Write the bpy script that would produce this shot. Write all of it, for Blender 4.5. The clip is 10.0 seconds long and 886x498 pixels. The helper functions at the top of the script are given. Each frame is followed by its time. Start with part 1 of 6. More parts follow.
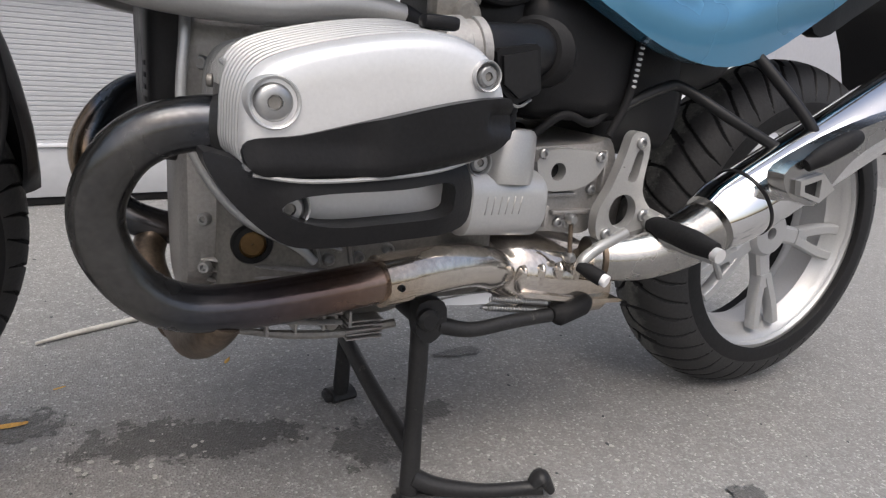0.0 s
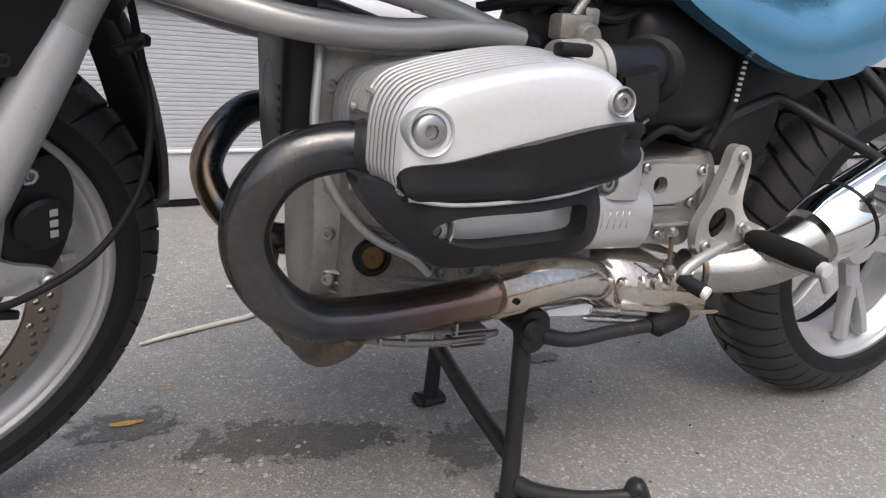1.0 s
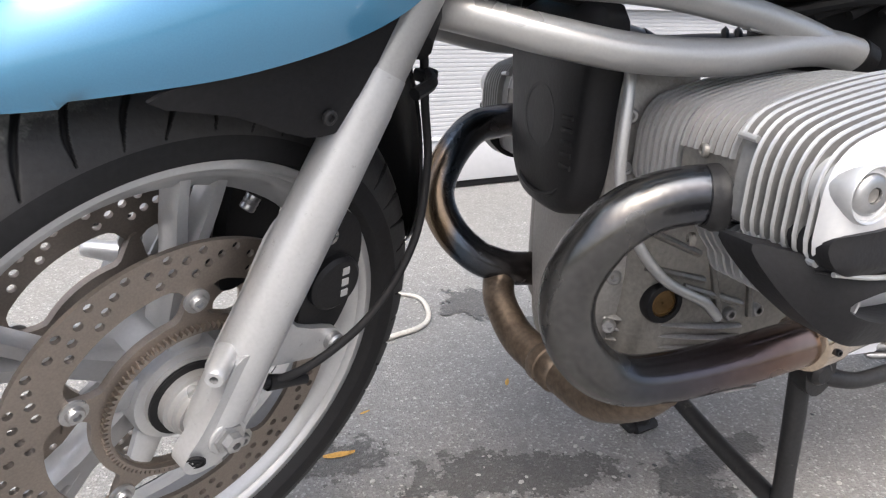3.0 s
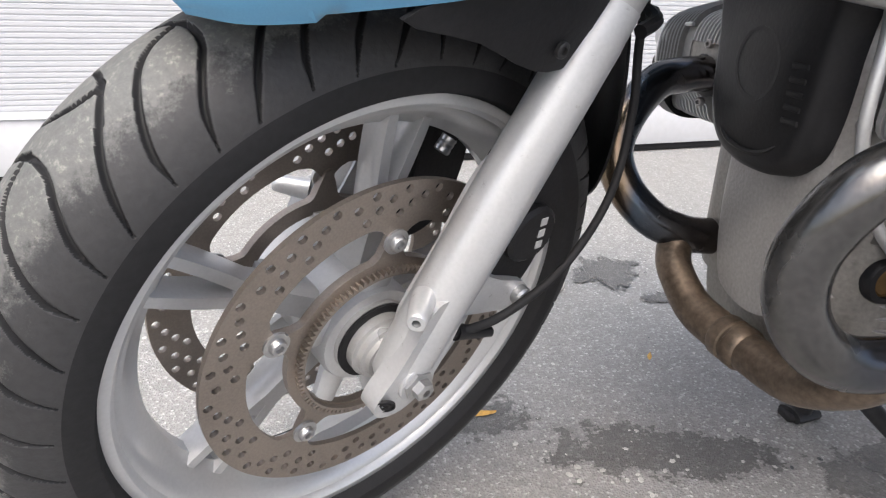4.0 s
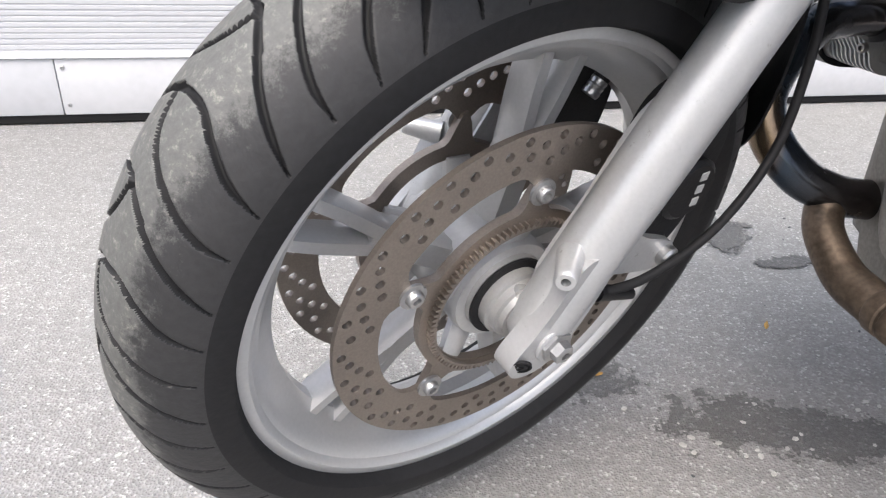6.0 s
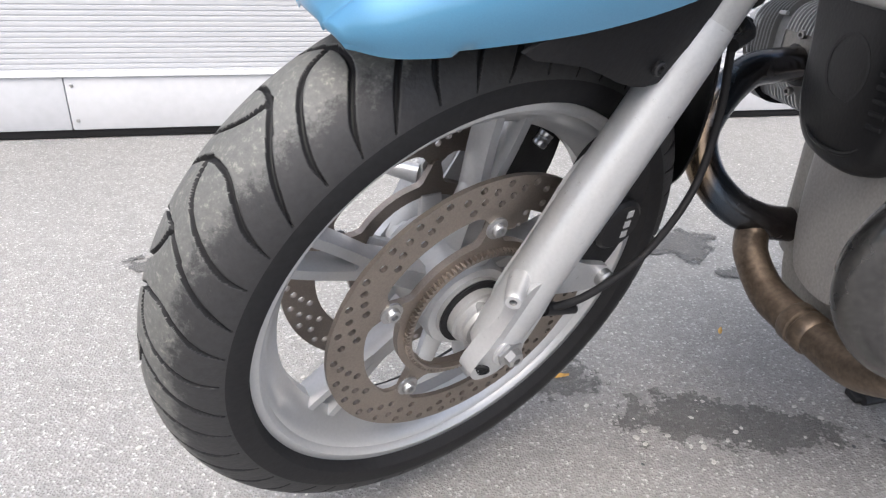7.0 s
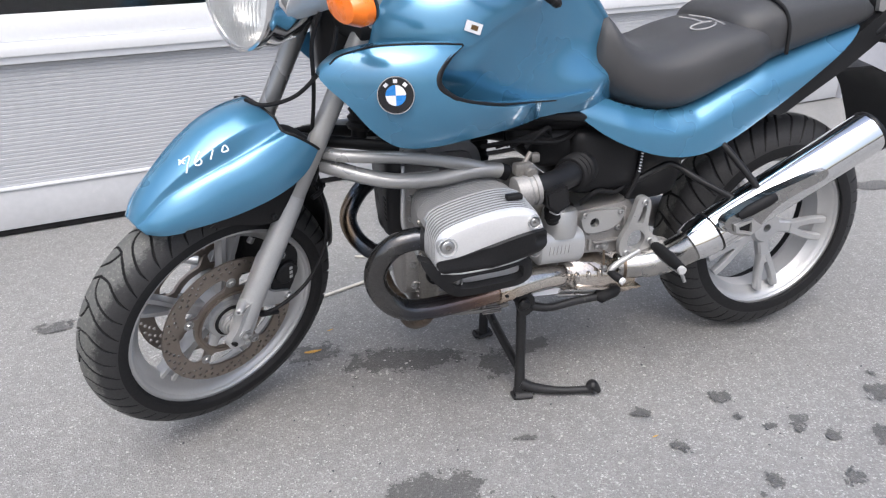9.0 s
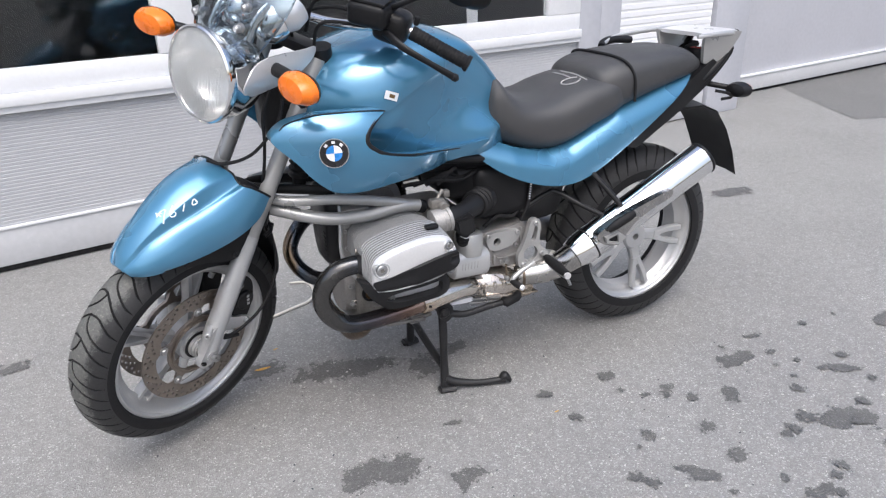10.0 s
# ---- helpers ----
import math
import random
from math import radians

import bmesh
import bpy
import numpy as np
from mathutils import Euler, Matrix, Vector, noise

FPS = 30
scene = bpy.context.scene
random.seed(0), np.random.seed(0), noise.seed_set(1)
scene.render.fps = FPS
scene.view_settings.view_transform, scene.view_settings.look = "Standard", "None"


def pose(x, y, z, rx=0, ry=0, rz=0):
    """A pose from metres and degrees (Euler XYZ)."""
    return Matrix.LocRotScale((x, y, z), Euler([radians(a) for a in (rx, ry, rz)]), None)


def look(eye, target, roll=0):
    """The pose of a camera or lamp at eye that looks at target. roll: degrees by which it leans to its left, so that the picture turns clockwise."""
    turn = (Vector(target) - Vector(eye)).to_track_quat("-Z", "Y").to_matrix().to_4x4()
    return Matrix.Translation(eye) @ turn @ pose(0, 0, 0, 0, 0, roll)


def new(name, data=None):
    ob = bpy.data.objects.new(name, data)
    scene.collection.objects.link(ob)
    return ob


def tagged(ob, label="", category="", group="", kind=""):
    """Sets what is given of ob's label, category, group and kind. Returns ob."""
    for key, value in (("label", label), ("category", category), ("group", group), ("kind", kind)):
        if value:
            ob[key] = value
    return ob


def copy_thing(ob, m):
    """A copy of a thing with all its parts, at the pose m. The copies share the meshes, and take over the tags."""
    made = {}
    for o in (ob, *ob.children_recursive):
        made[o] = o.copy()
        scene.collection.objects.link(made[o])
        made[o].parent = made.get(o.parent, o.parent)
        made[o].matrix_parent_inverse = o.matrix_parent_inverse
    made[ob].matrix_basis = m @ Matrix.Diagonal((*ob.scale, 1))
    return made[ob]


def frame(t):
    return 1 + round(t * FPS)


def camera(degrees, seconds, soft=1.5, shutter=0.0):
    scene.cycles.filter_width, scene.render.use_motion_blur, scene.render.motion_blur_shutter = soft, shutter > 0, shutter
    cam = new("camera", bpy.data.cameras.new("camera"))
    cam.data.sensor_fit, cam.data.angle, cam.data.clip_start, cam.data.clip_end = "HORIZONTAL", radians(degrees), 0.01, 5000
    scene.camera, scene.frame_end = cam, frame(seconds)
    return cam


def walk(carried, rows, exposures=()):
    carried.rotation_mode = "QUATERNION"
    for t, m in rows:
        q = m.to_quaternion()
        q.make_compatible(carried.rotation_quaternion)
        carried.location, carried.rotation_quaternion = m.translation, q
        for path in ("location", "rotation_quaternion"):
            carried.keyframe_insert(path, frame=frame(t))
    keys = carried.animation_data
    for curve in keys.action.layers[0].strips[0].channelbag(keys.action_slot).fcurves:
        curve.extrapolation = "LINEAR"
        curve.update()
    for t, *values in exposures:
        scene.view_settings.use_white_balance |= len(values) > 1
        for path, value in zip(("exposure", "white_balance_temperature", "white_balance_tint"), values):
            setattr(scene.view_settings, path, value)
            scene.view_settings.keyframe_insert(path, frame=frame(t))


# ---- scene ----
# ---- the camera and its walk ----
cam = camera(66.2, 10.0, soft=1.25)
PATH = [
    (0, (0.337, -0.862, 0.594), (1.26, 0.825, 0.043), 5.0),
    (0.5, (0.297, -0.862, 0.598), (1.153, 0.856, 0.038), 5.5),
    (1, (0.255, -0.846, 0.612), (1.061, 0.895, 0.048), 4.2),
    (1.5, (0.179, -0.826, 0.637), (0.864, 0.963, 0.062), 2.7),
    (2, (0.094, -0.802, 0.656), (0.66, 1.016, 0.044), 1.4),
    (2.2, (0.077, -0.773, 0.656), (0.692, 1.035, 0.063), 1.0),
    (3.3, (0.061, -0.654, 0.647), (0.68, 1.124, -0.027), 1.4),
    (3.5, (0.039, -0.651, 0.641), (0.549, 1.161, -0.035), 1.5),
    (4, (-0.013, -0.619, 0.623), (0.337, 1.202, -0.126), 2.1),
    (4.5, (-0.052, -0.581, 0.604), (0.142, 1.216, -0.253), 0.8),
    (5, (-0.06, -0.564, 0.598), (0.091, 1.22, -0.293), 0.9),
    (5.5, (-0.06, -0.567, 0.602), (0.076, 1.218, -0.29), 1.2),
    (5.7, (-0.063, -0.57, 0.603), (0.071, 1.217, -0.285), 1.6),
    (6.8, (-0.054, -0.637, 0.652), (0.087, 1.15, -0.235), 2.3),
    (7, (-0.05, -0.672, 0.679), (0.1, 1.115, -0.207), 2.1),
    (7.5, (-0.027, -0.832, 0.784), (0.139, 0.924, -0.158), 1.1),
    (8, (0.051, -1.026, 0.917), (0.318, 0.738, 0.013), 1.1),
    (8.5, (0.105, -1.28, 1.007), (0.44, 0.473, 0.105), -1.3),
    (9, (0.135, -1.49, 1.089), (0.626, 0.259, 0.252), -1.6),
    (9.5, (0.095, -1.654, 1.189), (0.704, 0.097, 0.44), -3.4),
    (10, (0.006, -1.763, 1.239), (0.744, -0.084, 0.441), -2.0),
]
walk(cam, [(t, look(eye, target, roll)) for t, eye, target, roll in PATH],
     exposures=[(0.0, 0.38, 6500, 10), (0.5, 0.67, 6500, 10), (1.0, 0.53, 6500, 10), (1.5, 0.41, 6480, 10), (2.0, 0.59, 6420, 10), (3.5, 1.28, 6470, 10), (4.5, 1.28, 6400, 10), (5.5, 1.24, 6370, 10), (7.0, 1.21, 6330, 10), (8.0, 0.97, 6200, 10), (9.0, 0.68, 6150, 10), (9.5, 0.74, 6150, 10), (10.0, 0.64, 6150, 10)])

# ---- sky and light: an overcast day ----
world = bpy.data.worlds.new("overcast_sky")
scene.world = world
world.use_nodes = True
wn = world.node_tree.nodes
sky = wn.new("ShaderNodeTexSky")
sky.sky_type, sky.sun_disc = "NISHITA", False
sky.sun_elevation, sky.sun_rotation = radians(58), radians(200)
sky.air_density, sky.dust_density, sky.ozone_density = 1.0, 6.0, 0.6
wn["Background"].inputs["Strength"].default_value = 0.15
world.node_tree.links.new(sky.outputs["Color"], wn["Background"].inputs["Color"])
sun = new("sun", bpy.data.lights.new("sun", "SUN"))
sun.data.energy, sun.data.angle, sun.data.color = 1.3, radians(50), (0.90, 0.96, 1.0)
sun.matrix_world = look((0, 0, 0), (0.15, 0.35, -1))

# ---- materials ----
def mat(name, color, rough=0.5, metal=0.0, vary=0.12, scale=6.0, fine=120.0, bump=0.0, coat=0.0, spots=None, alpha=None):
    """A surface with two scales of variation in colour and roughness, and a fine relief."""
    m = bpy.data.materials.new(name)
    m.use_nodes = True
    nt = m.node_tree
    bs = nt.nodes["Principled BSDF"]
    co = nt.nodes.new("ShaderNodeTexCoord")
    a, b = nt.nodes.new("ShaderNodeTexNoise"), nt.nodes.new("ShaderNodeTexNoise")
    a.inputs["Scale"].default_value, a.inputs["Detail"].default_value = scale, 4
    b.inputs["Scale"].default_value, b.inputs["Detail"].default_value = fine, 3
    nt.links.new(co.outputs["Object"], a.inputs["Vector"])
    nt.links.new(co.outputs["Object"], b.inputs["Vector"])
    add = nt.nodes.new("ShaderNodeMath")
    add.operation = "ADD"
    nt.links.new(a.outputs["Fac"], add.inputs[0])
    nt.links.new(b.outputs["Fac"], add.inputs[1])
    ramp = nt.nodes.new("ShaderNodeMapRange")
    ramp.inputs["From Min"].default_value, ramp.inputs["From Max"].default_value = 0.7, 1.3
    ramp.inputs["To Min"].default_value, ramp.inputs["To Max"].default_value = 1 - vary, 1 + vary
    nt.links.new(add.outputs[0], ramp.inputs["Value"])
    mix = nt.nodes.new("ShaderNodeVectorMath")
    mix.operation = "SCALE"
    mix.inputs[0].default_value = color
    nt.links.new(ramp.outputs[0], mix.inputs["Scale"])
    out = mix.outputs[0]
    if spots:
        sc, thr, col = spots
        v = nt.nodes.new("ShaderNodeTexNoise")
        v.inputs["Scale"].default_value, v.inputs["Detail"].default_value = sc, 6
        v.inputs["Roughness"].default_value = 0.7
        nt.links.new(co.outputs["Object"], v.inputs["Vector"])
        r = nt.nodes.new("ShaderNodeMapRange")
        r.inputs["From Min"].default_value, r.inputs["From Max"].default_value = thr, thr + 0.12
        nt.links.new(v.outputs["Fac"], r.inputs["Value"])
        mx = nt.nodes.new("ShaderNodeMix")
        mx.data_type = "RGBA"
        nt.links.new(r.outputs[0], mx.inputs["Factor"])
        nt.links.new(out, mx.inputs["A"])
        mx.inputs["B"].default_value = (*col, 1)
        out = mx.outputs["Result"]
    nt.links.new(out, bs.inputs["Base Color"])
    rr = nt.nodes.new("ShaderNodeMapRange")
    rr.inputs["From Min"].default_value, rr.inputs["From Max"].default_value = 0.3, 0.7
    rr.inputs["To Min"].default_value, rr.inputs["To Max"].default_value = max(0.02, rough - 0.08), min(1, rough + 0.08)
    nt.links.new(a.outputs["Fac"], rr.inputs["Value"])
    nt.links.new(rr.outputs[0], bs.inputs["Roughness"])
    bs.inputs["Metallic"].default_value = metal
    bs.inputs["Coat Weight"].default_value = coat
    bs.inputs["Coat Roughness"].default_value = 0.04
    if bump:
        bp = nt.nodes.new("ShaderNodeBump")
        bp.inputs["Strength"].default_value, bp.inputs["Distance"].default_value = min(1, bump), 0.002
        nt.links.new(b.outputs["Fac"], bp.inputs["Height"])
        nt.links.new(bp.outputs[0], bs.inputs["Normal"])
    return m


M = {
    "blue": mat("blue_metallic_paint", (0.064, 0.212, 0.352), 0.28, 0.45, 0.05, 3, 900, 0.0, 1.0),
    "silver": mat("silver_painted_metal", (0.36, 0.36, 0.355), 0.33, 0.45, 0.06, 8, 400, 0.05),
    "fork": mat("silver_lacquered_fork", (0.43, 0.435, 0.44), 0.36, 0.5, 0.06, 10, 300, 0.05, 0.2, (120, 0.63, (0.22, 0.21, 0.2))),
    "cover": mat("pale_silver_paint", (0.68, 0.68, 0.685), 0.34, 0.45, 0.04, 8, 300, 0.03, 0.2),
    "cast": mat("cast_aluminium", (0.33, 0.32, 0.31), 0.5, 0.6, 0.14, 14, 250, 0.25, 0.0, (30, 0.62, (0.2, 0.18, 0.16))),
    # darker tone that paints the shade between ribs
    "ribshade": mat("shaded_metal_between_ribs", (0.21, 0.208, 0.204), 0.55, 0.3, 0.15, 20, 200, 0.1),
    "greasy": mat("dark_cast_aluminium", (0.21, 0.20, 0.185), 0.45, 0.5, 0.2, 18, 220, 0.3, 0.0, (40, 0.66, (0.10, 0.097, 0.092))),
    "rim": mat("silver_wheel_paint", (0.46, 0.463, 0.465), 0.36, 0.45, 0.05, 9, 300, 0.03, 0.3),
    "disc": mat("brushed_brake_steel", (0.25, 0.217, 0.19), 0.42, 0.85, 0.12, 14, 500, 0.08),
    "steel": mat("zinc_plated_steel", (0.40, 0.40, 0.40), 0.35, 0.9, 0.1, 30, 300, 0.05),
    "brushed": mat("brushed_stainless", (0.42, 0.41, 0.395), 0.24, 1.0, 0.1, 20, 400, 0.06),
    "chrome": mat("chrome", (0.82, 0.82, 0.82), 0.07, 1.0, 0.03, 5, 60),
    "sidewall": mat("black_tyre_sidewall", (0.014, 0.014, 0.015), 0.6, 0.0, 0.2, 12, 150, 0.15),
    "black": mat("black_plastic", (0.011, 0.011, 0.012), 0.42, 0.0, 0.2, 12, 260, 0.12),
    "blackgrip": mat("black_rubber", (0.012, 0.012, 0.013), 0.65, 0.0, 0.2, 12, 200, 0.2),
    "frame": mat("black_powder_coat", (0.012, 0.012, 0.013), 0.38, 0.0, 0.2, 10, 200, 0.1),
    "stand": mat("worn_black_paint", (0.018, 0.018, 0.019), 0.45, 0.0, 0.25, 12, 200, 0.2, 0.0, (40, 0.64, (0.11, 0.10, 0.09))),
    "seat": mat("black_grained_vinyl", (0.042, 0.042, 0.044), 0.46, 0.0, 0.12, 6, 700, 0.5),
    "stitch": mat("grey_stitching", (0.3, 0.3, 0.3), 0.7),
    "glass_lens": mat("headlamp_reflector", (0.75, 0.75, 0.74), 0.18, 0.9, 0.05, 10, 80, 0.1),
    "amber": mat("amber_plastic_lens", (0.78, 0.17, 0.006), 0.3, 0.0, 0.06, 40, 200, 0.1, 0.3),
    "red": mat("red_plastic_lens", (0.4, 0.01, 0.01), 0.25, 0.0, 0.06, 40, 200, 0.1, 0.6),
    "white": mat("white_enamel", (0.75, 0.75, 0.76), 0.3, 0.0, 0.03, 20, 200),
    "badgeblue": mat("badge_blue_enamel", (0.03, 0.22, 0.6), 0.3, 0.0, 0.03, 20, 200),
    "badgeblack": mat("badge_black_enamel", (0.012, 0.012, 0.014), 0.3, 0.0, 0.03, 20, 200),
    "chalk": mat("white_marker", (0.75, 0.8, 0.82), 0.7, 0.0, 0.1, 60, 300),
    "door": mat("light_grey_door_sheet", (0.415, 0.425, 0.445), 0.45, 0.0, 0.05, 1.4, 40, 0.05, 0.0, (3.0, 0.68, (0.5, 0.5, 0.51))),
    "doorwhite": mat("white_door_skirt", (0.44, 0.45, 0.47), 0.42, 0.0, 0.05, 2, 40, 0.03, 0.0, (5.0, 0.66, (0.55, 0.54, 0.52))),
    "frame_white": mat("white_window_profile", (0.68, 0.69, 0.71), 0.35, 0.0, 0.03, 3, 60),
    "cladding": mat("grey_wall_cladding", (0.44, 0.45, 0.49), 0.5, 0.0, 0.05, 2, 30, 0.04),
    # near-black tone that makes the room look unlit; also colours the crumbs
    "interior": mat("dark_room_and_crumbs", (0.05, 0.055, 0.06), 0.7, 0.0, 0.3, 2, 20),
    "leaf": mat("dry_yellow_leaf", (0.42, 0.24, 0.06), 0.8, 0.0, 0.25, 50, 200, 0.3),
    "wood": mat("grey_peeled_stick", (0.55, 0.52, 0.47), 0.75, 0.0, 0.15, 20, 200, 0.3),
    "brass": mat("dull_brass", (0.17, 0.105, 0.045), 0.45, 0.8, 0.2, 30, 200, 0.1),
    "stone": mat("pale_chipping", (0.40, 0.39, 0.37), 0.85, 0.0, 0.2, 30, 200, 0.3),
}

for k, v in (("black", 0.22), ("blackgrip", 0.2), ("frame", 0.3), ("stand", 0.3), ("sidewall", 0.2), ("greasy", 0.4)):
    M[k].node_tree.nodes["Principled BSDF"].inputs["Specular IOR Level"].default_value = v


def heat_pipe(name, x0, x1, stops, rough=0.3):
    """Header steel, tinted along x by heat from straw to blue and brown."""
    m = mat(name, (0.3, 0.3, 0.3), rough, 0.9, 0.18, 18, 160, 0.08)
    nt = m.node_tree
    bs = nt.nodes["Principled BSDF"]
    old = bs.inputs["Base Color"].links[0].from_socket
    co = [n for n in nt.nodes if n.type == "TEX_COORD"][0]
    sep = nt.nodes.new("ShaderNodeSeparateXYZ")
    nt.links.new(co.outputs["Object"], sep.inputs[0])
    wob = nt.nodes.new("ShaderNodeTexNoise")
    wob.inputs["Scale"].default_value = 9
    nt.links.new(co.outputs["Object"], wob.inputs["Vector"])
    mul = nt.nodes.new("ShaderNodeMath")
    mul.operation = "MULTIPLY_ADD"
    mul.inputs[1].default_value = 0.09
    nt.links.new(wob.outputs["Fac"], mul.inputs[0])
    nt.links.new(sep.outputs["X"], mul.inputs[2])
    mr = nt.nodes.new("ShaderNodeMapRange")
    mr.inputs["From Min"].default_value, mr.inputs["From Max"].default_value = x0 + 0.045, x1 + 0.045
    nt.links.new(mul.outputs[0], mr.inputs["Value"])
    cr = nt.nodes.new("ShaderNodeValToRGB")
    el = cr.color_ramp.elements
    el[0].position, el[0].color = stops[0][0], (*stops[0][1], 1)
    el[1].position, el[1].color = stops[-1][0], (*stops[-1][1], 1)
    for pos, col in stops[1:-1]:
        e = el.new(pos)
        e.color = (*col, 1)
    nt.links.new(mr.outputs[0], cr.inputs["Fac"])
    mx = nt.nodes.new("ShaderNodeMix")
    mx.data_type, mx.blend_type = "RGBA", "MULTIPLY"
    mx.inputs["Factor"].default_value = 1
    nt.links.new(cr.outputs["Color"], mx.inputs["A"])
    sc = nt.nodes.new("ShaderNodeVectorMath")
    sc.operation = "SCALE"
    sc.inputs["Scale"].default_value = 3.3
    nt.links.new(old, sc.inputs[0])
    nt.links.new(sc.outputs[0], mx.inputs["B"])
    nt.links.new(mx.outputs["Result"], bs.inputs["Base Color"])
    return m


M["header"] = heat_pipe("heat_tinted_header", 0.31, 0.65, [(0, (0.112, 0.110, 0.108)), (0.22, (0.10, 0.098, 0.096)), (0.34, (0.064, 0.068, 0.078)), (0.5, (0.085, 0.074, 0.082)), (0.8, (0.16, 0.105, 0.085)), (1, (0.32, 0.245, 0.20))], 0.24)
M["header_far"] = heat_pipe("straw_and_blue_header", 0.30, 0.62, [(0, (0.24, 0.19, 0.13)), (0.14, (0.17, 0.125, 0.085)), (0.20, (0.05, 0.066, 0.088)), (0.32, (0.055, 0.057, 0.062)), (0.55, (0.09, 0.075, 0.068)), (1, (0.16, 0.12, 0.09))], 0.22)
M["collector"] = heat_pipe("straw_tinted_stainless", 0.6, 1.05, [(0, (0.58, 0.47, 0.36)), (0.3, (0.62, 0.58, 0.53)), (0.6, (0.56, 0.52, 0.48)), (0.9, (0.55, 0.47, 0.38)), (1, (0.5, 0.38, 0.26))], 0.12)
M["crossover"] = mat("burnt_brown_steel", (0.13, 0.10, 0.075), 0.45, 0.75, 0.35, 26, 160, 0.2)


def glass_mat(name, tint, rough=0.02):
    m = bpy.data.materials.new(name)
    m.use_nodes = True
    bs = m.node_tree.nodes["Principled BSDF"]
    bs.inputs["Base Color"].default_value = (*tint, 1)
    bs.inputs["Transmission Weight"].default_value = 1.0
    bs.inputs["Roughness"].default_value = rough
    bs.inputs["IOR"].default_value = 1.45
    return m


M["glass"] = glass_mat("clear_glass", (0.95, 0.97, 0.97))
M["screen"] = glass_mat("smoked_clear_plastic", (0.50, 0.56, 0.60), 0.04)
M["lens"] = glass_mat("frosted_lamp_glass", (0.92, 0.93, 0.93), 0.16)
M["lens"].node_tree.nodes["Principled BSDF"].inputs["Transmission Weight"].default_value = 0.84


def asphalt(name, k, rough):
    """Worn asphalt: pale chippings in a grey binder, patchy wear, a stony relief."""
    m = bpy.data.materials.new(name)
    m.use_nodes = True
    nt = m.node_tree
    bs = nt.nodes["Principled BSDF"]
    co = nt.nodes.new("ShaderNodeTexCoord")
    big, mid, grain = (nt.nodes.new("ShaderNodeTexNoise") for _ in range(3))
    for n, s, d in ((big, 1.1, 5), (mid, 26, 4), (grain, 420, 2)):
        n.inputs["Scale"].default_value, n.inputs["Detail"].default_value = s, d
        nt.links.new(co.outputs["Object"], n.inputs["Vector"])
    vo = nt.nodes.new("ShaderNodeTexVoronoi")
    vo.inputs["Scale"].default_value = 270
    nt.links.new(co.outputs["Object"], vo.inputs["Vector"])
    sep = nt.nodes.new("ShaderNodeSeparateColor")
    nt.links.new(vo.outputs["Color"], sep.inputs["Color"])
    cr = nt.nodes.new("ShaderNodeValToRGB")
    e = cr.color_ramp.elements
    e[0].position, e[0].color = 0.0, (0.182 * k, 0.179 * k, 0.175 * k, 1)
    e[1].position, e[1].color = 1.0, (0.42 * k, 0.413 * k, 0.40 * k, 1)
    for p, c in ((0.50, 0.213), (0.86, 0.252), (0.95, 0.31)):
        q = e.new(p)
        q.color = (c * k, c * k * 0.985, c * k * 0.965, 1)
    nt.links.new(sep.outputs["Red"], cr.inputs["Fac"])
    f = nt.nodes.new("ShaderNodeMath")
    f.operation = "ADD"
    nt.links.new(big.outputs["Fac"], f.inputs[0])
    nt.links.new(mid.outputs["Fac"], f.inputs[1])
    mr = nt.nodes.new("ShaderNodeMapRange")
    mr.inputs["From Min"].default_value, mr.inputs["From Max"].default_value = 0.65, 1.35
    mr.inputs["To Min"].default_value, mr.inputs["To Max"].default_value = 0.87, 1.12
    nt.links.new(f.outputs[0], mr.inputs["Value"])
    sc = nt.nodes.new("ShaderNodeVectorMath")
    sc.operation = "SCALE"
    nt.links.new(cr.outputs["Color"], sc.inputs[0])
    nt.links.new(mr.outputs[0], sc.inputs["Scale"])
    nt.links.new(sc.outputs[0], bs.inputs["Base Color"])
    bs.inputs["Roughness"].default_value = rough
    bp, bq = nt.nodes.new("ShaderNodeBump"), nt.nodes.new("ShaderNodeBump")
    bp.inputs["Strength"].default_value, bp.inputs["Distance"].default_value = 0.7, 0.003
    bq.inputs["Strength"].default_value, bq.inputs["Distance"].default_value = 0.5, 0.001
    nt.links.new(vo.outputs["Distance"], bp.inputs["Height"])
    nt.links.new(grain.outputs["Fac"], bq.inputs["Height"])
    nt.links.new(bp.outputs[0], bq.inputs["Normal"])
    nt.links.new(bq.outputs[0], bs.inputs["Normal"])
    return m


M["asphalt"] = asphalt("worn_asphalt", 1.0, 0.82)
M["wet"] = asphalt("oil_darkened_asphalt", 0.44, 0.6)
M["damp"] = asphalt("damp_asphalt", 0.62, 0.6)


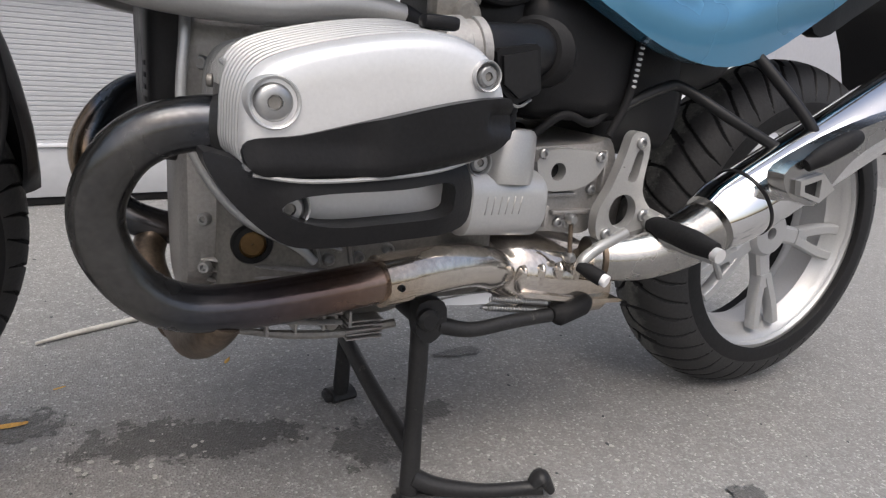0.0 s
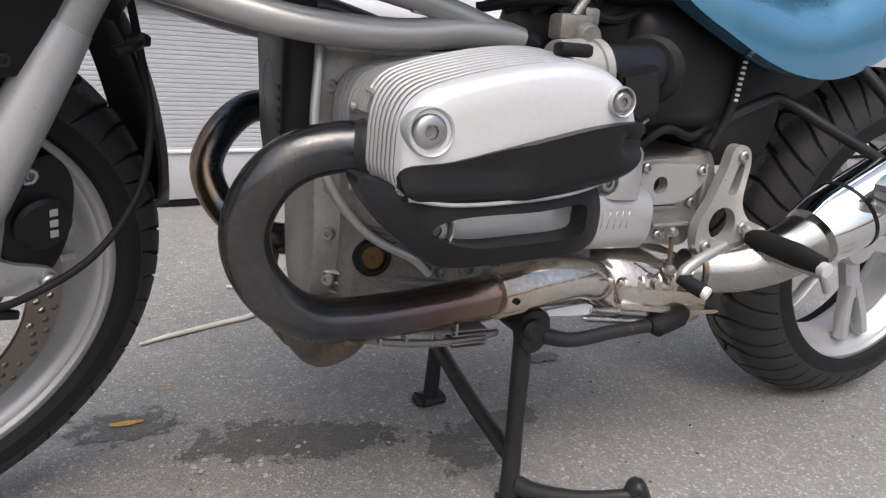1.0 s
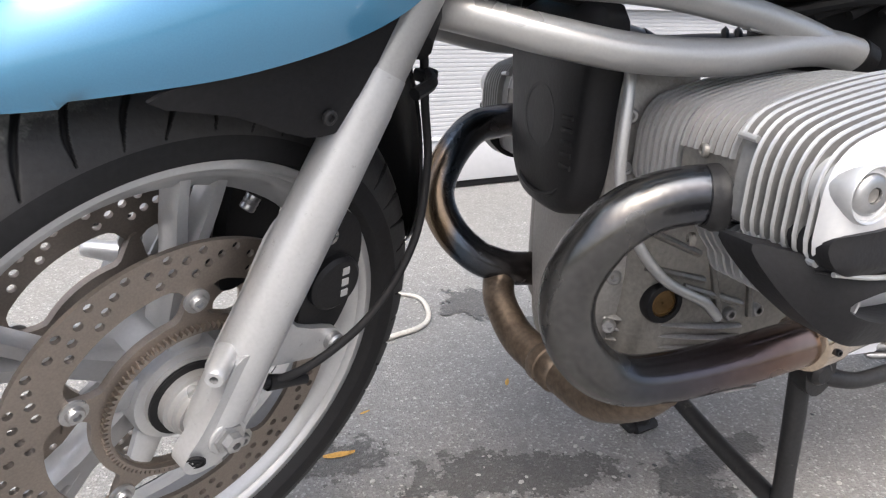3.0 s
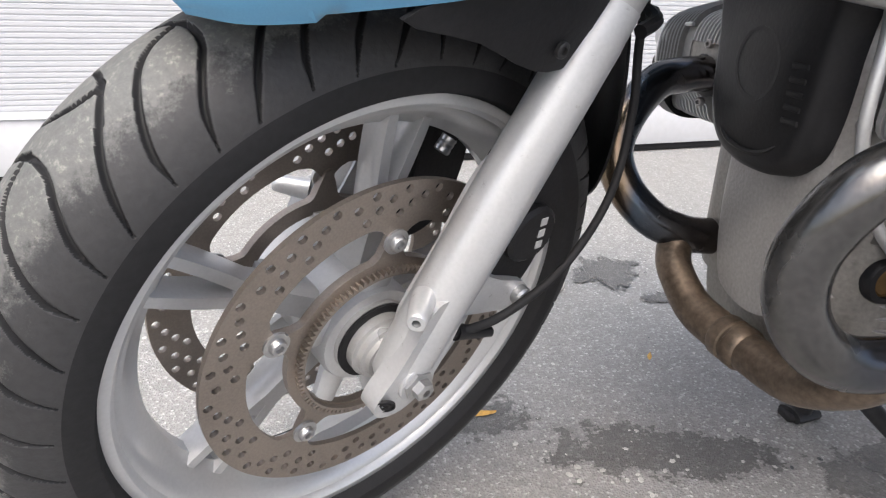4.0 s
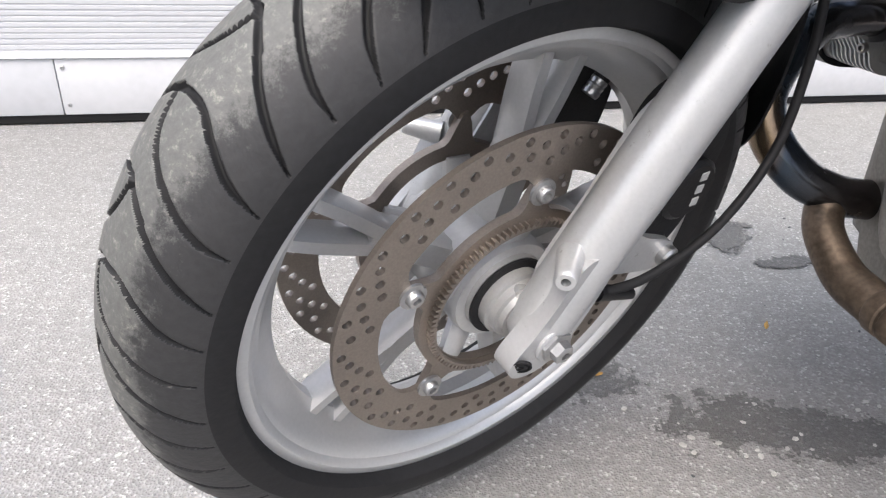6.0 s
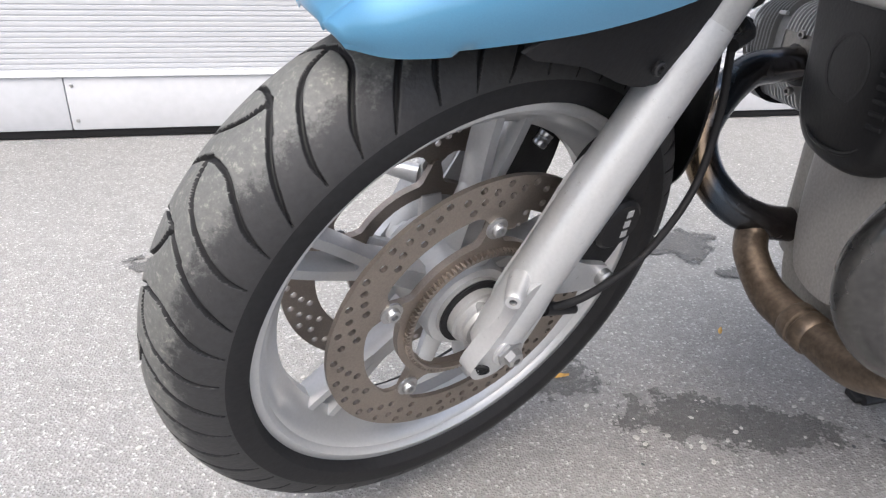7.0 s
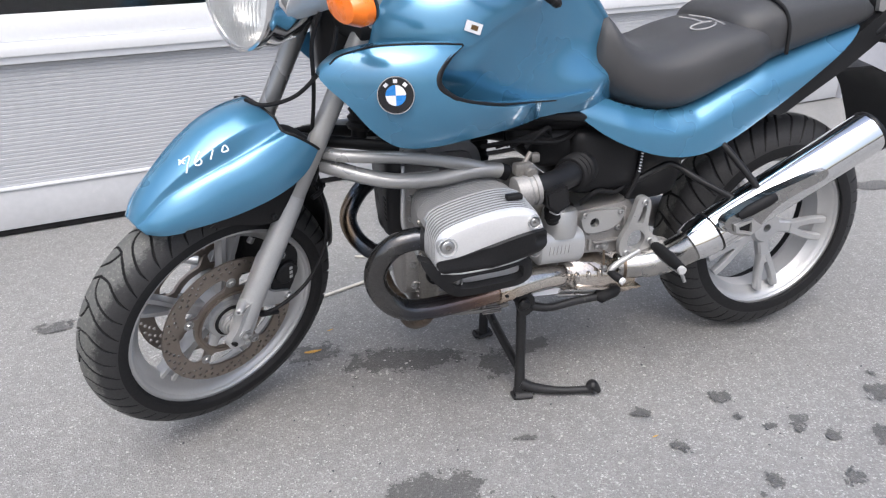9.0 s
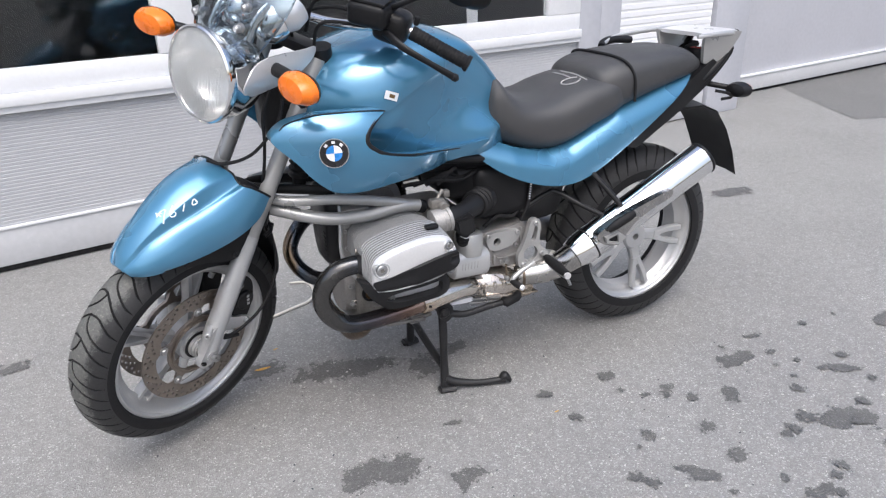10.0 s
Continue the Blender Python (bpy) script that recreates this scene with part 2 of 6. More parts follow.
def tyre_rubber(name, edge):
    """Tread rubber: grey with dust in the middle, clean and black towards the shoulders, ragged in between."""
    m = mat(name, (0.02, 0.02, 0.021), 0.62, 0.0, 0.25, 12, 200, 0.3)
    nt = m.node_tree
    bs = nt.nodes["Principled BSDF"]
    old = bs.inputs["Base Color"].links[0].from_socket
    co = [n for n in nt.nodes if n.type == "TEX_COORD"][0]
    sep = nt.nodes.new("ShaderNodeSeparateXYZ")
    nt.links.new(co.outputs["Object"], sep.inputs[0])
    ab = nt.nodes.new("ShaderNodeMath")
    ab.operation = "ABSOLUTE"
    nt.links.new(sep.outputs["Y"], ab.inputs[0])
    no = nt.nodes.new("ShaderNodeTexNoise")
    no.inputs["Scale"].default_value, no.inputs["Detail"].default_value, no.inputs["Roughness"].default_value = 38, 9, 0.85
    nt.links.new(co.outputs["Object"], no.inputs["Vector"])
    ad = nt.nodes.new("ShaderNodeMath")
    ad.operation = "MULTIPLY_ADD"
    ad.inputs[1].default_value = 0.07
    nt.links.new(no.outputs["Fac"], ad.inputs[0])
    nt.links.new(ab.outputs[0], ad.inputs[2])
    mr = nt.nodes.new("ShaderNodeMapRange")
    mr.inputs["From Min"].default_value, mr.inputs["From Max"].default_value = edge + 0.041, edge + 0.030
    nt.links.new(ad.outputs[0], mr.inputs["Value"])
    du = nt.nodes.new("ShaderNodeTexNoise")
    du.inputs["Scale"].default_value, du.inputs["Detail"].default_value, du.inputs["Roughness"].default_value = 170, 9, 0.75
    nt.links.new(co.outputs["Object"], du.inputs["Vector"])
    cr = nt.nodes.new("ShaderNodeValToRGB")
    e = cr.color_ramp.elements
    e[0].position, e[0].color = 0.3, (0.066, 0.067, 0.064, 1)
    e[1].position, e[1].color = 0.72, (0.235, 0.226, 0.20, 1)
    q = e.new(0.55)
    q.color = (0.094, 0.095, 0.090, 1)
    nt.links.new(du.outputs["Fac"], cr.inputs["Fac"])
    mx = nt.nodes.new("ShaderNodeMix")
    mx.data_type = "RGBA"
    nt.links.new(mr.outputs[0], mx.inputs["Factor"])
    nt.links.new(old, mx.inputs["A"])
    nt.links.new(cr.outputs["Color"], mx.inputs["B"])
    nt.links.new(mx.outputs["Result"], bs.inputs["Base Color"])
    return m


M["tyre"] = tyre_rubber("dusty_front_tread", 0.036)
M["tyre_rear"] = tyre_rubber("dusty_rear_tread", 0.022)

# ---- mesh helpers ----
def mesh_of(bm, name, material, smooth=38):
    bmesh.ops.recalc_face_normals(bm, faces=bm.faces)
    me = bpy.data.meshes.new(name)
    bm.to_mesh(me)
    bm.free()
    me.materials.append(material)
    if smooth:
        me.shade_smooth()
        me.set_sharp_from_angle(angle=radians(smooth))
    return me


def part(name, bm, material, parent=None, label="", m=None, smooth=38):
    ob = new(name, mesh_of(bm, name, material, smooth))
    if parent is not None:
        ob.parent = parent
    if m is not None:
        ob.matrix_basis = m
    return tagged(ob, label)


def thing(name, bm, material, label, category, group="", kind="", smooth=38):
    return tagged(part(name, bm, material, None, label, None, smooth), label, category, group, kind)


def join(*bms):
    out = bms[0]
    for b in bms[1:]:
        me = bpy.data.meshes.new("tmp")
        b.to_mesh(me)
        b.free()
        out.from_mesh(me)
        bpy.data.meshes.remove(me)
    return out


def moved(bm, m):
    bm.transform(m)
    return bm


def mirrored(bm):
    bm.transform(Matrix.Diagonal((1, -1, 1, 1)))
    bmesh.ops.reverse_faces(bm, faces=bm.faces)
    return bm


def box(cx, cy, cz, sx, sy, sz, bevel=0.003, seg=2):
    bm = bmesh.new()
    bmesh.ops.create_cube(bm, size=1, matrix=Matrix.Translation((cx, cy, cz)) @ Matrix.Diagonal((sx, sy, sz, 1)))
    if bevel:
        bmesh.ops.bevel(bm, geom=list(bm.edges), offset=bevel, segments=seg, profile=0.5, affect="EDGES")
    return bm


def smooth_path(pts, n):
    """n points on a Catmull-Rom curve through pts (of any dimension)."""
    p = [np.array(q, float) for q in pts]
    p = [2 * p[0] - p[1]] + p + [2 * p[-1] - p[-2]]
    out = []
    for i in range(n):
        s = i / (n - 1) * (len(p) - 3)
        k = min(int(s), len(p) - 4)
        u = s - k
        a, b, c, d = p[k:k + 4]
        out.append(0.5 * (2 * b + (c - a) * u + (2 * a - 5 * b + 4 * c - d) * u * u + (3 * b - a - 3 * c + d) * u ** 3))
    return out


def skin(rings, closed=False, caps=True):
    """A skin over rings of equally many points."""
    bm = bmesh.new()
    vs = [[bm.verts.new(q) for q in r] for r in rings]
    n = len(vs[0])
    pairs = list(zip(vs, vs[1:])) + ([(vs[-1], vs[0])] if closed else [])
    for a, b in pairs:
        for i in range(n):
            bm.faces.new((a[i], a[(i + 1) % n], b[(i + 1) % n], b[i]))
    if caps and not closed:
        bm.faces.new(vs[0][::-1])
        bm.faces.new(vs[-1])
    return bm


def tube(pts, radius, n=None, sides=16, flat=1.0, up=(0, 0, 1), straight=False, closed=False):
    """A round or flattened rod along a smooth path; radius may be a list that is spread along it."""
    n = n or max(2, 6 * (len(pts) - 1))
    path = [Vector(q) for q in (pts if straight else smooth_path(pts, n))]
    n = len(path)
    rad = radius if isinstance(radius, (list, tuple)) else [radius, radius]
    rings, ref = [], Vector(up)
    for i, c in enumerate(path):
        if closed:
            d = (path[(i + 1) % n] - path[i - 1]).normalized()
        else:
            d = (path[min(i + 1, n - 1)] - path[max(i - 1, 0)]).normalized()
        a = ref - d * ref.dot(d)
        if a.length < 1e-4:
            a = Vector((1, 0, 0)) - d * d.x
        a.normalize()
        ref = a
        b = d.cross(a)
        f = i / (n - 1) * (len(rad) - 1)
        k = min(int(f), len(rad) - 2)
        r = rad[k] + (rad[k + 1] - rad[k]) * (f - k)
        rings.append([c + (a * math.cos(t) * r + b * math.sin(t) * r * flat) for t in (2 * math.pi * j / sides for j in range(sides))])
    return skin(rings, closed)


def rod(a, b, r, sides=16, r2=None):
    return tube([a, b], [r, r2 if r2 is not None else r], sides=sides, straight=True)


def lathe(profile, n=48, closed=True):
    """Turn a profile of (radius, y) round the y axis."""
    return skin([[(r * math.cos(a), y, r * math.sin(a)) for r, y in profile] for a in (2 * math.pi * i / n for i in range(n))], True, False) if closed else \
        skin([[(r * math.cos(2 * math.pi * i / n), y, r * math.sin(2 * math.pi * i / n)) for i in range(n)] for r, y in profile])


def disk_stack(a, b, steps, sides=24):
    """A turned piece from a to b: steps of (fraction along, radius)."""
    a, b = Vector(a), Vector(b)
    d = (b - a).normalized()
    u = d.orthogonal().normalized()
    v = d.cross(u)
    return skin([[a + (b - a) * f + (u * math.cos(t) + v * math.sin(t)) * r for t in (2 * math.pi * j / sides for j in range(sides))] for f, r in steps])


def plate(outline, y0, y1, holes=(), bevel=0.0):
    """A plate cut from the xz plane between y0 and y1, with round or polygonal holes."""
    from mathutils.geometry import delaunay_2d_cdt
    loops = [list(outline)] + [list(h) for h in holes]
    vs, ed = [], []
    for lp in loops:
        k = len(vs)
        vs += [Vector(p) for p in lp]
        ed += [(k + i, k + (i + 1) % len(lp)) for i in range(len(lp))]
    v2, _, f2, _, _, _ = delaunay_2d_cdt(vs, ed, [], 1, 1e-6)

    def inside(p, lp):
        c, j = False, len(lp) - 1
        for i in range(len(lp)):
            (xi, yi), (xj, yj) = lp[i], lp[j]
            if (yi > p[1]) != (yj > p[1]) and p[0] < (xj - xi) * (p[1] - yi) / (yj - yi) + xi:
                c = not c
            j = i
        return c
    bm = bmesh.new()
    bv = [bm.verts.new((p[0], y0, p[1])) for p in v2]
    for f in f2:
        g = [sum(v2[i][k] for i in f) / len(f) for k in (0, 1)]
        if inside(g, loops[0]) and not any(inside(g, h) for h in loops[1:]):
            bm.faces.new([bv[i] for i in f])
    for v in [v for v in bm.verts if not v.link_faces]:
        bm.verts.remove(v)
    ex = bmesh.ops.extrude_face_region(bm, geom=list(bm.faces))
    for q in ex["geom"]:
        if isinstance(q, bmesh.types.BMVert):
            q.co.y = y1
    return bm


def ring_pts(cx, cz, r, n=14):
    return [(cx + r * math.cos(2 * math.pi * i / n), cz + r * math.sin(2 * math.pi * i / n)) for i in range(n)]


def rounded(outline, per=6):
    """A closed outline made smooth."""
    k = len(outline)
    o = [np.array(q, float) for q in outline]
    out = []
    for i in range(k):
        a, b, c, d = o[i - 1], o[i], o[(i + 1) % k], o[(i + 2) % k]
        for j in range(per):
            u = j / per
            out.append(tuple(0.5 * (2 * b + (c - a) * u + (2 * a - 5 * b + 4 * c - d) * u * u + (3 * b - a - 3 * c + d) * u ** 3)))
    return out


def shell(outline, yfun, thick, step=0.012, holes=()):
    """A curved panel over an outline in xz: y = yfun(x, z), thick inwards (towards y = 0)."""
    from mathutils.geometry import delaunay_2d_cdt
    lp = [Vector(p) for p in outline]
    k = len(lp)
    xs, zs = [p[0] for p in lp], [p[1] for p in lp]
    pts, edges = list(lp), [(i, (i + 1) % k) for i in range(k)]
    for h in holes:
        edges += [(len(pts) + i, len(pts) + (i + 1) % len(h)) for i in range(len(h))]
        pts += [Vector(q) for q in h]
    rim = list(pts)

    def within(p, q):
        c, j = False, len(q) - 1
        for i in range(len(q)):
            if (q[i][1] > p[1]) != (q[j][1] > p[1]) and p[0] < (q[j][0] - q[i][0]) * (p[1] - q[i][1]) / (q[j][1] - q[i][1]) + q[i][0]:
                c = not c
            j = i
        return c

    def inside(p):
        return within(p, lp) and not any(within(p, h) for h in holes)
    x = min(xs) + step / 2
    while x < max(xs):
        z = min(zs) + step / 2
        while z < max(zs):
            if inside((x, z)) and min((Vector((x, z)) - q).length for q in rim) > step * 0.55:
                pts.append(Vector((x, z)))
            z += step
        x += step
    v2, _, f2, _, _, _ = delaunay_2d_cdt(pts, edges, [], 1, 1e-6)
    bm = bmesh.new()
    bv = [bm.verts.new((p[0], yfun(p[0], p[1]), p[1])) for p in v2]
    for f in f2:
        if inside([sum(v2[i][c] for i in f) / len(f) for c in (0, 1)]):
            bm.faces.new([bv[i] for i in f])
    for v in [v for v in bm.verts if not v.link_faces]:
        bm.verts.remove(v)
    ex = bmesh.ops.extrude_face_region(bm, geom=list(bm.faces))
    for q in ex["geom"]:
        if isinstance(q, bmesh.types.BMVert):
            q.co.y += thick if q.co.y < 0 else -thick
    return bm


def oval(x, zc, hh, hw, e=2.4, n=40, yc=0.0, lift=0.0):
    """A ring in the yz plane: a superellipse of half height hh and half width hw."""
    out = []
    for i in range(n):
        t = 2 * math.pi * i / n
        c, s = math.cos(t), math.sin(t)
        out.append((x, yc + hw * math.copysign(abs(c) ** (2 / e), c) , zc + hh * math.copysign(abs(s) ** (2 / e), s) + lift * abs(c)))
    return out


def loft(rows, n_out=40, e=2.4, n=40):
    """Skin a body along x through rows of (x, top, bottom, half width)."""
    return skin([oval(x, (t + b) / 2, (t - b) / 2, w, e, n) for x, t, b, w in smooth_path(rows, n_out)])


def bolt(p, d, r=0.008, h=0.006, socket=True):
    """A cap screw at p that points along d, with a socket in its head."""
    p, d = Vector(p), Vector(d).normalized()
    st = [(0, r), (0.75, r), (1, r * 0.8)] + ([(1, r * 0.5), (0.3, r * 0.45)] if socket else [])
    return disk_stack(p, p + d * h, st, 12)

# ---- the setting: asphalt yard and a row of garage doors ----
bm = bmesh.new()
bmesh.ops.create_grid(bm, x_segments=8, y_segments=8, size=150)
ground = tagged(part("ground", bm, M["asphalt"]), "worn grey asphalt yard with pale chippings", "asphalt", "", "structure")

WALL = pose(0, 1.645, 0, 0, 0, math.degrees(math.atan(0.155)))


def blob(cx, cy, rx, ry, seed, z=0.0012, turn=0.0, cell=0.0032):
    """A stain soaked into the ground: small flecks that close up towards its middle, with a frayed edge."""
    bm = bmesh.new()
    made = {}

    def corner(i, j):
        if (i, j) not in made:
            x, y = i * cell + 0.4 * cell * noise.noise((i * 1.7, j * 1.3, seed)), j * cell + 0.4 * cell * noise.noise((i * 1.1, j * 1.9, seed + 5))
            made[(i, j)] = bm.verts.new((cx + x * math.cos(turn) - y * math.sin(turn), cy + x * math.sin(turn) + y * math.cos(turn), z))
        return made[(i, j)]
    ni, nj = int(1.9 * rx / cell), int(1.9 * ry / cell)
    q = 1.5 / max(rx, ry)
    amp = 0.75 if max(rx, ry) < 0.06 else 0.42
    for i in range(-ni, ni):
        for j in range(-nj, nj):
            x, y = i * cell, j * cell
            d = math.hypot(x / rx, y / ry)
            f = 0.95 - d + amp * noise.noise((x * q + seed, y * q * 1.2, seed)) + 0.50 * noise.noise((x * q * 2.6, y * q * 2.6 + seed, seed)) + 0.30 * noise.noise((x * 160, y * 160, seed + 2))
            if f > 0.0:
                bm.faces.new((corner(i, j), corner(i + 1, j), corner(i + 1, j + 1), corner(i, j + 1)))
    if not bm.faces:
        bm.faces.new((corner(-1, -1), corner(1, -1), corner(1, 1), corner(-1, 1)))
    return bm


for i, (x, y, rx, ry, tn) in enumerate([
        (0.40, 0.105, 0.105, 0.054, -0.15), (0.52, 0.088, 0.125, 0.044, -0.22), (0.46, 0.098, 0.10, 0.048, -0.2), (0.215, 0.215, 0.07, 0.045, -0.1), (0.80, 0.05, 0.10, 0.03, 0.2), (0.70, 0.0, 0.05, 0.06, 0.2),
        (0.42, -0.415, 0.10, 0.055, -0.2), (0.34, -0.42, 0.06, 0.03, 0.3), (0.60, -0.53, 0.045, 0.03, 0.5), (1.61, -0.43, 0.07, 0.035, 0.1), (1.31, -0.455, 0.028, 0.018, 0.2),
        (1.235, -0.455, 0.018, 0.01, 0), (1.455, -0.562, 0.04, 0.025, 0.9), (1.284, -0.65, 0.028, 0.02, 0.7), (1.269, -0.777, 0.03, 0.022, 0.3), (1.66, -0.80, 0.10, 0.045, -0.3),
        (1.45, -0.77, 0.02, 0.012, 0), (1.128, -0.782, 0.05, 0.025, -0.8), (1.344, -0.962, 0.04, 0.02, 0), (0.656, -0.313, 0.025, 0.01, 0), (2.835, 0.78, 0.12, 0.06, 0),
        (1.77, -0.35, 0.03, 0.012, 0), (2.27, -0.48, 0.09, 0.03, 0.2), (0.63, 0.72, 0.10, 0.07, 0.6), (0.72, 0.58, 0.07, 0.025, 0.2), (1.0, 0.25, 0.05, 0.015, 0), (-0.55, 0.62, 0.05, 0.04, 0), (1.86, -0.62, 0.07, 0.02, -0.5)]):
    tagged(part("oil_stain", blob(x, y, rx, ry, i * 3.1 + 0.4, 0.0012 + 0.0001 * i, tn), M["wet"], ground))

drops = random.Random(9)
for i in range(44):
    x, y, r = drops.uniform(0.95, 2.3), drops.uniform(-1.05, -0.28), drops.uniform(0.006, 0.020)
    part("oil_drop", blob(x, y, r * drops.uniform(1.0, 1.7), r, i * 2.3 + 50, 0.0040 + 0.00004 * i, drops.uniform(0, 3)), M["wet"], ground)

# pale chippings that lie in the dark patches, and grit on the asphalt
rnd = random.Random(4)
bm = bmesh.new()
for i in range(260):
    near = i < 120
    x, y = (rnd.uniform(0.3, 0.64), rnd.uniform(0.04, 0.16)) if i < 26 else (rnd.uniform(-0.6, 1.9), rnd.uniform(-0.9, 1.4))
    s = rnd.uniform(0.0015, 0.004) * (1.1 if i < 26 else 1)
    g = bmesh.ops.create_icosphere(bm, subdivisions=1, radius=s, matrix=pose(x, y, s * 0.25, 0, 0, rnd.uniform(0, 180)) @ Matrix.Diagonal((1.4, 1, 0.5, 1)))
tagged(part("grit", bm, M["stone"]), "scattered pale grit on the asphalt", "grit", "", "stuff")

bm = bmesh.new()
for i in range(150):
    s = rnd.uniform(0.001, 0.003)
    bmesh.ops.create_icosphere(bm, subdivisions=1, radius=s, matrix=pose(rnd.uniform(-0.3, 1.7), rnd.uniform(-0.9, 1.2), s * 0.3, 0, 0, rnd.uniform(0, 180)) @ Matrix.Diagonal((1.6, 1, 0.6, 1)))
tagged(part("crumbs", bm, M["interior"]), "scattered dark crumbs on the asphalt", "grit", "", "stuff")

# damp darker asphalt beyond the end of the garages
bm = bmesh.new()
for q in ((5.5, 2.84), (5.09, 2.02), (4.87, 1.56), (6.4, 1.15), (12.0, 2.0), (14.0, 3.9), (7.7, 3.1)):
    bm.verts.new((*q, 0.003))
bm.faces.new(bm.verts)
tagged(part("damp_patch", bm, M["damp"], ground))


def ribbed(s0, s1, z0, z1, pitch, depth):
    """A door sheet with fine horizontal ribs; local x along the wall, its face towards -y."""
    bm = bmesh.new()
    prof, z = [], z0
    while z < z1 - 1e-6:
        e = min(z + pitch, z1)
        prof += [(0.0, z), (0.0, z + (e - z) * 0.62), (depth, z + (e - z) * 0.72), (depth, z + (e - z) * 0.92)]
        z = e
    prof += [(0.0, z1)]
    a = [bm.verts.new((s0, y, q)) for y, q in prof] + [bm.verts.new((s0, 0.04, z1)), bm.verts.new((s0, 0.04, z0))]
    b = [bm.verts.new((s1, v.co.y, v.co.z)) for v in a]
    n = len(a)
    for i in range(n):
        bm.faces.new((a[i], a[(i + 1) % n], b[(i + 1) % n], b[i]))
    bm.faces.new(a)
    bm.faces.new(b)
    return bm


def wall_box(s0, s1, z0, z1, y0, y1, bevel=0.004):
    return box((s0 + s1) / 2, (y0 + y1) / 2, (z0 + z1) / 2, s1 - s0, y1 - y0, z1 - z0, bevel)


def garage_door(s0, s1, name):
    """Sectional door: white skirt, ribbed sheets, a band of windows in white profiles."""
    d = tagged(part(name, ribbed(s0, s1, 0.205, 0.685, 0.0155, 0.0022), M["door"], None, "", WALL, 0), "light grey ribbed sectional garage door with windows", "garage door", "", "structure")
    n = 3
    for i in range(n):
        a, b = s0 + (s1 - s0) * i / n, s0 + (s1 - s0) * (i + 1) / n
        k = part("skirt_panel", wall_box(a + 0.001, b - 0.001, 0.03, 0.195, -0.006, 0.03), M["doorwhite"], d)
        for z in (0.17, 0.06):
            part("screw", bolt((a + 0.02, -0.006, z), (0, -1, 0), 0.006, 0.003), M["steel"], k)
    part("skirt_rail", wall_box(s0, s1, 0.196, 0.207, -0.014, 0.03, 0.002), M["frame_white"], d)
    # black strip put where only the dark gap below the door is
    part("bottom_gap_strip", wall_box(s0, s1, 0.004, 0.03, 0.004, 0.03, 0.002), M["blackgrip"], d)
    part("lower_sill", wall_box(s0, s1, 0.686, 0.714, -0.03, 0.03), M["frame_white"], d)
    part("window_sill", wall_box(s0, s1, 0.7145, 0.765, -0.045, 0.03), M["frame_white"], d)
    part("lower_profile", wall_box(s0, s1, 0.7655, 0.862, -0.022, 0.03), M["frame_white"], d)
    part("upper_profile", wall_box(s0, s1, 1.52, 1.60, -0.022, 0.03), M["frame_white"], d)
    part("upper_sheet", ribbed(s0, s1, 1.601, 2.35, 0.0155, 0.0022), M["door"], d, "", None, 0)
    return d


def window_pane(d, s0, s1):
    p = part("window_pane", wall_box(s0, s1, 0.862, 1.52, 0.0, 0.006, 0), M["glass"], d)
    p.visible_shadow = False


door_a = garage_door(-2.95, 2.72, "door_1")
for a, b in ((-2.9, -1.45), (-1.35, 0.145), (0.32, 2.45)):
    window_pane(door_a, a, b)
for a, b in ((-2.95, -2.9), (-1.45, -1.35), (0.145, 0.32), (2.45, 2.72)):
    part("mullion", wall_box(a, b, 0.8625, 1.5195, -0.024, 0.03), M["frame_white"], door_a)

# second door, white, next to it, and the cladding between and round them
door_b = tagged(part("door_2", ribbed(3.10, 4.08, 0.20, 2.35, 0.05, 0.003), M["frame_white"], None, "", WALL, 0), "white ribbed garage door", "garage door", "", "structure")
part("skirt_panel", wall_box(3.10, 4.08, 0.01, 0.20, -0.006, 0.03), M["doorwhite"], door_b)


def structure(name, bm, material, label, m=WALL):
    return tagged(part(name, bm, material, None, "", m), label, "wall", "", "structure")


wall_main = structure("wall_between_doors", wall_box(2.722, 2.908, 0, 3.4, -0.02, 0.25), M["cladding"], "grey sheet cladding between the doors")
part("cladding_panel", wall_box(2.910, 3.098, 0, 3.4, -0.018, 0.25), M["cladding"], wall_main)
structure("wall_end", wall_box(4.10, 4.50, 0, 3.4, -0.03, 3.0), M["cladding"], "pale grey sheet cladding at the end of the garages")
structure("wall_above", wall_box(-9.0, 4.099, 2.352, 3.4, -0.02, 0.25), M["cladding"], "grey sheet cladding above the garage doors")
structure("wall_far", wall_box(-9.0, -2.952, 0, 2.351, -0.02, 0.25), M["cladding"], "grey sheet cladding beside the garage doors")
# inner walls and floor are added, coloured near black to look unlit
structure("wall_inside", wall_box(-9.0, 4.099, 0.0, 3.4, 3.2, 3.4), M["interior"], "near-black back wall added behind the windows")
# unseen roof that closes the added room
structure("roof", wall_box(-9.0, 4.5, 3.402, 3.55, -0.15, 3.6), M["cladding"], "unseen flat roof over the garages")
structure("wall_inside_left", wall_box(-9.0, -8.8, 0.0, 3.398, 0.26, 3.19), M["interior"], "near-black side wall added to close the room")
structure("floor_inside", wall_box(-8.79, 4.098, 0.002, 0.02, 0.26, 3.19, 0), M["interior"], "near-black floor added behind the windows")

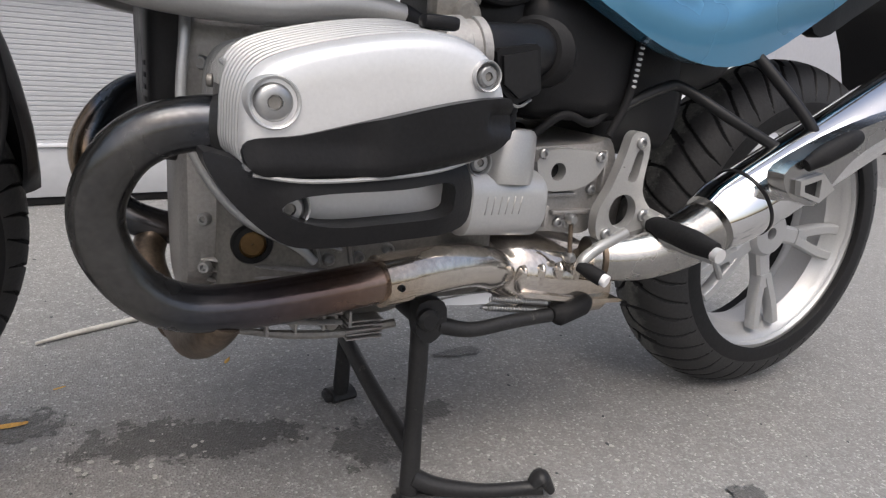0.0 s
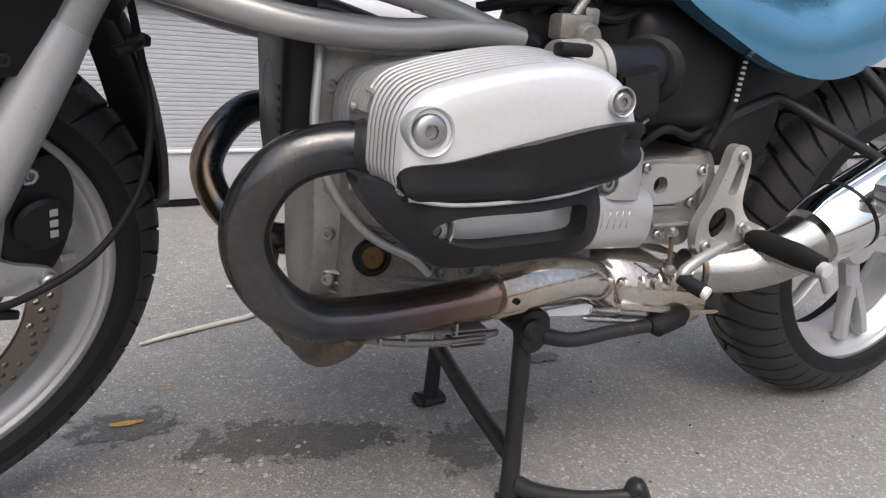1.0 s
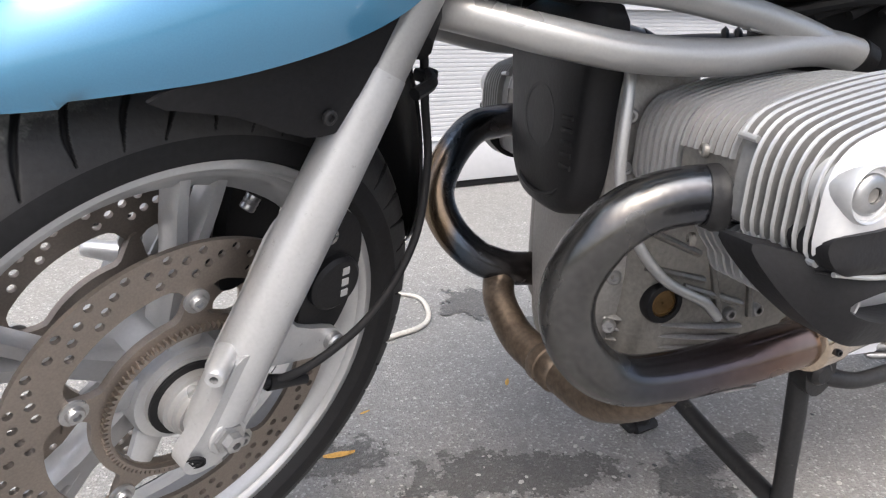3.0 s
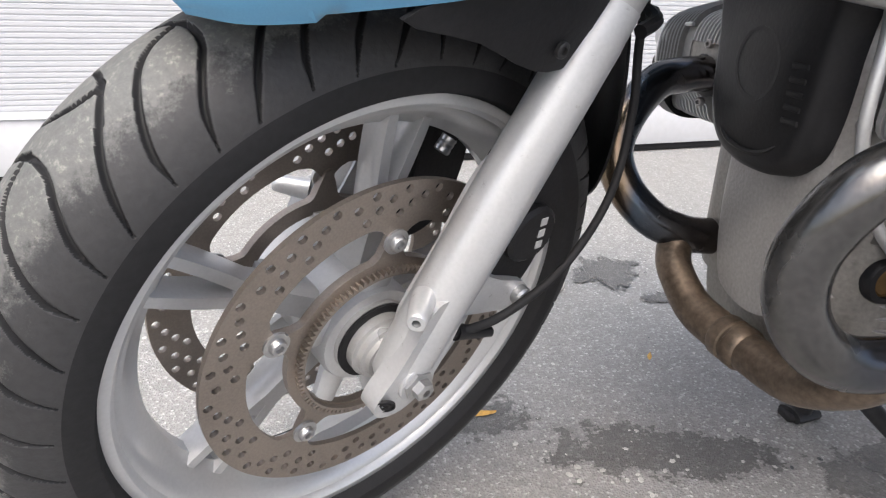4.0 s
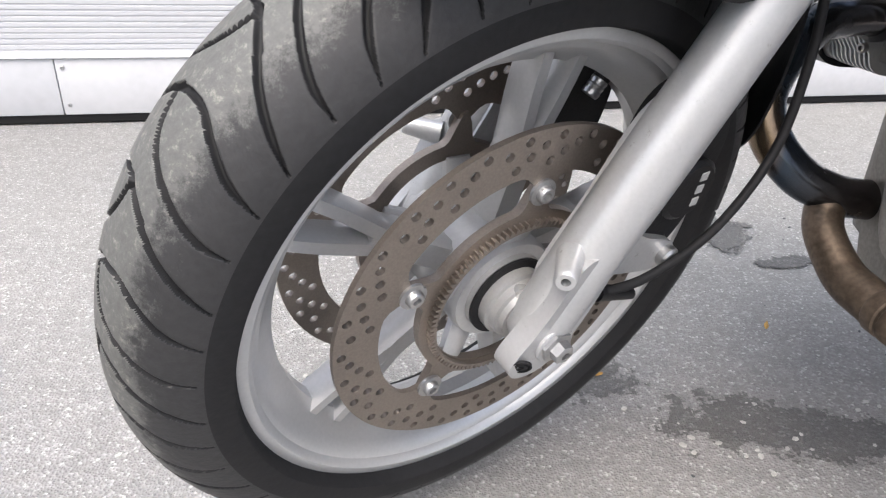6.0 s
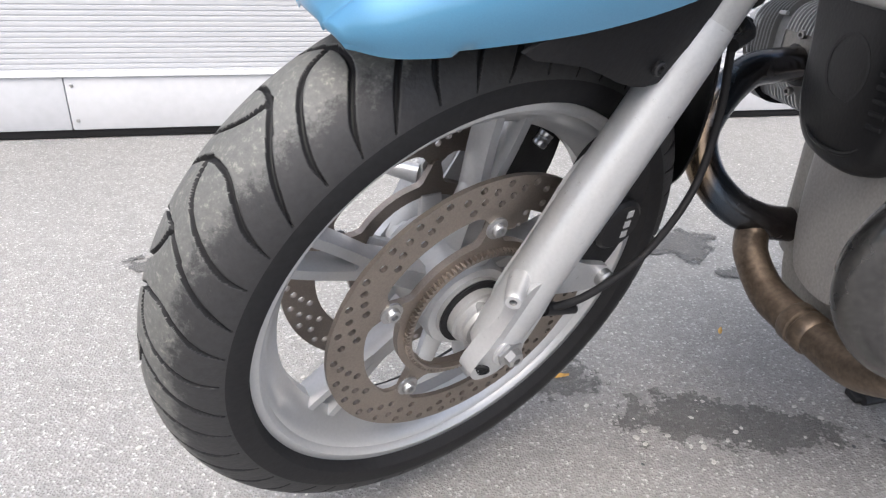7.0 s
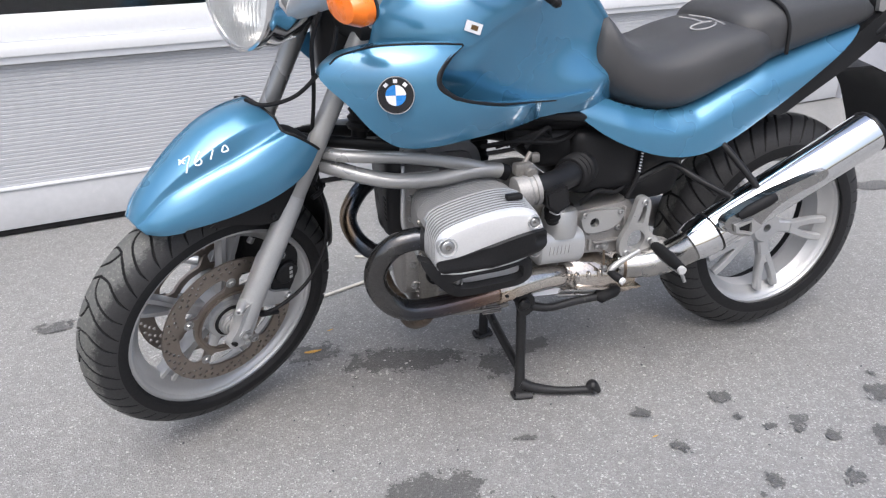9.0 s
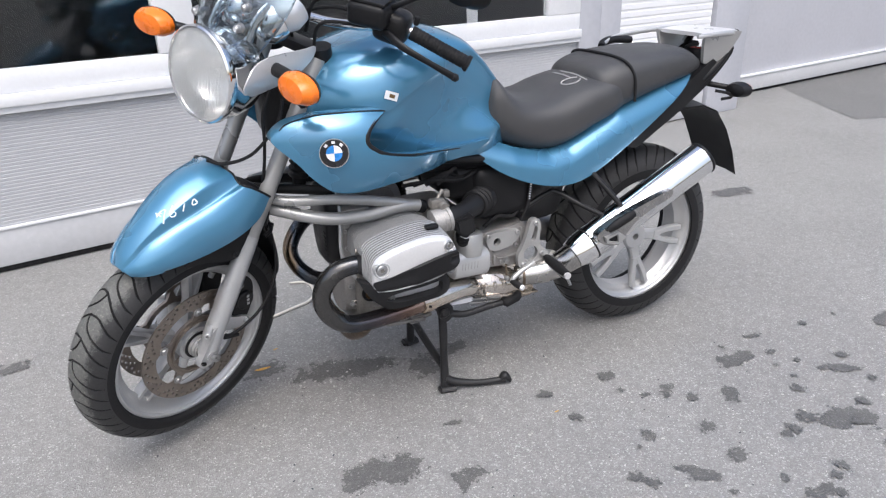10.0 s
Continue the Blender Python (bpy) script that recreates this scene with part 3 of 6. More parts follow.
# next building, set back, with a white plinth
FAR = pose(4.85, 2.69, 0, 0, 0, 8.2)
far = structure("wall_next_building", wall_box(-0.3, 9.0, 0.16, 3.6, 0.0, 0.3), M["cladding"], "grey sheet cladding of the next building", FAR)
part("plinth", wall_box(-0.3, 9.0, 0.03, 0.155, -0.02, 0.28), M["doorwhite"], far)
part("plinth_rail", wall_box(-0.3, 9.0, 0.156, 0.172, -0.03, 0.28, 0.002), M["frame_white"], far)
# black strip stands in for the dark gap under the plinth
part("base_gap", wall_box(-0.3, 9.0, 0.0, 0.03, 0.01, 0.28, 0), M["blackgrip"], far)

# ---- the motorcycle: wheels ----
bike = tagged(new("motorcycle"), "light blue metallic naked touring motorcycle on its centre stand", "motorcycle")
RAKE = Vector((0.454, 0, 0.891)).normalized()
PIVOT = Vector((0.026, 0.0, 0.305))
STEER = Matrix.Translation(PIVOT + Vector((0.0078, -0.0314, 0.0223))) @ Matrix.Rotation(radians(33), 4, RAKE) @ Matrix.Translation(-PIVOT)
FC = Vector((-0.005, 0.008, 0.3125))
RC = Vector((1.489, 0.0, 0.318))


def tyre_mesh(name, tread_mat, r_out, half, bead, bead_y, repeats, cells, across, width, depth, phase=0.0):
    """A tyre whose crown carries a repeated pattern of hooked, swept grooves on both sides, sunk into the surface."""
    top = r_out - half
    span = 100.0
    angle = np.linspace(-span, span, across)
    ring = top + half * np.cos(np.radians(angle))
    side = half * np.sin(np.radians(angle))
    pitch = 360 / repeats
    hook = [(-24, 3.3), (-6, 0.9), (8, 0), (22.6, 0.4), (37.6, 2.5), (56, 5.1), (77, 6.8)]
    branch = [(-4, 1.0), (2, 4.8), (13, 7.6), (30, 10.1), (46, 12.1), (59, 13.3), (75, 13.9)]
    plain = [(2, 11.4), (19.5, 14.1), (38, 17.3), (55.6, 19.9), (77, 22.6)]
    lines = []
    for c in (hook, branch, plain):
        pts = np.array(smooth_path(c, 90))
        lines.append(pts)
        lines.append(pts * (-1, 1) + (0, pitch / 2))
    marks = np.concatenate([q + (0, k * pitch) for q in [np.concatenate(lines) * (1, pitch / 22.5)] for k in (-2, -1, 0, 1)])
    turn = np.arange(cells) * pitch / cells
    deep = np.zeros((cells, across))
    for j, a in enumerate(angle):
        near = marks[np.abs(marks[:, 0] - a) < 6]
        if len(near):
            dx = (turn[:, None] - near[None, :, 1]) * (math.pi / 180 * ring[j])
            dy = (a - near[None, :, 0]) * (math.pi / 180 * half)
            d = np.sqrt(np.min(dx * dx + dy * dy, axis=1))
            w = width * min(1.0, max(0.3, (80 - abs(a)) / 22))
            deep[:, j] = depth * np.clip((w - d) / (w * 0.45), 0, 1)
    deep = np.tile(deep, (repeats, 1))
    n = repeats * cells
    t = np.radians(np.arange(n) * 360 / n + phase)[:, None]
    r = ring[None, :] - deep * np.cos(np.radians(angle))[None, :]
    y = side[None, :] - deep * np.sin(np.radians(angle))[None, :]
    low = [(bead, -bead_y + 0.012), (bead, -bead_y), (bead + 0.006, -bead_y - 0.004)]
    prof = [(np.full((n, 1), q), np.full((n, 1), v)) for q, v in low]
    r = np.hstack([p[0] for p in prof] + [r] + [p[0] for p in prof[::-1]])
    y = np.hstack([p[1] for p in prof] + [y] + [-p[1] for p in prof[::-1]])
    co = np.stack([r * np.cos(t), y, r * np.sin(t)], -1)
    k = r.shape[1]
    idx = np.arange(n * k).reshape(n, k)
    a, b = idx, np.roll(idx, -1, axis=0)
    faces = np.stack([a[:, :-1], a[:, 1:], b[:, 1:], b[:, :-1]], -1).reshape(-1, 4)
    me = bpy.data.meshes.new(name)
    me.from_pydata(co.reshape(-1, 3).tolist(), [], faces.tolist())
    me.materials.append(tread_mat)
    me.materials.append(M["sidewall"])
    mats = np.ones((n, k - 1), dtype=np.int32)
    crown = np.abs(0.5 * (angle[1:] + angle[:-1])) < 80
    mats[:, 3:k - 4][:, crown] = 0
    sunk = np.zeros((n, k))
    sunk[:, 3:k - 3] = deep
    low = np.maximum(np.maximum(sunk[:, :-1], sunk[:, 1:]), np.maximum(np.roll(sunk, -1, 0)[:, :-1], np.roll(sunk, -1, 0)[:, 1:]))
    mats[low > depth * 0.45] = 1
    me.polygons.foreach_set("material_index", mats.ravel())
    me.shade_smooth()
    return me


def rim_bm(w, r=0.232):
    """Drop-centre rim of half width w, with a rounded bead lip and a deep barrel."""
    half = [(r - 0.004, 0.0), (r + 0.001, 0.003), (r - 0.002, 0.006), (r - 0.010, 0.009), (r - 0.018, 0.018), (r - 0.034, 0.034)]
    face = [(r - 0.011, 0.0), (r - 0.0145, 0.003), (r - 0.016, 0.007), (r - 0.021, 0.010), (r - 0.026, 0.020), (r - 0.034, 0.032), (r - 0.043, 0.040)]
    prof = [(q, -w + y) for q, y in half] + [(q, w - y) for q, y in half[::-1]] + [(q, w - y) for q, y in face] + [(q, -w + y) for q, y in face[::-1]]
    return lathe(prof, 120)


def spoke(a0, a1, r0, r1, y0, y1, w0, w1, t0, t1, bend=0.0, steps=8):
    """A tapering cast spoke from the hub to the rim; angles in degrees."""
    rings = []
    for i in range(steps + 1):
        f = i / steps
        a = radians(a0 + (a1 - a0) * f + bend * math.sin(math.pi * f))
        r, y = r0 + (r1 - r0) * f, y0 + (y1 - y0) * f
        w, t = w0 + (w1 - w0) * f, t0 + (t1 - t0) * f
        d, u = Vector((math.cos(a), 0, math.sin(a))), Vector((-math.sin(a), 0, math.cos(a)))
        c = d * r + Vector((0, y, 0))
        ring = []
        for p, q in ((-1, -0.6), (-0.7, -1), (0.7, -1), (1, -0.6), (1, 0.6), (0.7, 1), (-0.7, 1), (-1, 0.6)):
            ring.append(c + u * (p * w) + Vector((0, q * t, 0)))
        rings.append(ring)
    return skin(rings)


def brake_disc(parent, y, at, label=""):
    """Floating drilled disc on its carrier, with bolts and a toothed ring."""
    holes = []
    for g in range(10):
        for r, da in ((0.1530, 0), (0.1465, 4.6), (0.1395, 9.0), (0.1530, 11.5), (0.1320, 13.6), (0.1465, 17.0), (0.1530, 23.0), (0.1395, 22.0), (0.1320, 27.0), (0.1465, 29.4)):
            a = radians(g * 36 + da)
            holes.append(ring_pts(r * math.cos(a), r * math.sin(a), 0.0040, 10))
    inner = []
    for i in range(120):
        a = 2 * math.pi * i / 120
        lobe = max(0.0, math.cos(5 * (a - radians(13)))) ** 6
        inner.append(((0.1225 - 0.019 * lobe) * math.cos(a), (0.1225 - 0.019 * lobe) * math.sin(a)))
    holes.append(inner)
    d = part("brake_disc", moved(plate(ring_pts(0, 0, 0.160, 120), y - 0.0025, y + 0.0025, holes), Matrix.Translation(at)), M["disc"], parent, label)
    return d


front = part("front_wheel", moved(rim_bm(0.0475, 0.2300), Matrix.Translation(FC)), M["rim"], bike, "silver cast front wheel turned to the left", STEER)
ty = new("tyre", tyre_mesh("front_tyre", M["tyre"], 0.302, 0.060, 0.2235, 0.0445, 16, 132, 185, 0.0025, 0.0045, 13.5))
ty.parent, ty.location = front, FC
tagged(ty, "worn dusty front tyre with curved grooves")
for k in range(5):
    a = 72 * k + 5
    arm = spoke(a, a, 0.045, 0.128, 0.0, 0.0, 0.015, 0.013, 0.020, 0.015)
    for s in (-1, 1):
        arm = join(arm, spoke(a + s * 2.2, a + s * 5.2, 0.105, 0.198, 0.0, 0.0, 0.0078, 0.0066, 0.016, 0.015, s * 1.0))
    part("spoke", moved(arm, Matrix.Translation(FC)), M["rim"], front)
hub = moved(lathe([(0.02, -0.05), (0.048, -0.05), (0.05, -0.045), (0.05, 0.045), (0.048, 0.05), (0.02, 0.05)], 40), Matrix.Translation(FC))
part("hub", hub, M["rim"], front)
for s in (-1, 1):
    part("hub_sleeve", disk_stack(FC + Vector((0, s * 0.05, 0)), FC + Vector((0, s * 0.082, 0)), [(0, 0.039), (0.16, 0.039), (0.18, 0.030), (0.22, 0.030), (0.24, 0.0315), (0.55, 0.0315), (0.58, 0.028), (0.80, 0.028), (0.84, 0.025), (1, 0.024)], 32), M["silver"], front)
    part("seal_ring", moved(lathe([(0.030, s * 0.0555), (0.0385, s * 0.0555), (0.0385, s * 0.0585), (0.030, s * 0.0585)], 40), Matrix.Translation(FC)), M["blackgrip"], front)
    disc = brake_disc(front, s * 0.054, FC, "brown-grey drilled brake disc")
    carrier = []
    for i in range(120):
        a = 2 * math.pi * i / 120
        lobe = max(0.0, math.cos(5 * (a - radians(13)))) ** 8
        carrier.append(((0.0865 + 0.030 * lobe) * math.cos(a), (0.0865 + 0.030 * lobe) * math.sin(a)))
    part("disc_carrier", moved(plate(carrier, s * 0.048, s * 0.056, [ring_pts(0, 0, 0.072, 60)]), Matrix.Translation(FC)), M["disc"], front)
    for i in range(5):
        a = radians(13 + 72 * i)
        c = FC + Vector((0.105 * math.cos(a), s * 0.056, 0.105 * math.sin(a)))
        part("disc_bolt", disk_stack(c, c + Vector((0, s * 0.009, 0)), [(0, 0.0115), (0.3, 0.0115), (0.34, 0.0075), (0.75, 0.0072), (0.9, 0.006), (0.9, 0.0035), (0.5, 0.003)], 20), M["steel"], front)
        part("carrier_arm", moved(spoke(13 + 72 * i, 13 + 72 * i, 0.040, 0.074, s * 0.036, s * 0.050, 0.016, 0.012, 0.006, 0.005), Matrix.Translation(FC)), M["rim"], front)
teeth = []
for i in range(384):
    a = 2 * math.pi * i / 384
    r = 0.0795 if i % 4 < 2 else 0.0755
    teeth.append((r * math.cos(a), r * math.sin(a)))
part("sensor_ring", moved(plate(teeth, -0.062, -0.056, [ring_pts(0, 0, 0.0735, 80)]), Matrix.Translation(FC)), M["disc"], front, "toothed speed sensor ring")
av = radians(56)
vd = Vector((math.cos(av), 0, math.sin(av)))
part("valve", disk_stack(FC + vd * 0.204, FC + vd * 0.182, [(0, 0.012), (0.3, 0.010), (0.8, 0.0075), (1, 0.007)], 18), M["blackgrip"], front)
part("valve_cap", disk_stack(FC + vd * 0.184, FC + vd * 0.168, [(0, 0.0072), (0.1, 0.0078), (0.3, 0.0070), (0.4, 0.0078), (0.6, 0.0070), (0.7, 0.0078), (0.92, 0.0075), (1, 0.006)], 16), M["steel"], front)

rear = part("rear_wheel", moved(rim_bm(0.066), Matrix.Translation(RC)), M["rim"], bike, "silver cast rear wheel with bright polished rim")
ty = new("tyre", tyre_mesh("rear_tyre", M["tyre_rear"], 0.318, 0.084, 0.2235, 0.062, 15, 66, 121, 0.0025, 0.005))
ty.parent, ty.location = rear, RC
for k in range(5):
    a = 72 * k - 80
    arm = spoke(a, a, 0.04, 0.112, -0.024, -0.035, 0.018, 0.017, 0.014, 0.013)
    for s in (-1, 1):
        arm = join(arm, spoke(a + s * 4, a + s * 8, 0.085, 0.194, -0.034, -0.046, 0.0105, 0.0100, 0.013, 0.011, s * 2.2))
    part("spoke", moved(arm, Matrix.Translation(RC)), M["rim"], rear)
part("hub", moved(lathe([(0.012, -0.050), (0.040, -0.050), (0.046, -0.042), (0.052, 0.04), (0.03, 0.05), (0.012, 0.05)], 40), Matrix.Translation(RC)), M["rim"], rear)

# ---- fork, mudguard, lamps and handlebar (all turned with the steering) ----
RAISED = STEER @ Matrix.Translation((0.073, 0, 0.041))
LAMPS = STEER @ Matrix.Translation((0.018, 0, -0.014))


def steered(name, bm, material, label="", m=STEER):
    return part(name, bm, material, bike, label, m)


def on_fork(s, z, off=0.0):
    """A point on a fork leg's axis at height z."""
    return Vector((-0.028 + (z - 0.275) * 0.527 + off, s * 0.0885, z))


for s in (-1, 1):
    leg = steered("fork_leg", tube([on_fork(s, 0.300), on_fork(s, 0.305), on_fork(s, 0.325), on_fork(s, 0.45), on_fork(s, 0.575), on_fork(s, 0.582), on_fork(s, 0.61)],
                                   [0.012, 0.020, 0.0245, 0.0252, 0.0232, 0.0230, 0.0215], n=28, sides=32), M["fork"], "silver fork leg with worn lacquer")
    part("axle_clamp", plate(rounded([(0.002, 0.385), (-0.012, 0.356), (-0.027, 0.330), (-0.041, 0.311), (-0.045, 0.298), (-0.037, 0.288), (-0.020, 0.285), (-0.004, 0.291), (0.010, 0.306), (0.021, 0.326), (0.031, 0.350), (0.036, 0.372), (0.02, 0.392)], 4), s * 0.0885, s * 0.1085), M["fork"], leg)
    part("axle_boss", disk_stack((-0.005, s * 0.1085, 0.3135), (-0.005, s * 0.1115, 0.3135), [(0, 0.0175), (0.7, 0.0175), (1, 0.0165)], 28), M["fork"], leg)
    part("fork_tube", rod(on_fork(s, 0.60), on_fork(s, 1.02), 0.0205, 24), M["silver"], leg)
    part("axle_nut", disk_stack((-0.005, s * 0.1115, 0.3135), (-0.005, s * 0.124, 0.3135), [(0, 0.0145), (0.25, 0.0145), (0.3, 0.0095), (0.9, 0.009), (1, 0.007), (1, 0.004), (0.5, 0.004)], 6), M["steel"], leg)
    part("pinch_bolt", disk_stack((-0.035, s * 0.1085, 0.303), (-0.037, s * 0.112, 0.302), [(0, 0.0088), (0.6, 0.0088), (0.7, 0.0078), (0.2, 0.0075), (0.2, 0.006), (0.6, 0.0055), (0.6, 0.003), (0.3, 0.003)], 18), M["blackgrip"], leg)
    lug = Vector((-0.010, s * 0.1085, 0.388))
    part("lug", disk_stack(lug + Vector((0.016, -s * 0.018, 0)), lug + Vector((-0.010, s * 0.006, 0.002)), [(0, 0.011), (0.75, 0.009), (0.95, 0.0085), (1, 0.007), (1, 0.0035), (0.6, 0.0035)], 18), M["fork"], leg)
    cal = steered("brake_caliper", plate(rounded([(0.080, 0.345), (0.120, 0.350), (0.145, 0.395), (0.150, 0.455), (0.128, 0.485), (0.098, 0.465), (0.086, 0.405)]), s * 0.038, s * 0.086), M["black"], "black four-piston brake caliper")
    part("mounting_plate", plate(rounded([(0.0, 0.345), (0.06, 0.338), (0.118, 0.346), (0.122, 0.366), (0.095, 0.43), (0.095, 0.49), (0.065, 0.48), (0.035, 0.42)], 4), s * 0.064, s * 0.080), M["fork"], cal)
    part("mounting_arm", plate(rounded([(0.02, 0.41), (0.012, 0.37), (0.05, 0.352), (0.11, 0.336), (0.128, 0.345), (0.122, 0.362), (0.075, 0.385), (0.045, 0.43)], 3), s * 0.080, s * 0.094), M["fork"], cal)
    for q in ((0.118, s * 0.094, 0.350), (0.106, s * 0.086, 0.470)):
        part("bolt", bolt(q, (0, s, 0), 0.010, 0.009), M["steel"], cal)
    part("piston_cover", disk_stack((0.118, s * 0.085, 0.415), (0.118, s * 0.096, 0.415), [(0, 0.028), (0.7, 0.028), (1, 0.024)], 24), M["black"], cal)
    for i in range(3):
        part("raised_mark", box(0.126, s * 0.0962, 0.428 - i * 0.012, 0.008, 0.0012, 0.008, 0.0004, 1), M["stitch"], cal)

# black block added to cover and darken the tank's lower front
steered("steering_head", loft([(0.285, 0.97, 0.84, 0.06), (0.30, 0.975, 0.82, 0.075), (0.36, 0.975, 0.80, 0.09), (0.375, 0.96, 0.81, 0.08)], 12, 4, 28), M["black"], "black block over the steering head", Matrix.Identity(4))
# bridge and telelever arm behind the wheel
steered("fork_bridge", tube([on_fork(-1, 0.63, 0.02), (0.215, -0.06, 0.665), (0.22, 0, 0.675), (0.215, 0.06, 0.665), on_fork(1, 0.63, 0.02)], 0.022, flat=0.8), M["black"], "black fork bridge")
lever = part("telelever_arm", join(tube([(0.215, -0.01, 0.70), (0.28, -0.045, 0.695), (0.44, -0.07, 0.67)], 0.013), tube([(0.215, 0.01, 0.70), (0.28, 0.045, 0.695), (0.44, 0.07, 0.67)], 0.013)), M["black"], bike, "black front suspension arm")
part("spring_strut", join(rod((0.36, 0, 0.66), (0.40, 0, 0.90), 0.018, 20), disk_stack((0.365, 0, 0.70), (0.385, 0, 0.80), [(f / 12, 0.030 if f % 2 else 0.024) for f in range(13)], 20)), M["black"], lever)

# brake hose and sensor cable
steered("brake_hose", tube([(0.20, -0.06, 0.70), (0.222, -0.06, 0.63), (0.237, -0.062, 0.56), (0.24, -0.075, 0.50), (0.215, -0.095, 0.43), (0.16, -0.105, 0.372), (0.09, -0.105, 0.343), (0.04, -0.095, 0.335)], 0.0042, n=50, sides=10), M["blackgrip"], "thin black brake hose")
steered("hose_clip", join(tube([(0.19, -0.09, 0.585), (0.215, -0.085, 0.59), (0.232, -0.065, 0.59)], 0.006, sides=8), box(0.232, -0.062, 0.588, 0.02, 0.016, 0.012)), M["black"])
steered("sensor", join(rod((0.045, -0.095, 0.336), (0.085, -0.10, 0.322), 0.008, 12, 0.005), rod((0.01, -0.09, 0.345), (0.05, -0.095, 0.336), 0.006, 10)), M["black"])


# mudguard: a beaked blue shell with two ridges, and a black lower skirt
GUARD = [((-0.158, 0.622), (-0.157, 0.014, 0.621), (-0.156, 0.022, 0.619), (-0.149, 0.037, 0.611)), ((-0.141, 0.653), (-0.138, 0.025, 0.649), (-0.135, 0.036, 0.642), (-0.122, 0.064, 0.612)),
         ((-0.105, 0.692), (-0.100, 0.034, 0.686), (-0.095, 0.043, 0.675), (-0.065, 0.090, 0.620)), ((-0.050, 0.735), (-0.042, 0.046, 0.727), (-0.035, 0.060, 0.703), (0.013, 0.108, 0.630)),
         ((0.010, 0.770), (0.020, 0.053, 0.759), (0.033, 0.074, 0.726), (0.088, 0.123, 0.651)), ((0.070, 0.789), (0.080, 0.056, 0.775), (0.086, 0.085, 0.745), (0.150, 0.123, 0.677)),
         ((0.118, 0.792), (0.128, 0.057, 0.777), (0.132, 0.092, 0.759), (0.190, 0.114, 0.716))]


def guard_section(k):
    """Half of a cross-section: a flat middle panel, a groove beside it, and a bulging side panel."""
    (cx, cz), (px, py, pz), (rx, ry, rz), (ex, ey, ez) = GUARD[k]
    half = [(cx + (px - cx) * f * f, py * f, cz + (pz - cz) * f ** 2) for f in (0, 0.25, 0.5, 0.75, 0.9, 0.97)]
    half += [(px, py, pz - 0.0004), (px + (rx - px) * 0.12, py + (ry - py) * 0.12, pz + (rz - pz) * 0.22)]
    half += [(px + (rx - px) * f, py + (ry - py) * f, pz + (rz - 0.002 - pz) * g) for f, g in ((0.42, 0.80), (0.62, 0.98), (0.74, 1.0))]
    half += [(rx - (rx - px) * 0.12, ry - (ry - py) * 0.12, rz - 0.0002), (rx, ry, rz)]
    for f in (0.06, 0.16, 0.28, 0.42, 0.58, 0.74, 0.88, 1.0):
        half.append((rx + (ex - rx) * f, ry + (ey - ry) * math.sin(math.pi / 2 * min(1, f * 1.12)) ** 0.85, rz + (ez - rz) * f ** 1.3))
    return [(x, -y, z) for x, y, z in half[:0:-1]] + half


rows = [guard_section(k) for k in range(len(GUARD))]
cols = [smooth_path([r[j] for r in rows], 40) for j in range(len(rows[0]))]
bm = bmesh.new()
vs = [[bm.verts.new(c[i]) for c in cols] for i in range(40)]
for a, b in zip(vs, vs[1:]):
    for j in range(len(cols) - 1):
        bm.faces.new((a[j], a[j + 1], b[j + 1], b[j]))
bmesh.ops.recalc_face_normals(bm, faces=bm.faces)
inner = {}
for v in list(bm.verts):
    inner[v] = bm.verts.new(v.co + Vector((0.0015, 0, -0.004)) if abs(v.co.y) < 0.08 else v.co + Vector((0, -0.004 if v.co.y > 0 else 0.004, 0)))
for f in list(bm.faces):
    bm.faces.new([inner[v] for v in reversed(f.verts)])
for e in [e for e in bm.edges if len(e.link_faces) == 1 and e.verts[0] in inner and e.verts[1] in inner]:
    a, b = e.verts
    bm.faces.new((a, b, inner[b], inner[a]))
fender = part("front_mudguard", bm, M["blue"], bike, "light blue beaked front mudguard with a hand-marked number", STEER, 62)
part("rear_trim", tube([rows[-1][j] for j in range(0, len(rows[-1]), 2)], 0.003, n=40, sides=8), M["black"], fender)
for s in (-1, 1):
    bm = shell(rounded([(-0.05, 0.616), (0.02, 0.634), (0.09, 0.654), (0.152, 0.692), (0.160, 0.665), (0.134, 0.61), (0.110, 0.572), (0.070, 0.570), (0.01, 0.597)], 3), lambda x, z: -0.098 + 0.1 * max(0, 0.6 - z), 0.004)
    part("side_skirt", bm if s < 0 else mirrored(bm), M["black"], fender, "black plastic skirt")
    part("skirt_bolt", bolt((0.088, s * 0.099, 0.585), (0, s, 0), 0.0062, 0.004), M["stand"], fender)


def on_guard(u, f):
    """A point on the top of the mudguard: u from the nose to the rear, f from edge (-1) to edge (1) of the middle panel."""
    row = smooth_path([sum(map(tuple, g), ()) for g in GUARD], 121)[int(round(u * 120))]
    cx, cz, px, py, pz = row[:5]
    a = abs(f)
    return Vector((cx + (px - cx) * a * a, py * f, cz + (pz - cz) * a * a + 0.0006))


flap_rows = []
for z, x, w in smooth_path([(0.66, 0.200, 0.045), (0.60, 0.243, 0.052), (0.53, 0.274, 0.052), (0.45, 0.296, 0.047), (0.39, 0.306, 0.036), (0.356, 0.310, 0.014)], 22):
    flap_rows.append([(x - 0.03 * a * a, w * a, z) for a in (-1, -0.6, -0.2, 0.2, 0.6, 1)] + [(x + 0.005 - 0.03 * a * a, w * a, z) for a in (1, 0.6, 0.2, -0.2, -0.6, -1)])
steered("spray_flap", skin(flap_rows), M["black"], "black plastic spray flap behind the front wheel")


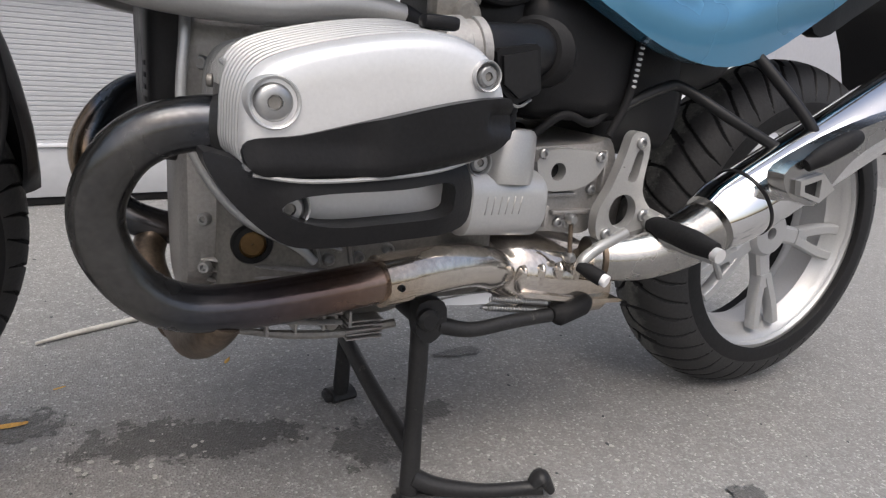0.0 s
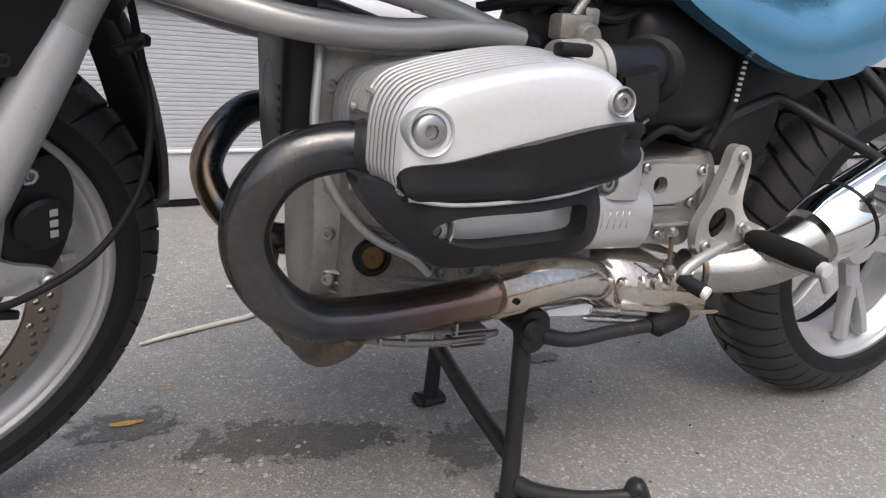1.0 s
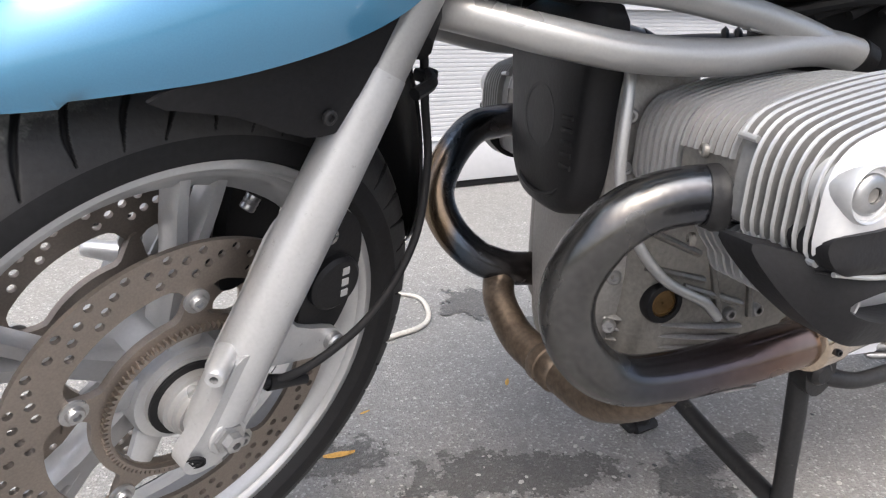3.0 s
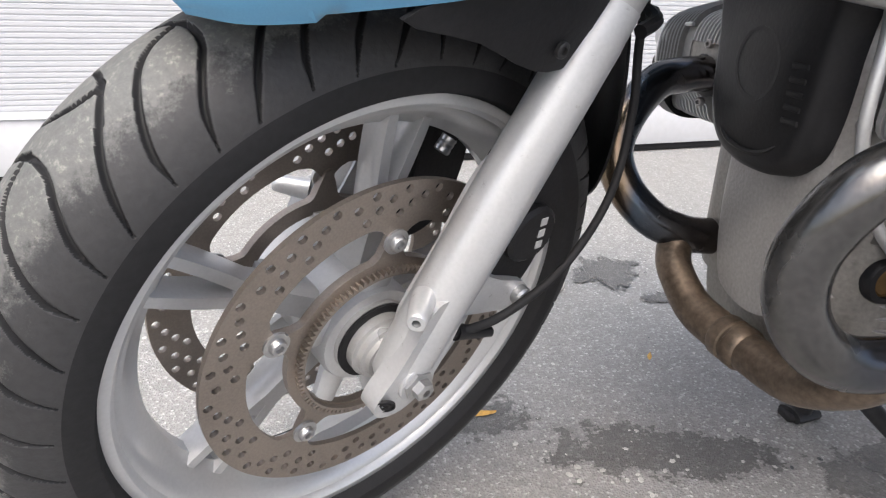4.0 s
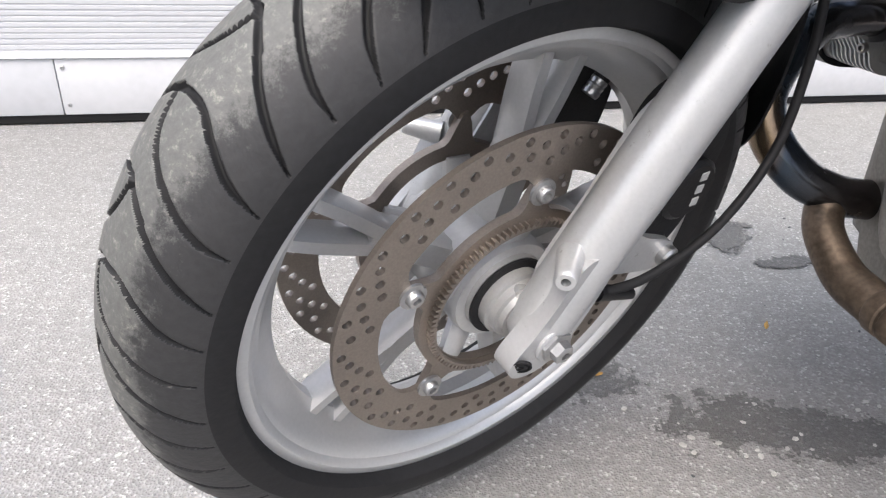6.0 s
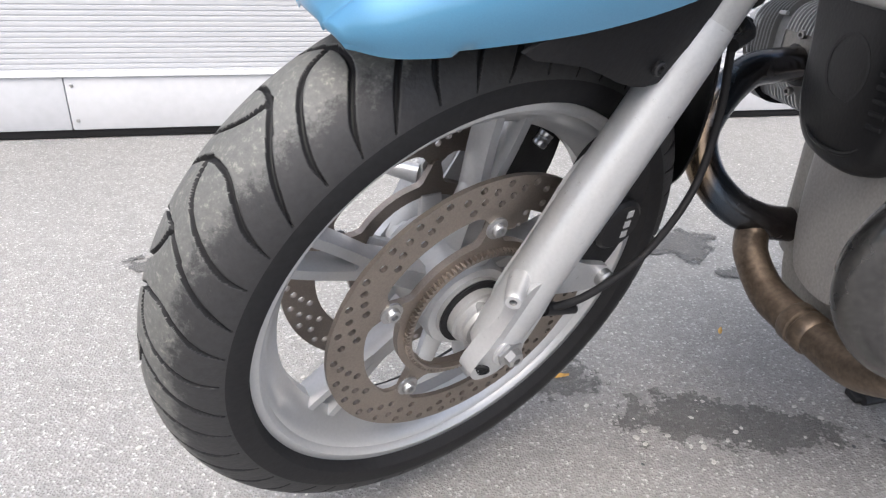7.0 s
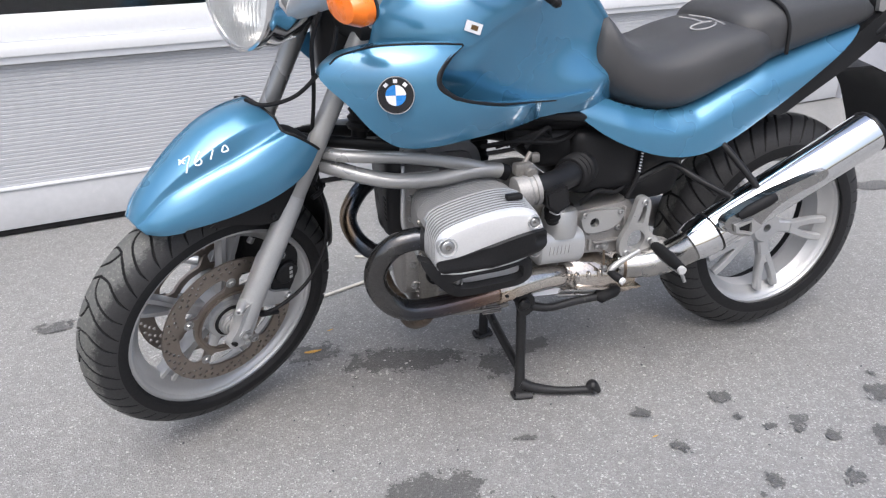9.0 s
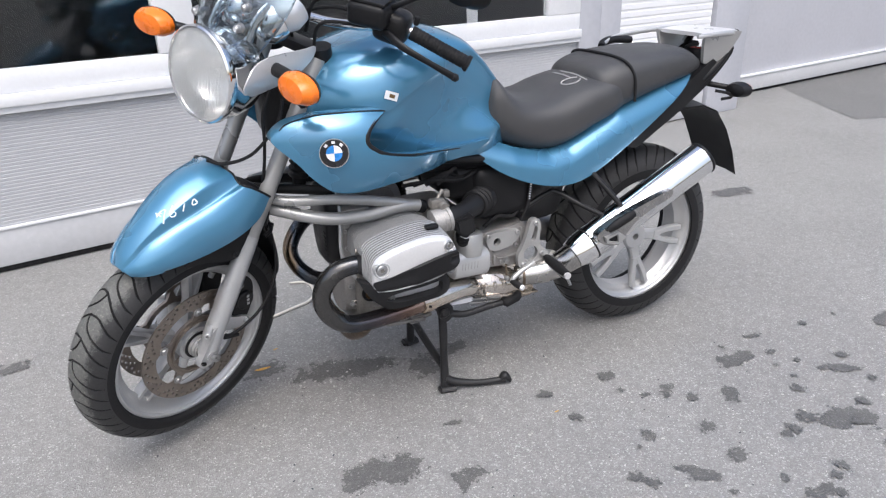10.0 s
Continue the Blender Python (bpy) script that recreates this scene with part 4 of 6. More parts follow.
# headlamp, instruments, small windscreen
HL = Vector((0.078, 0.0, 1.024))
bowl = moved(lathe([(0.0935, -0.003), (0.097, 0.0), (0.098, 0.012), (0.093, 0.02), (0.094, 0.045), (0.085, 0.085), (0.06, 0.125), (0.02, 0.14), (0.002, 0.142), (0.002, 0.134), (0.02, 0.132), (0.055, 0.115), (0.078, 0.08), (0.089, 0.03), (0.0915, 0.004)], 56), Matrix.Identity(4))
rot = Matrix.Translation(HL) @ Matrix.Scale(1.09, 4) @ Matrix.Rotation(radians(6), 4, "Y") @ Matrix(((0, 1, 0, 0), (-1, 0, 0, 0), (0, 0, 1, 0), (0, 0, 0, 1)))
lamp = steered("headlamp", moved(bowl, rot), M["chrome"], "round chrome headlamp with a fluted lens", m=LAMPS)
part("reflector", moved(lathe([(0.0885, 0.006), (0.085, 0.03), (0.07, 0.06), (0.04, 0.078), (0.012, 0.082), (0.012, 0.079), (0.04, 0.075), (0.068, 0.057), (0.083, 0.028), (0.086, 0.006)], 48), rot), M["glass_lens"], lamp)
part("bulb_cap", moved(lathe([(0.001, 0.03), (0.014, 0.034), (0.016, 0.07), (0.001, 0.075)], 20), rot), M["chrome"], lamp)
lens = moved(lathe([(0.001, -0.016), (0.03, -0.0145), (0.06, -0.010), (0.086, -0.002), (0.0925, 0.003), (0.088, 0.005), (0.06, -0.005), (0.03, -0.010), (0.001, -0.012)], 56), rot)
lens = part("lens", lens, M["lens"], lamp)
lens.visible_shadow = False
for i in range(21):
    c = (i - 10) * 0.0078
    h = math.sqrt(max(0, 0.082 ** 2 - c * c)) * 0.94
    arc = [(c, -0.0162 + 1.85 * (c * c + z * z) + 20 * (c * c + z * z) ** 2, z) for z in (h * (k / 5 - 1) for k in range(11))]
    part("lens_flute", moved(tube(arc, 0.0016, n=22, sides=6), rot), M["lens"], lamp)
for s in (-1, 1):
    bm = shell(rounded([(0.112, 1.016), (0.118, 1.040), (0.140, 1.064), (0.18, 1.074), (0.24, 1.074), (0.30, 1.070), (0.335, 1.066), (0.317, 1.044), (0.265, 1.018), (0.21, 1.002), (0.16, 0.992), (0.125, 0.994)], 4), lambda x, z: -(0.114 - 7.0 * (z - 1.043) ** 2 - 1.2 * max(0, x - 0.22) ** 2 - 3.0 * max(0, 0.14 - x) ** 2), 0.004, 0.007)
    steered("lamp_bracket", bm if s < 0 else mirrored(bm), M["cover"], "pale silver lamp side panel", m=LAMPS)
steered("fork_yoke", join(box(0.315, 0, 0.985, 0.055, 0.15, 0.030, 0.012), rod((0.315, -0.085, 0.955), (0.305, -0.085, 1.005), 0.026, 20), rod((0.315, 0.085, 0.955), (0.305, 0.085, 1.005), 0.026, 20), box(0.25, 0, 0.885, 0.06, 0.22, 0.04, 0.012)), M["black"], "black fork yoke", m=RAISED)
for s in (-1, 1):
    g = steered("instrument", disk_stack((0.205, s * 0.055, 1.10), (0.275, s * 0.055, 1.15), [(0, 0.015), (0.15, 0.032), (0.45, 0.042), (0.9, 0.044), (1, 0.040)], 32), M["chrome"], "round instrument in a chrome cup", m=LAMPS)
    ind = steered("front_indicator", moved(skin([oval(x, 0, h, w, 2.2, 20) for x, h, w in ((-0.036, 0.008, 0.016), (-0.031, 0.025, 0.042), (-0.012, 0.031, 0.054), (0.004, 0.030, 0.052))]), pose(0.150, s * 0.242, 1.061, 0, 0, s * 8)), M["amber"], "amber front indicator", m=LAMPS)
    part("housing", moved(skin([oval(x, 0, h, w, 2.2, 20) for x, h, w in ((0.0045, 0.031, 0.053), (0.015, 0.026, 0.044), (0.03, 0.01, 0.016))]), pose(0.150, s * 0.242, 1.061, 0, 0, s * 8)), M["black"], ind)
    part("stem", tube([(0.168, s * 0.205, 1.058), (0.185, s * 0.165, 1.052), (0.20, s * 0.09, 1.045)], [0.011, 0.014, 0.016], sides=14), M["black"], ind)
rows = []
for z, x, w, bow in ((1.075, 0.085, 0.095, 0.06), (1.13, 0.11, 0.125, 0.07), (1.20, 0.15, 0.14, 0.075), (1.28, 0.20, 0.125, 0.07), (1.32, 0.22, 0.09, 0.05)):
    rows.append([(x + bow * a * a, w * a, z) for a in (-1, -0.75, -0.5, -0.25, 0, 0.25, 0.5, 0.75, 1)] + [(x + 0.003 + bow * a * a, w * a, z) for a in (1, 0.75, 0.5, 0.25, 0, -0.25, -0.5, -0.75, -1)])
ws = steered("windscreen", skin(rows), M["screen"], "small tinted windscreen above the headlamp", m=LAMPS)
rim = [rows[k][0] for k in range(4, 0, -1)] + rows[0][:9] + [rows[k][8] for k in range(1, 5)]
part("screen_edge", tube(rim, 0.0022, n=60, sides=8), M["screen"], ws, "edge of the windscreen")
for s in (-1, 1):
    part("screen_bracket", tube([(0.165, s * 0.06, 1.10), (0.19, s * 0.06, 1.14), (0.225, s * 0.06, 1.165)], 0.012, sides=12, flat=0.5), M["chrome"], ws)
    for z, x in ((1.135, 0.128), (1.175, 0.150)):
        part("screen_bolt", disk_stack((x - 0.004, s * 0.068, z), (x + 0.035, s * 0.068, z), [(0, 0.005), (0.1, 0.0085), (0.3, 0.0085), (0.32, 0.011), (0.5, 0.011), (0.52, 0.005), (1, 0.005)], 16), M["steel"], ws)
pod = steered("instrument_pod", moved(skin([oval(x, 0, h, w, 2.6, 36) for x, h, w in ((0.0, 0.02, 0.05), (0.006, 0.04, 0.10), (0.03, 0.048, 0.115), (0.06, 0.046, 0.112), (0.066, 0.035, 0.09))]), pose(0.235, 0, 1.13, 0, -28, 0)), M["cover"], "silver instrument pod", m=LAMPS)
# handlebar with grips, levers, mirrors
bar = steered("handlebar", tube([(0.46, -0.40, 1.03), (0.41, -0.26, 1.075), (0.365, -0.14, 1.06), (0.345, -0.05, 1.05), (0.345, 0.05, 1.05), (0.365, 0.14, 1.06), (0.41, 0.26, 1.075), (0.46, 0.40, 1.03)], 0.011, n=48, sides=14), M["chrome"], "handlebar with rubber grips", m=RAISED)
for s in (-1, 1):
    a, b = Vector((0.412, s * 0.27, 1.073)), Vector((0.465, s * 0.405, 1.029))
    part("grip", disk_stack(a, b, [(0, 0.017)] + [q for i in range(16) for q in ((0.06 + i * 0.055, 0.017), (0.075 + i * 0.055, 0.0158), (0.095 + i * 0.055, 0.0158), (0.11 + i * 0.055, 0.017))] + [(0.96, 0.020), (1, 0.019)], 20), M["blackgrip"], bar)
    part("switch_box", moved(box(0, 0, 0, 0.075, 0.08, 0.075, 0.020, 3), pose(0.392, s * 0.228, 1.082, 8, 0, -s * 20)), M["black"], bar)
    part("reservoir", moved(box(0, 0, 0, 0.085, 0.095, 0.055, 0.014, 3), pose(0.352, s * 0.198, 1.112, 0, -6, -s * 16)), M["black"], bar)
    part("reservoir_lid", moved(box(0, 0, 0, 0.078, 0.088, 0.008, 0.003, 2), pose(0.352, s * 0.198, 1.143, 0, -6, -s * 16)), M["frame"], bar)
    part("switch", moved(box(0, 0, 0, 0.014, 0.012, 0.020, 0.003, 2), pose(0.425, s * 0.272, 1.098, 8, 0, -s * 20)), M["blackgrip"], bar)
    part("lever", tube([(0.355, s * 0.235, 1.075), (0.345, s * 0.30, 1.06), (0.375, s * 0.36, 1.035), (0.41, s * 0.405, 1.01)], [0.011, 0.009, 0.007, 0.009], sides=12, flat=0.7), M["black"], bar)
    part("lever_ball", disk_stack((0.405, s * 0.40, 1.013), (0.417, s * 0.412, 1.006), [(0, 0.004), (0.25, 0.009), (0.7, 0.009), (1, 0.004)], 14), M["black"], bar)
    mir = steered("mirror", moved(skin([oval(x, 0, h, w, 2.3, 24) for x, h, w in ((-0.03, 0.01, 0.015), (-0.022, 0.035, 0.055), (0.0, 0.045, 0.075), (0.01, 0.046, 0.076))]), pose(0.425, s * 0.385, 1.205, 0, -8, s * 10)), M["black"], "black oval mirror on a curved stalk", m=RAISED)
    part("stalk", tube([(0.375, s * 0.215, 1.115), (0.37, s * 0.26, 1.14), (0.385, s * 0.32, 1.175), (0.41, s * 0.365, 1.195)], [0.008, 0.006, 0.006, 0.008], sides=12), M["black"], mir)
    part("mirror_glass", moved(skin([oval(x, 0, h, w, 2.3, 24) for x, h, w in ((0.0101, 0.042, 0.072), (0.0125, 0.042, 0.072))]), pose(0.425, s * 0.385, 1.205, 0, -8, s * 10)), M["chrome"], mir)
for k, pts in enumerate([[(0.36, -0.17, 1.085), (0.30, -0.13, 1.11), (0.28, -0.02, 1.06), (0.33, 0.02, 0.96), (0.40, 0.0, 0.86)], [(0.36, -0.18, 1.07), (0.27, -0.12, 1.075), (0.29, -0.08, 0.98), (0.30, -0.085, 0.86), (0.235, -0.08, 0.76), (0.235, -0.08, 0.70)],
                         [(0.38, -0.20, 1.10), (0.32, -0.16, 1.14), (0.27, -0.10, 1.12), (0.30, -0.04, 1.03)]]):
    steered("control_cable", tube(pts, 0.0042, n=40, sides=8), M["blackgrip"], "black control cable", m=RAISED)
for pts in ([(0.20, -0.105, 0.985), (0.185, -0.10, 0.93), (0.19, -0.098, 0.86), (0.195, -0.09, 0.79), (0.20, -0.075, 0.72)], [(0.235, -0.11, 0.955), (0.215, -0.112, 0.90), (0.165, -0.085, 0.83), (0.12, -0.04, 0.80), (0.10, 0.0, 0.80)]):
    steered("brake_line", tube(pts, 0.0042, n=30, sides=8), M["blackgrip"], "black brake line down to the fork")

# ---- engine, gearbox and exhaust ----
def fixed(name, bm, material, label="", smooth=38):
    return part(name, bm, material, bike, label, None, smooth)


FACE = rounded([(0.441, 0.502), (0.434, 0.535), (0.440, 0.566), (0.465, 0.584), (0.53, 0.601), (0.59, 0.607), (0.632, 0.597), (0.652, 0.570), (0.656, 0.540), (0.635, 0.513), (0.58, 0.500), (0.50, 0.494)], 4)


def head_ring(y, grow, off=0.0):
    """Outline of the cylinder head cover at depth y: the face, drawn out to the front and the top towards the engine."""
    w = min(1.0, max(0.0, (0.355 - abs(y)) / 0.09))
    out = []
    k = len(FACE)
    for i, (x, z) in enumerate(FACE):
        du, dv = FACE[(i + 1) % k][0] - FACE[i - 1][0], FACE[(i + 1) % k][1] - FACE[i - 1][1]
        ln = math.hypot(du, dv) + 1e-9
        fr, tp = min(1.0, max(0.0, (0.55 - x) / 0.10)), min(1.0, max(0.0, (z - 0.54) / 0.04))
        x, z = 0.545 + (x - 0.545) * (1 + grow) - dv / ln * off, 0.55 + (z - 0.55) * (1 + grow * 1.6) + du / ln * off
        out.append((x - 0.003 * w * fr, y, z + 0.011 * w * tp))
    return out


ENGINE = fixed("engine", join(box(0.64, 0, 0.42, 0.36, 0.26, 0.28, 0.03, 3), box(0.60, 0, 0.30, 0.24, 0.18, 0.10, 0.03, 3)), M["greasy"], "grey cast aluminium boxer engine")
for s in (-1, 1):
    cov = skin([head_ring(s * y, g, o) for y, g, o in ((0.3455, 0.0, -0.008), (0.3458, 0.0, 0.0015), (0.352, 0.0, 0.0), (0.357, -0.02, 0.0), (0.360, -0.055, 0.0), (0.3615, -0.12, 0.0), (0.362, -0.34, 0.0))])
    cover = fixed("cylinder_head_cover", cov, M["cover"], "silver ribbed cylinder head cover")
    # rib bed and flanks are coloured darker to paint the shade between the ribs
    part("rib_bed", skin([head_ring(s * y, 0.0, -0.0065) for y in (0.262, 0.29, 0.32, 0.346)]), M["ribshade"], cover, "metal between the ribs, darkened for shade")
    # ribs that run up the front and back over the top
    for i in range(9):
        y = 0.2650 + 0.0095 * i
        crest, flank = bmesh.new(), bmesh.new()
        for bm, lanes in ((crest, ((0.0015, -0.0012), (0.0030, -0.0007), (0.0024, 0.0007), (0.0010, 0.0013))), (flank, ((-0.011, -0.0012), (0.0016, -0.0009), (0.0011, 0.0010), (-0.011, 0.0013)))):
            rows = [[bm.verts.new((p[0], p[1] + s * dy, p[2])) for p in head_ring(s * y, 0.0, off)[(8 if i < 2 else 0):27]] for off, dy in lanes]
            for a, b in zip(rows, rows[1:]):
                for k in range(len(a) - 1):
                    bm.faces.new((a[k], a[k + 1], b[k + 1], b[k]))
        # crests in a darker silver than the cover, toned down for shade
        part("rib", crest, M["fork"], cover)
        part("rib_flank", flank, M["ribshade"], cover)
    part("foot_rail", tube([head_ring(s * y, 0.0, 0.001)[0] for y in (0.282, 0.30, 0.33, 0.346)], 0.004, n=10, sides=8), M["fork"], cover)
    part("port_edge", tube([head_ring(s * y, 0.0, 0.0015)[8] for y in (0.262, 0.268, 0.274, 0.280)], 0.0028, n=10, sides=8), M["fork"], cover)
    # black insert across the lower half of the cover's face
    ins = rounded([(0.436, 0.522), (0.475, 0.528), (0.53, 0.541), (0.598, 0.557), (0.640, 0.563), (0.655, 0.560), (0.659, 0.535), (0.635, 0.514), (0.592, 0.503), (0.54, 0.497), (0.48, 0.495), (0.441, 0.499)], 5)

    def ins_y(x, z, s=s):
        low = 0.495 + 0.20 * max(0, x - 0.54)
        return s * (0.3685 - 0.010 * (max(0, x - 0.625) / 0.04) ** 2 - 0.005 * (max(0, 0.450 - x) / 0.014) ** 2 - 0.006 * (max(0, low + 0.010 - z) / 0.010) ** 2 - 0.004 * max(0.0, 1 - max(0.0, (x - 0.520) / 0.022)) * max(0.0, 1 - abs(z - 0.522) / 0.03) + 0.0055 * min(1.0, max(0.0, (x - 0.522) / 0.02)) - 0.0065 * min(1.0, max(0.0, (x - 0.629) / 0.005)) * min(1.0, max(0.0, 1.6 - abs(z - 0.5445) / 0.0075)))
    part("cover_insert", shell(ins, ins_y, 0.035, 0.004), M["black"], cover, "black plastic insert")
    part("insert_lip", tube([(x, s * y, z) for x, z, y in ((0.440, 0.4975, 0.360), (0.48, 0.4930, 0.364), (0.54, 0.4952, 0.365), (0.592, 0.5012, 0.364), (0.632, 0.512, 0.360))], 0.0019, n=40, sides=8), M["silver"], cover)
    for (x, z, y, r) in ((0.4545, 0.551, 0.3565, 0.0135), (0.630, 0.580, 0.3585, 0.0088), (0.645, 0.504, 0.334, 0.0085), (0.472, 0.467, 0.338, 0.012)):
        c = Vector((x, s * y, z))
        # darker boss ring and hex plug carry the shade round and in each bolt
        part("bolt_boss", disk_stack(c - Vector((0, s * 0.03, 0)), c + Vector((0, s * 0.0085, 0)), [(0, r * 1.52), (0.76, r * 1.52), (0.95, r * 1.48), (1, r * 1.4), (0.98, r * 1.3), (0.86, r * 1.22), (0.72, r * 1.1)], 36), M["rim"], cover)
        part("cover_bolt", disk_stack(c - Vector((0, s * 0.02, 0)), c + Vector((0, s * 0.0085, 0)), [(0, r * 1.1), (0.8, r * 1.1), (0.92, r * 1.02), (1, r * 0.8), (1, r * 0.42), (0.7, r * 0.38)], 24), M["steel"], cover)
        part("socket", disk_stack(c, c + Vector((0, s * 0.0068, 0)), [(0, r * 0.40), (1, r * 0.40)], 6), M["greasy"], cover)
    part("filler_cap", join(box(0.605, s * 0.318, 0.620, 0.034, 0.018, 0.012, 0.004)), M["black"], cover)
    # head, finned barrel
    # head body darker than its fins, painting the shade between them
    hd = fixed("cylinder_head", skin([head_ring(s * y, g, -0.008) for y, g in ((0.19, -0.08), (0.196, 0.0), (0.255, 0.0), (0.2615, 0.0))]), M["greasy"], "cast cylinder head")
    for i in range(8):
        y = 0.197 + 0.0083 * i
        rg, inn = head_ring(s * y, 0.0, -0.0035), head_ring(s * y, 0.0, -0.012)
        bm = bmesh.new()
        rows = [[bm.verts.new((p[0], p[1] + dy, p[2])) for p in (inn if lo else rg)[6:27]] for lo, dy in ((1, -0.0014), (0, -0.0011), (0, 0.0011), (1, 0.0014))]
        for a, b in zip(rows, rows[1:]):
            for k in range(20):
                bm.faces.new((a[k], a[k + 1], b[k + 1], b[k]))
        part("head_fin", bm, M["fork"], hd)
    part("lower_head", box(0.548, s * 0.318, 0.473, 0.18, 0.034, 0.050, 0.014, 3), M["cover"], hd)
    # dark block paints the shade between the lower fins
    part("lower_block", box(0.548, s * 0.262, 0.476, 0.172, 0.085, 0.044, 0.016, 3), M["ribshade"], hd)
    for i in range(9):
        y = s * (0.226 + i * 0.0095)
        part("lower_fin", plate(rounded([(0.452, 0.500), (0.454, 0.470), (0.466, 0.449), (0.50, 0.444), (0.60, 0.444), (0.632, 0.452), (0.642, 0.475), (0.642, 0.500)], 3), y - 0.0014, y + 0.0014), M["fork"], hd)
    for i in range(7):
        y = 0.128 + i * 0.0095
        part("cooling_fin", skin([head_ring(s * (y - 0.0026), -0.08), head_ring(s * (y + 0.0026), -0.08)]), M["fork"], hd)
    part("barrel", skin([head_ring(s * 0.11, -0.3), head_ring(s * 0.2, -0.3)]), M["cast"], hd)
    # black guard bar below the head
    out = rounded([(0.412, 0.507), (0.44, 0.504), (0.50, 0.501), (0.56, 0.504), (0.612, 0.511), (0.630, 0.498), (0.637, 0.468), (0.628, 0.447), (0.565, 0.440), (0.505, 0.436), (0.468, 0.440), (0.440, 0.460), (0.420, 0.484)], 4)
    slot = rounded([(0.463, 0.468), (0.482, 0.481), (0.56, 0.485), (0.606, 0.490), (0.612, 0.474), (0.604, 0.461), (0.55, 0.456), (0.50, 0.455)], 4)
    guard = fixed("cylinder_guard", shell(out, lambda x, z, s=s: s * (0.364 - 0.052 * min(1, max(0, (0.475 - x) / 0.073)) ** 1.5 - 0.02 * min(1, max(0, (x - 0.59) / 0.05)) ** 2 - 6.0 * (z - 0.476) ** 2), 0.034, 0.008, [slot]), M["black"], "black plastic cylinder guard with a slot")
    part("guard_ridge", tube([(x, s * (0.3645 - 6.0 * (z - 0.476) ** 2 - 0.02 * min(1, max(0, (x - 0.59) / 0.05)) ** 2 - 0.052 * min(1, max(0, (0.475 - x) / 0.073)) ** 1.5), z) for x, z in ((0.440, 0.4945), (0.47, 0.4925), (0.50, 0.4935), (0.54, 0.4965), (0.58, 0.5005), (0.612, 0.5035))], 0.0011, n=40, sides=6), M["frame"], guard)
    for ob in (cover, hd, guard):
        ob.location = (0.007 if s < 0 else 0.050, 0, -0.001)
    # intake: throttle body, rubber elbow and black box
    it = fixed("intake_pipe", tube([(0.655, s * 0.24, 0.595), (0.70, s * 0.24, 0.60), (0.75, s * 0.225, 0.605), (0.80, s * 0.19, 0.605), (0.85, s * 0.15, 0.60)], [0.026, 0.028, 0.026, 0.030, 0.036], sides=20), M["black"], "black ribbed intake pipe")
    for i in range(3):
        part("bellows_ring", disk_stack((0.795 + i * 0.014, s * (0.193 - 0.011 * i), 0.604), (0.803 + i * 0.014, s * (0.187 - 0.011 * i), 0.604), [(0, 0.036), (0.5, 0.041), (1, 0.036)], 24), M["blackgrip"], it)
    part("throttle_body", disk_stack((0.645, s * 0.240, 0.594), (0.698, s * 0.240, 0.5998), [(0, 0.030), (0.05, 0.035), (0.55, 0.035), (0.6, 0.0315), (0.78, 0.0315), (0.8, 0.034), (0.97, 0.034), (1, 0.030)], 28), M["cast"], it)
    jb = fixed("plug_cover", plate([(0.700, 0.600), (0.703, 0.604), (0.745, 0.611), (0.750, 0.608), (0.757, 0.567), (0.754, 0.562), (0.730, 0.552), (0.724, 0.552), (0.706, 0.566), (0.704, 0.570)], s * 0.235, s * 0.274), M["black"], "black plastic box on the intake")
    part("box_lid", plate([(0.705, 0.597), (0.744, 0.605), (0.750, 0.568), (0.728, 0.557), (0.709, 0.570)], s * 0.274, s * 0.279), M["frame"], jb)
    part("plug_boot", disk_stack((0.733, s * 0.240, 0.556), (0.742, s * 0.225, 0.512), [(0, 0.015), (0.2, 0.018), (0.3, 0.018), (0.34, 0.016), (0.5, 0.018), (0.56, 0.016), (0.72, 0.018), (0.8, 0.015), (1, 0.014)], 20), M["blackgrip"], jb)
    part("wire_clip", tube([(0.712, s * 0.270, 0.556), (0.728, s * 0.278, 0.549), (0.748, s * 0.270, 0.556)], 0.0015, sides=6), M["steel"], jb)

# lower engine casing, front cover, bolts
casing = fixed("front_casing", skin([[(x, 0.76 * y - 0.030, z) for y, z in rounded([(-0.095 * k, 0.62), (-0.10 * k, 0.50), (-0.105 * k, 0.40), (-0.085 * k, 0.325), (-0.03, 0.305), (0.03, 0.305), (0.085 * k, 0.325), (0.105 * k, 0.40), (0.10 * k, 0.50), (0.095 * k, 0.62)], 4)] for x, k in ((0.428, 0.8), (0.434, 0.95), (0.445, 1.0), (0.52, 1.02))]), M["cast"], "grey cast front casing of the engine")
for z in (0.345, 0.40, 0.455, 0.515, 0.565):
    for s in (-1, 1):
        part("casing_bolt", bolt((0.452, s * 0.078 - 0.030, z), (-0.6, s * 0.8, 0), 0.0075, 0.008), M["steel"], casing)
fc = fixed("front_cover", skin([[(x, y * k - 0.025, 0.548 + (z - 0.53) * k) for y, z in rounded([(-0.085, 0.645), (-0.09, 0.55), (-0.080, 0.476), (-0.05, 0.442), (0, 0.434), (0.05, 0.442), (0.081, 0.478), (0.09, 0.55), (0.085, 0.645)], 5)] for x, k in ((0.398, 0.80), (0.402, 0.90), (0.412, 0.98), (0.43, 1.0))]), M["black"], "black plastic front engine cover")
part("lower_lip", tube([(0.401, -0.075, 0.490), (0.398, -0.055, 0.478), (0.397, -0.025, 0.474), (0.398, 0.005, 0.478), (0.401, 0.025, 0.490)], 0.0025, sides=8), M["black"], fc)
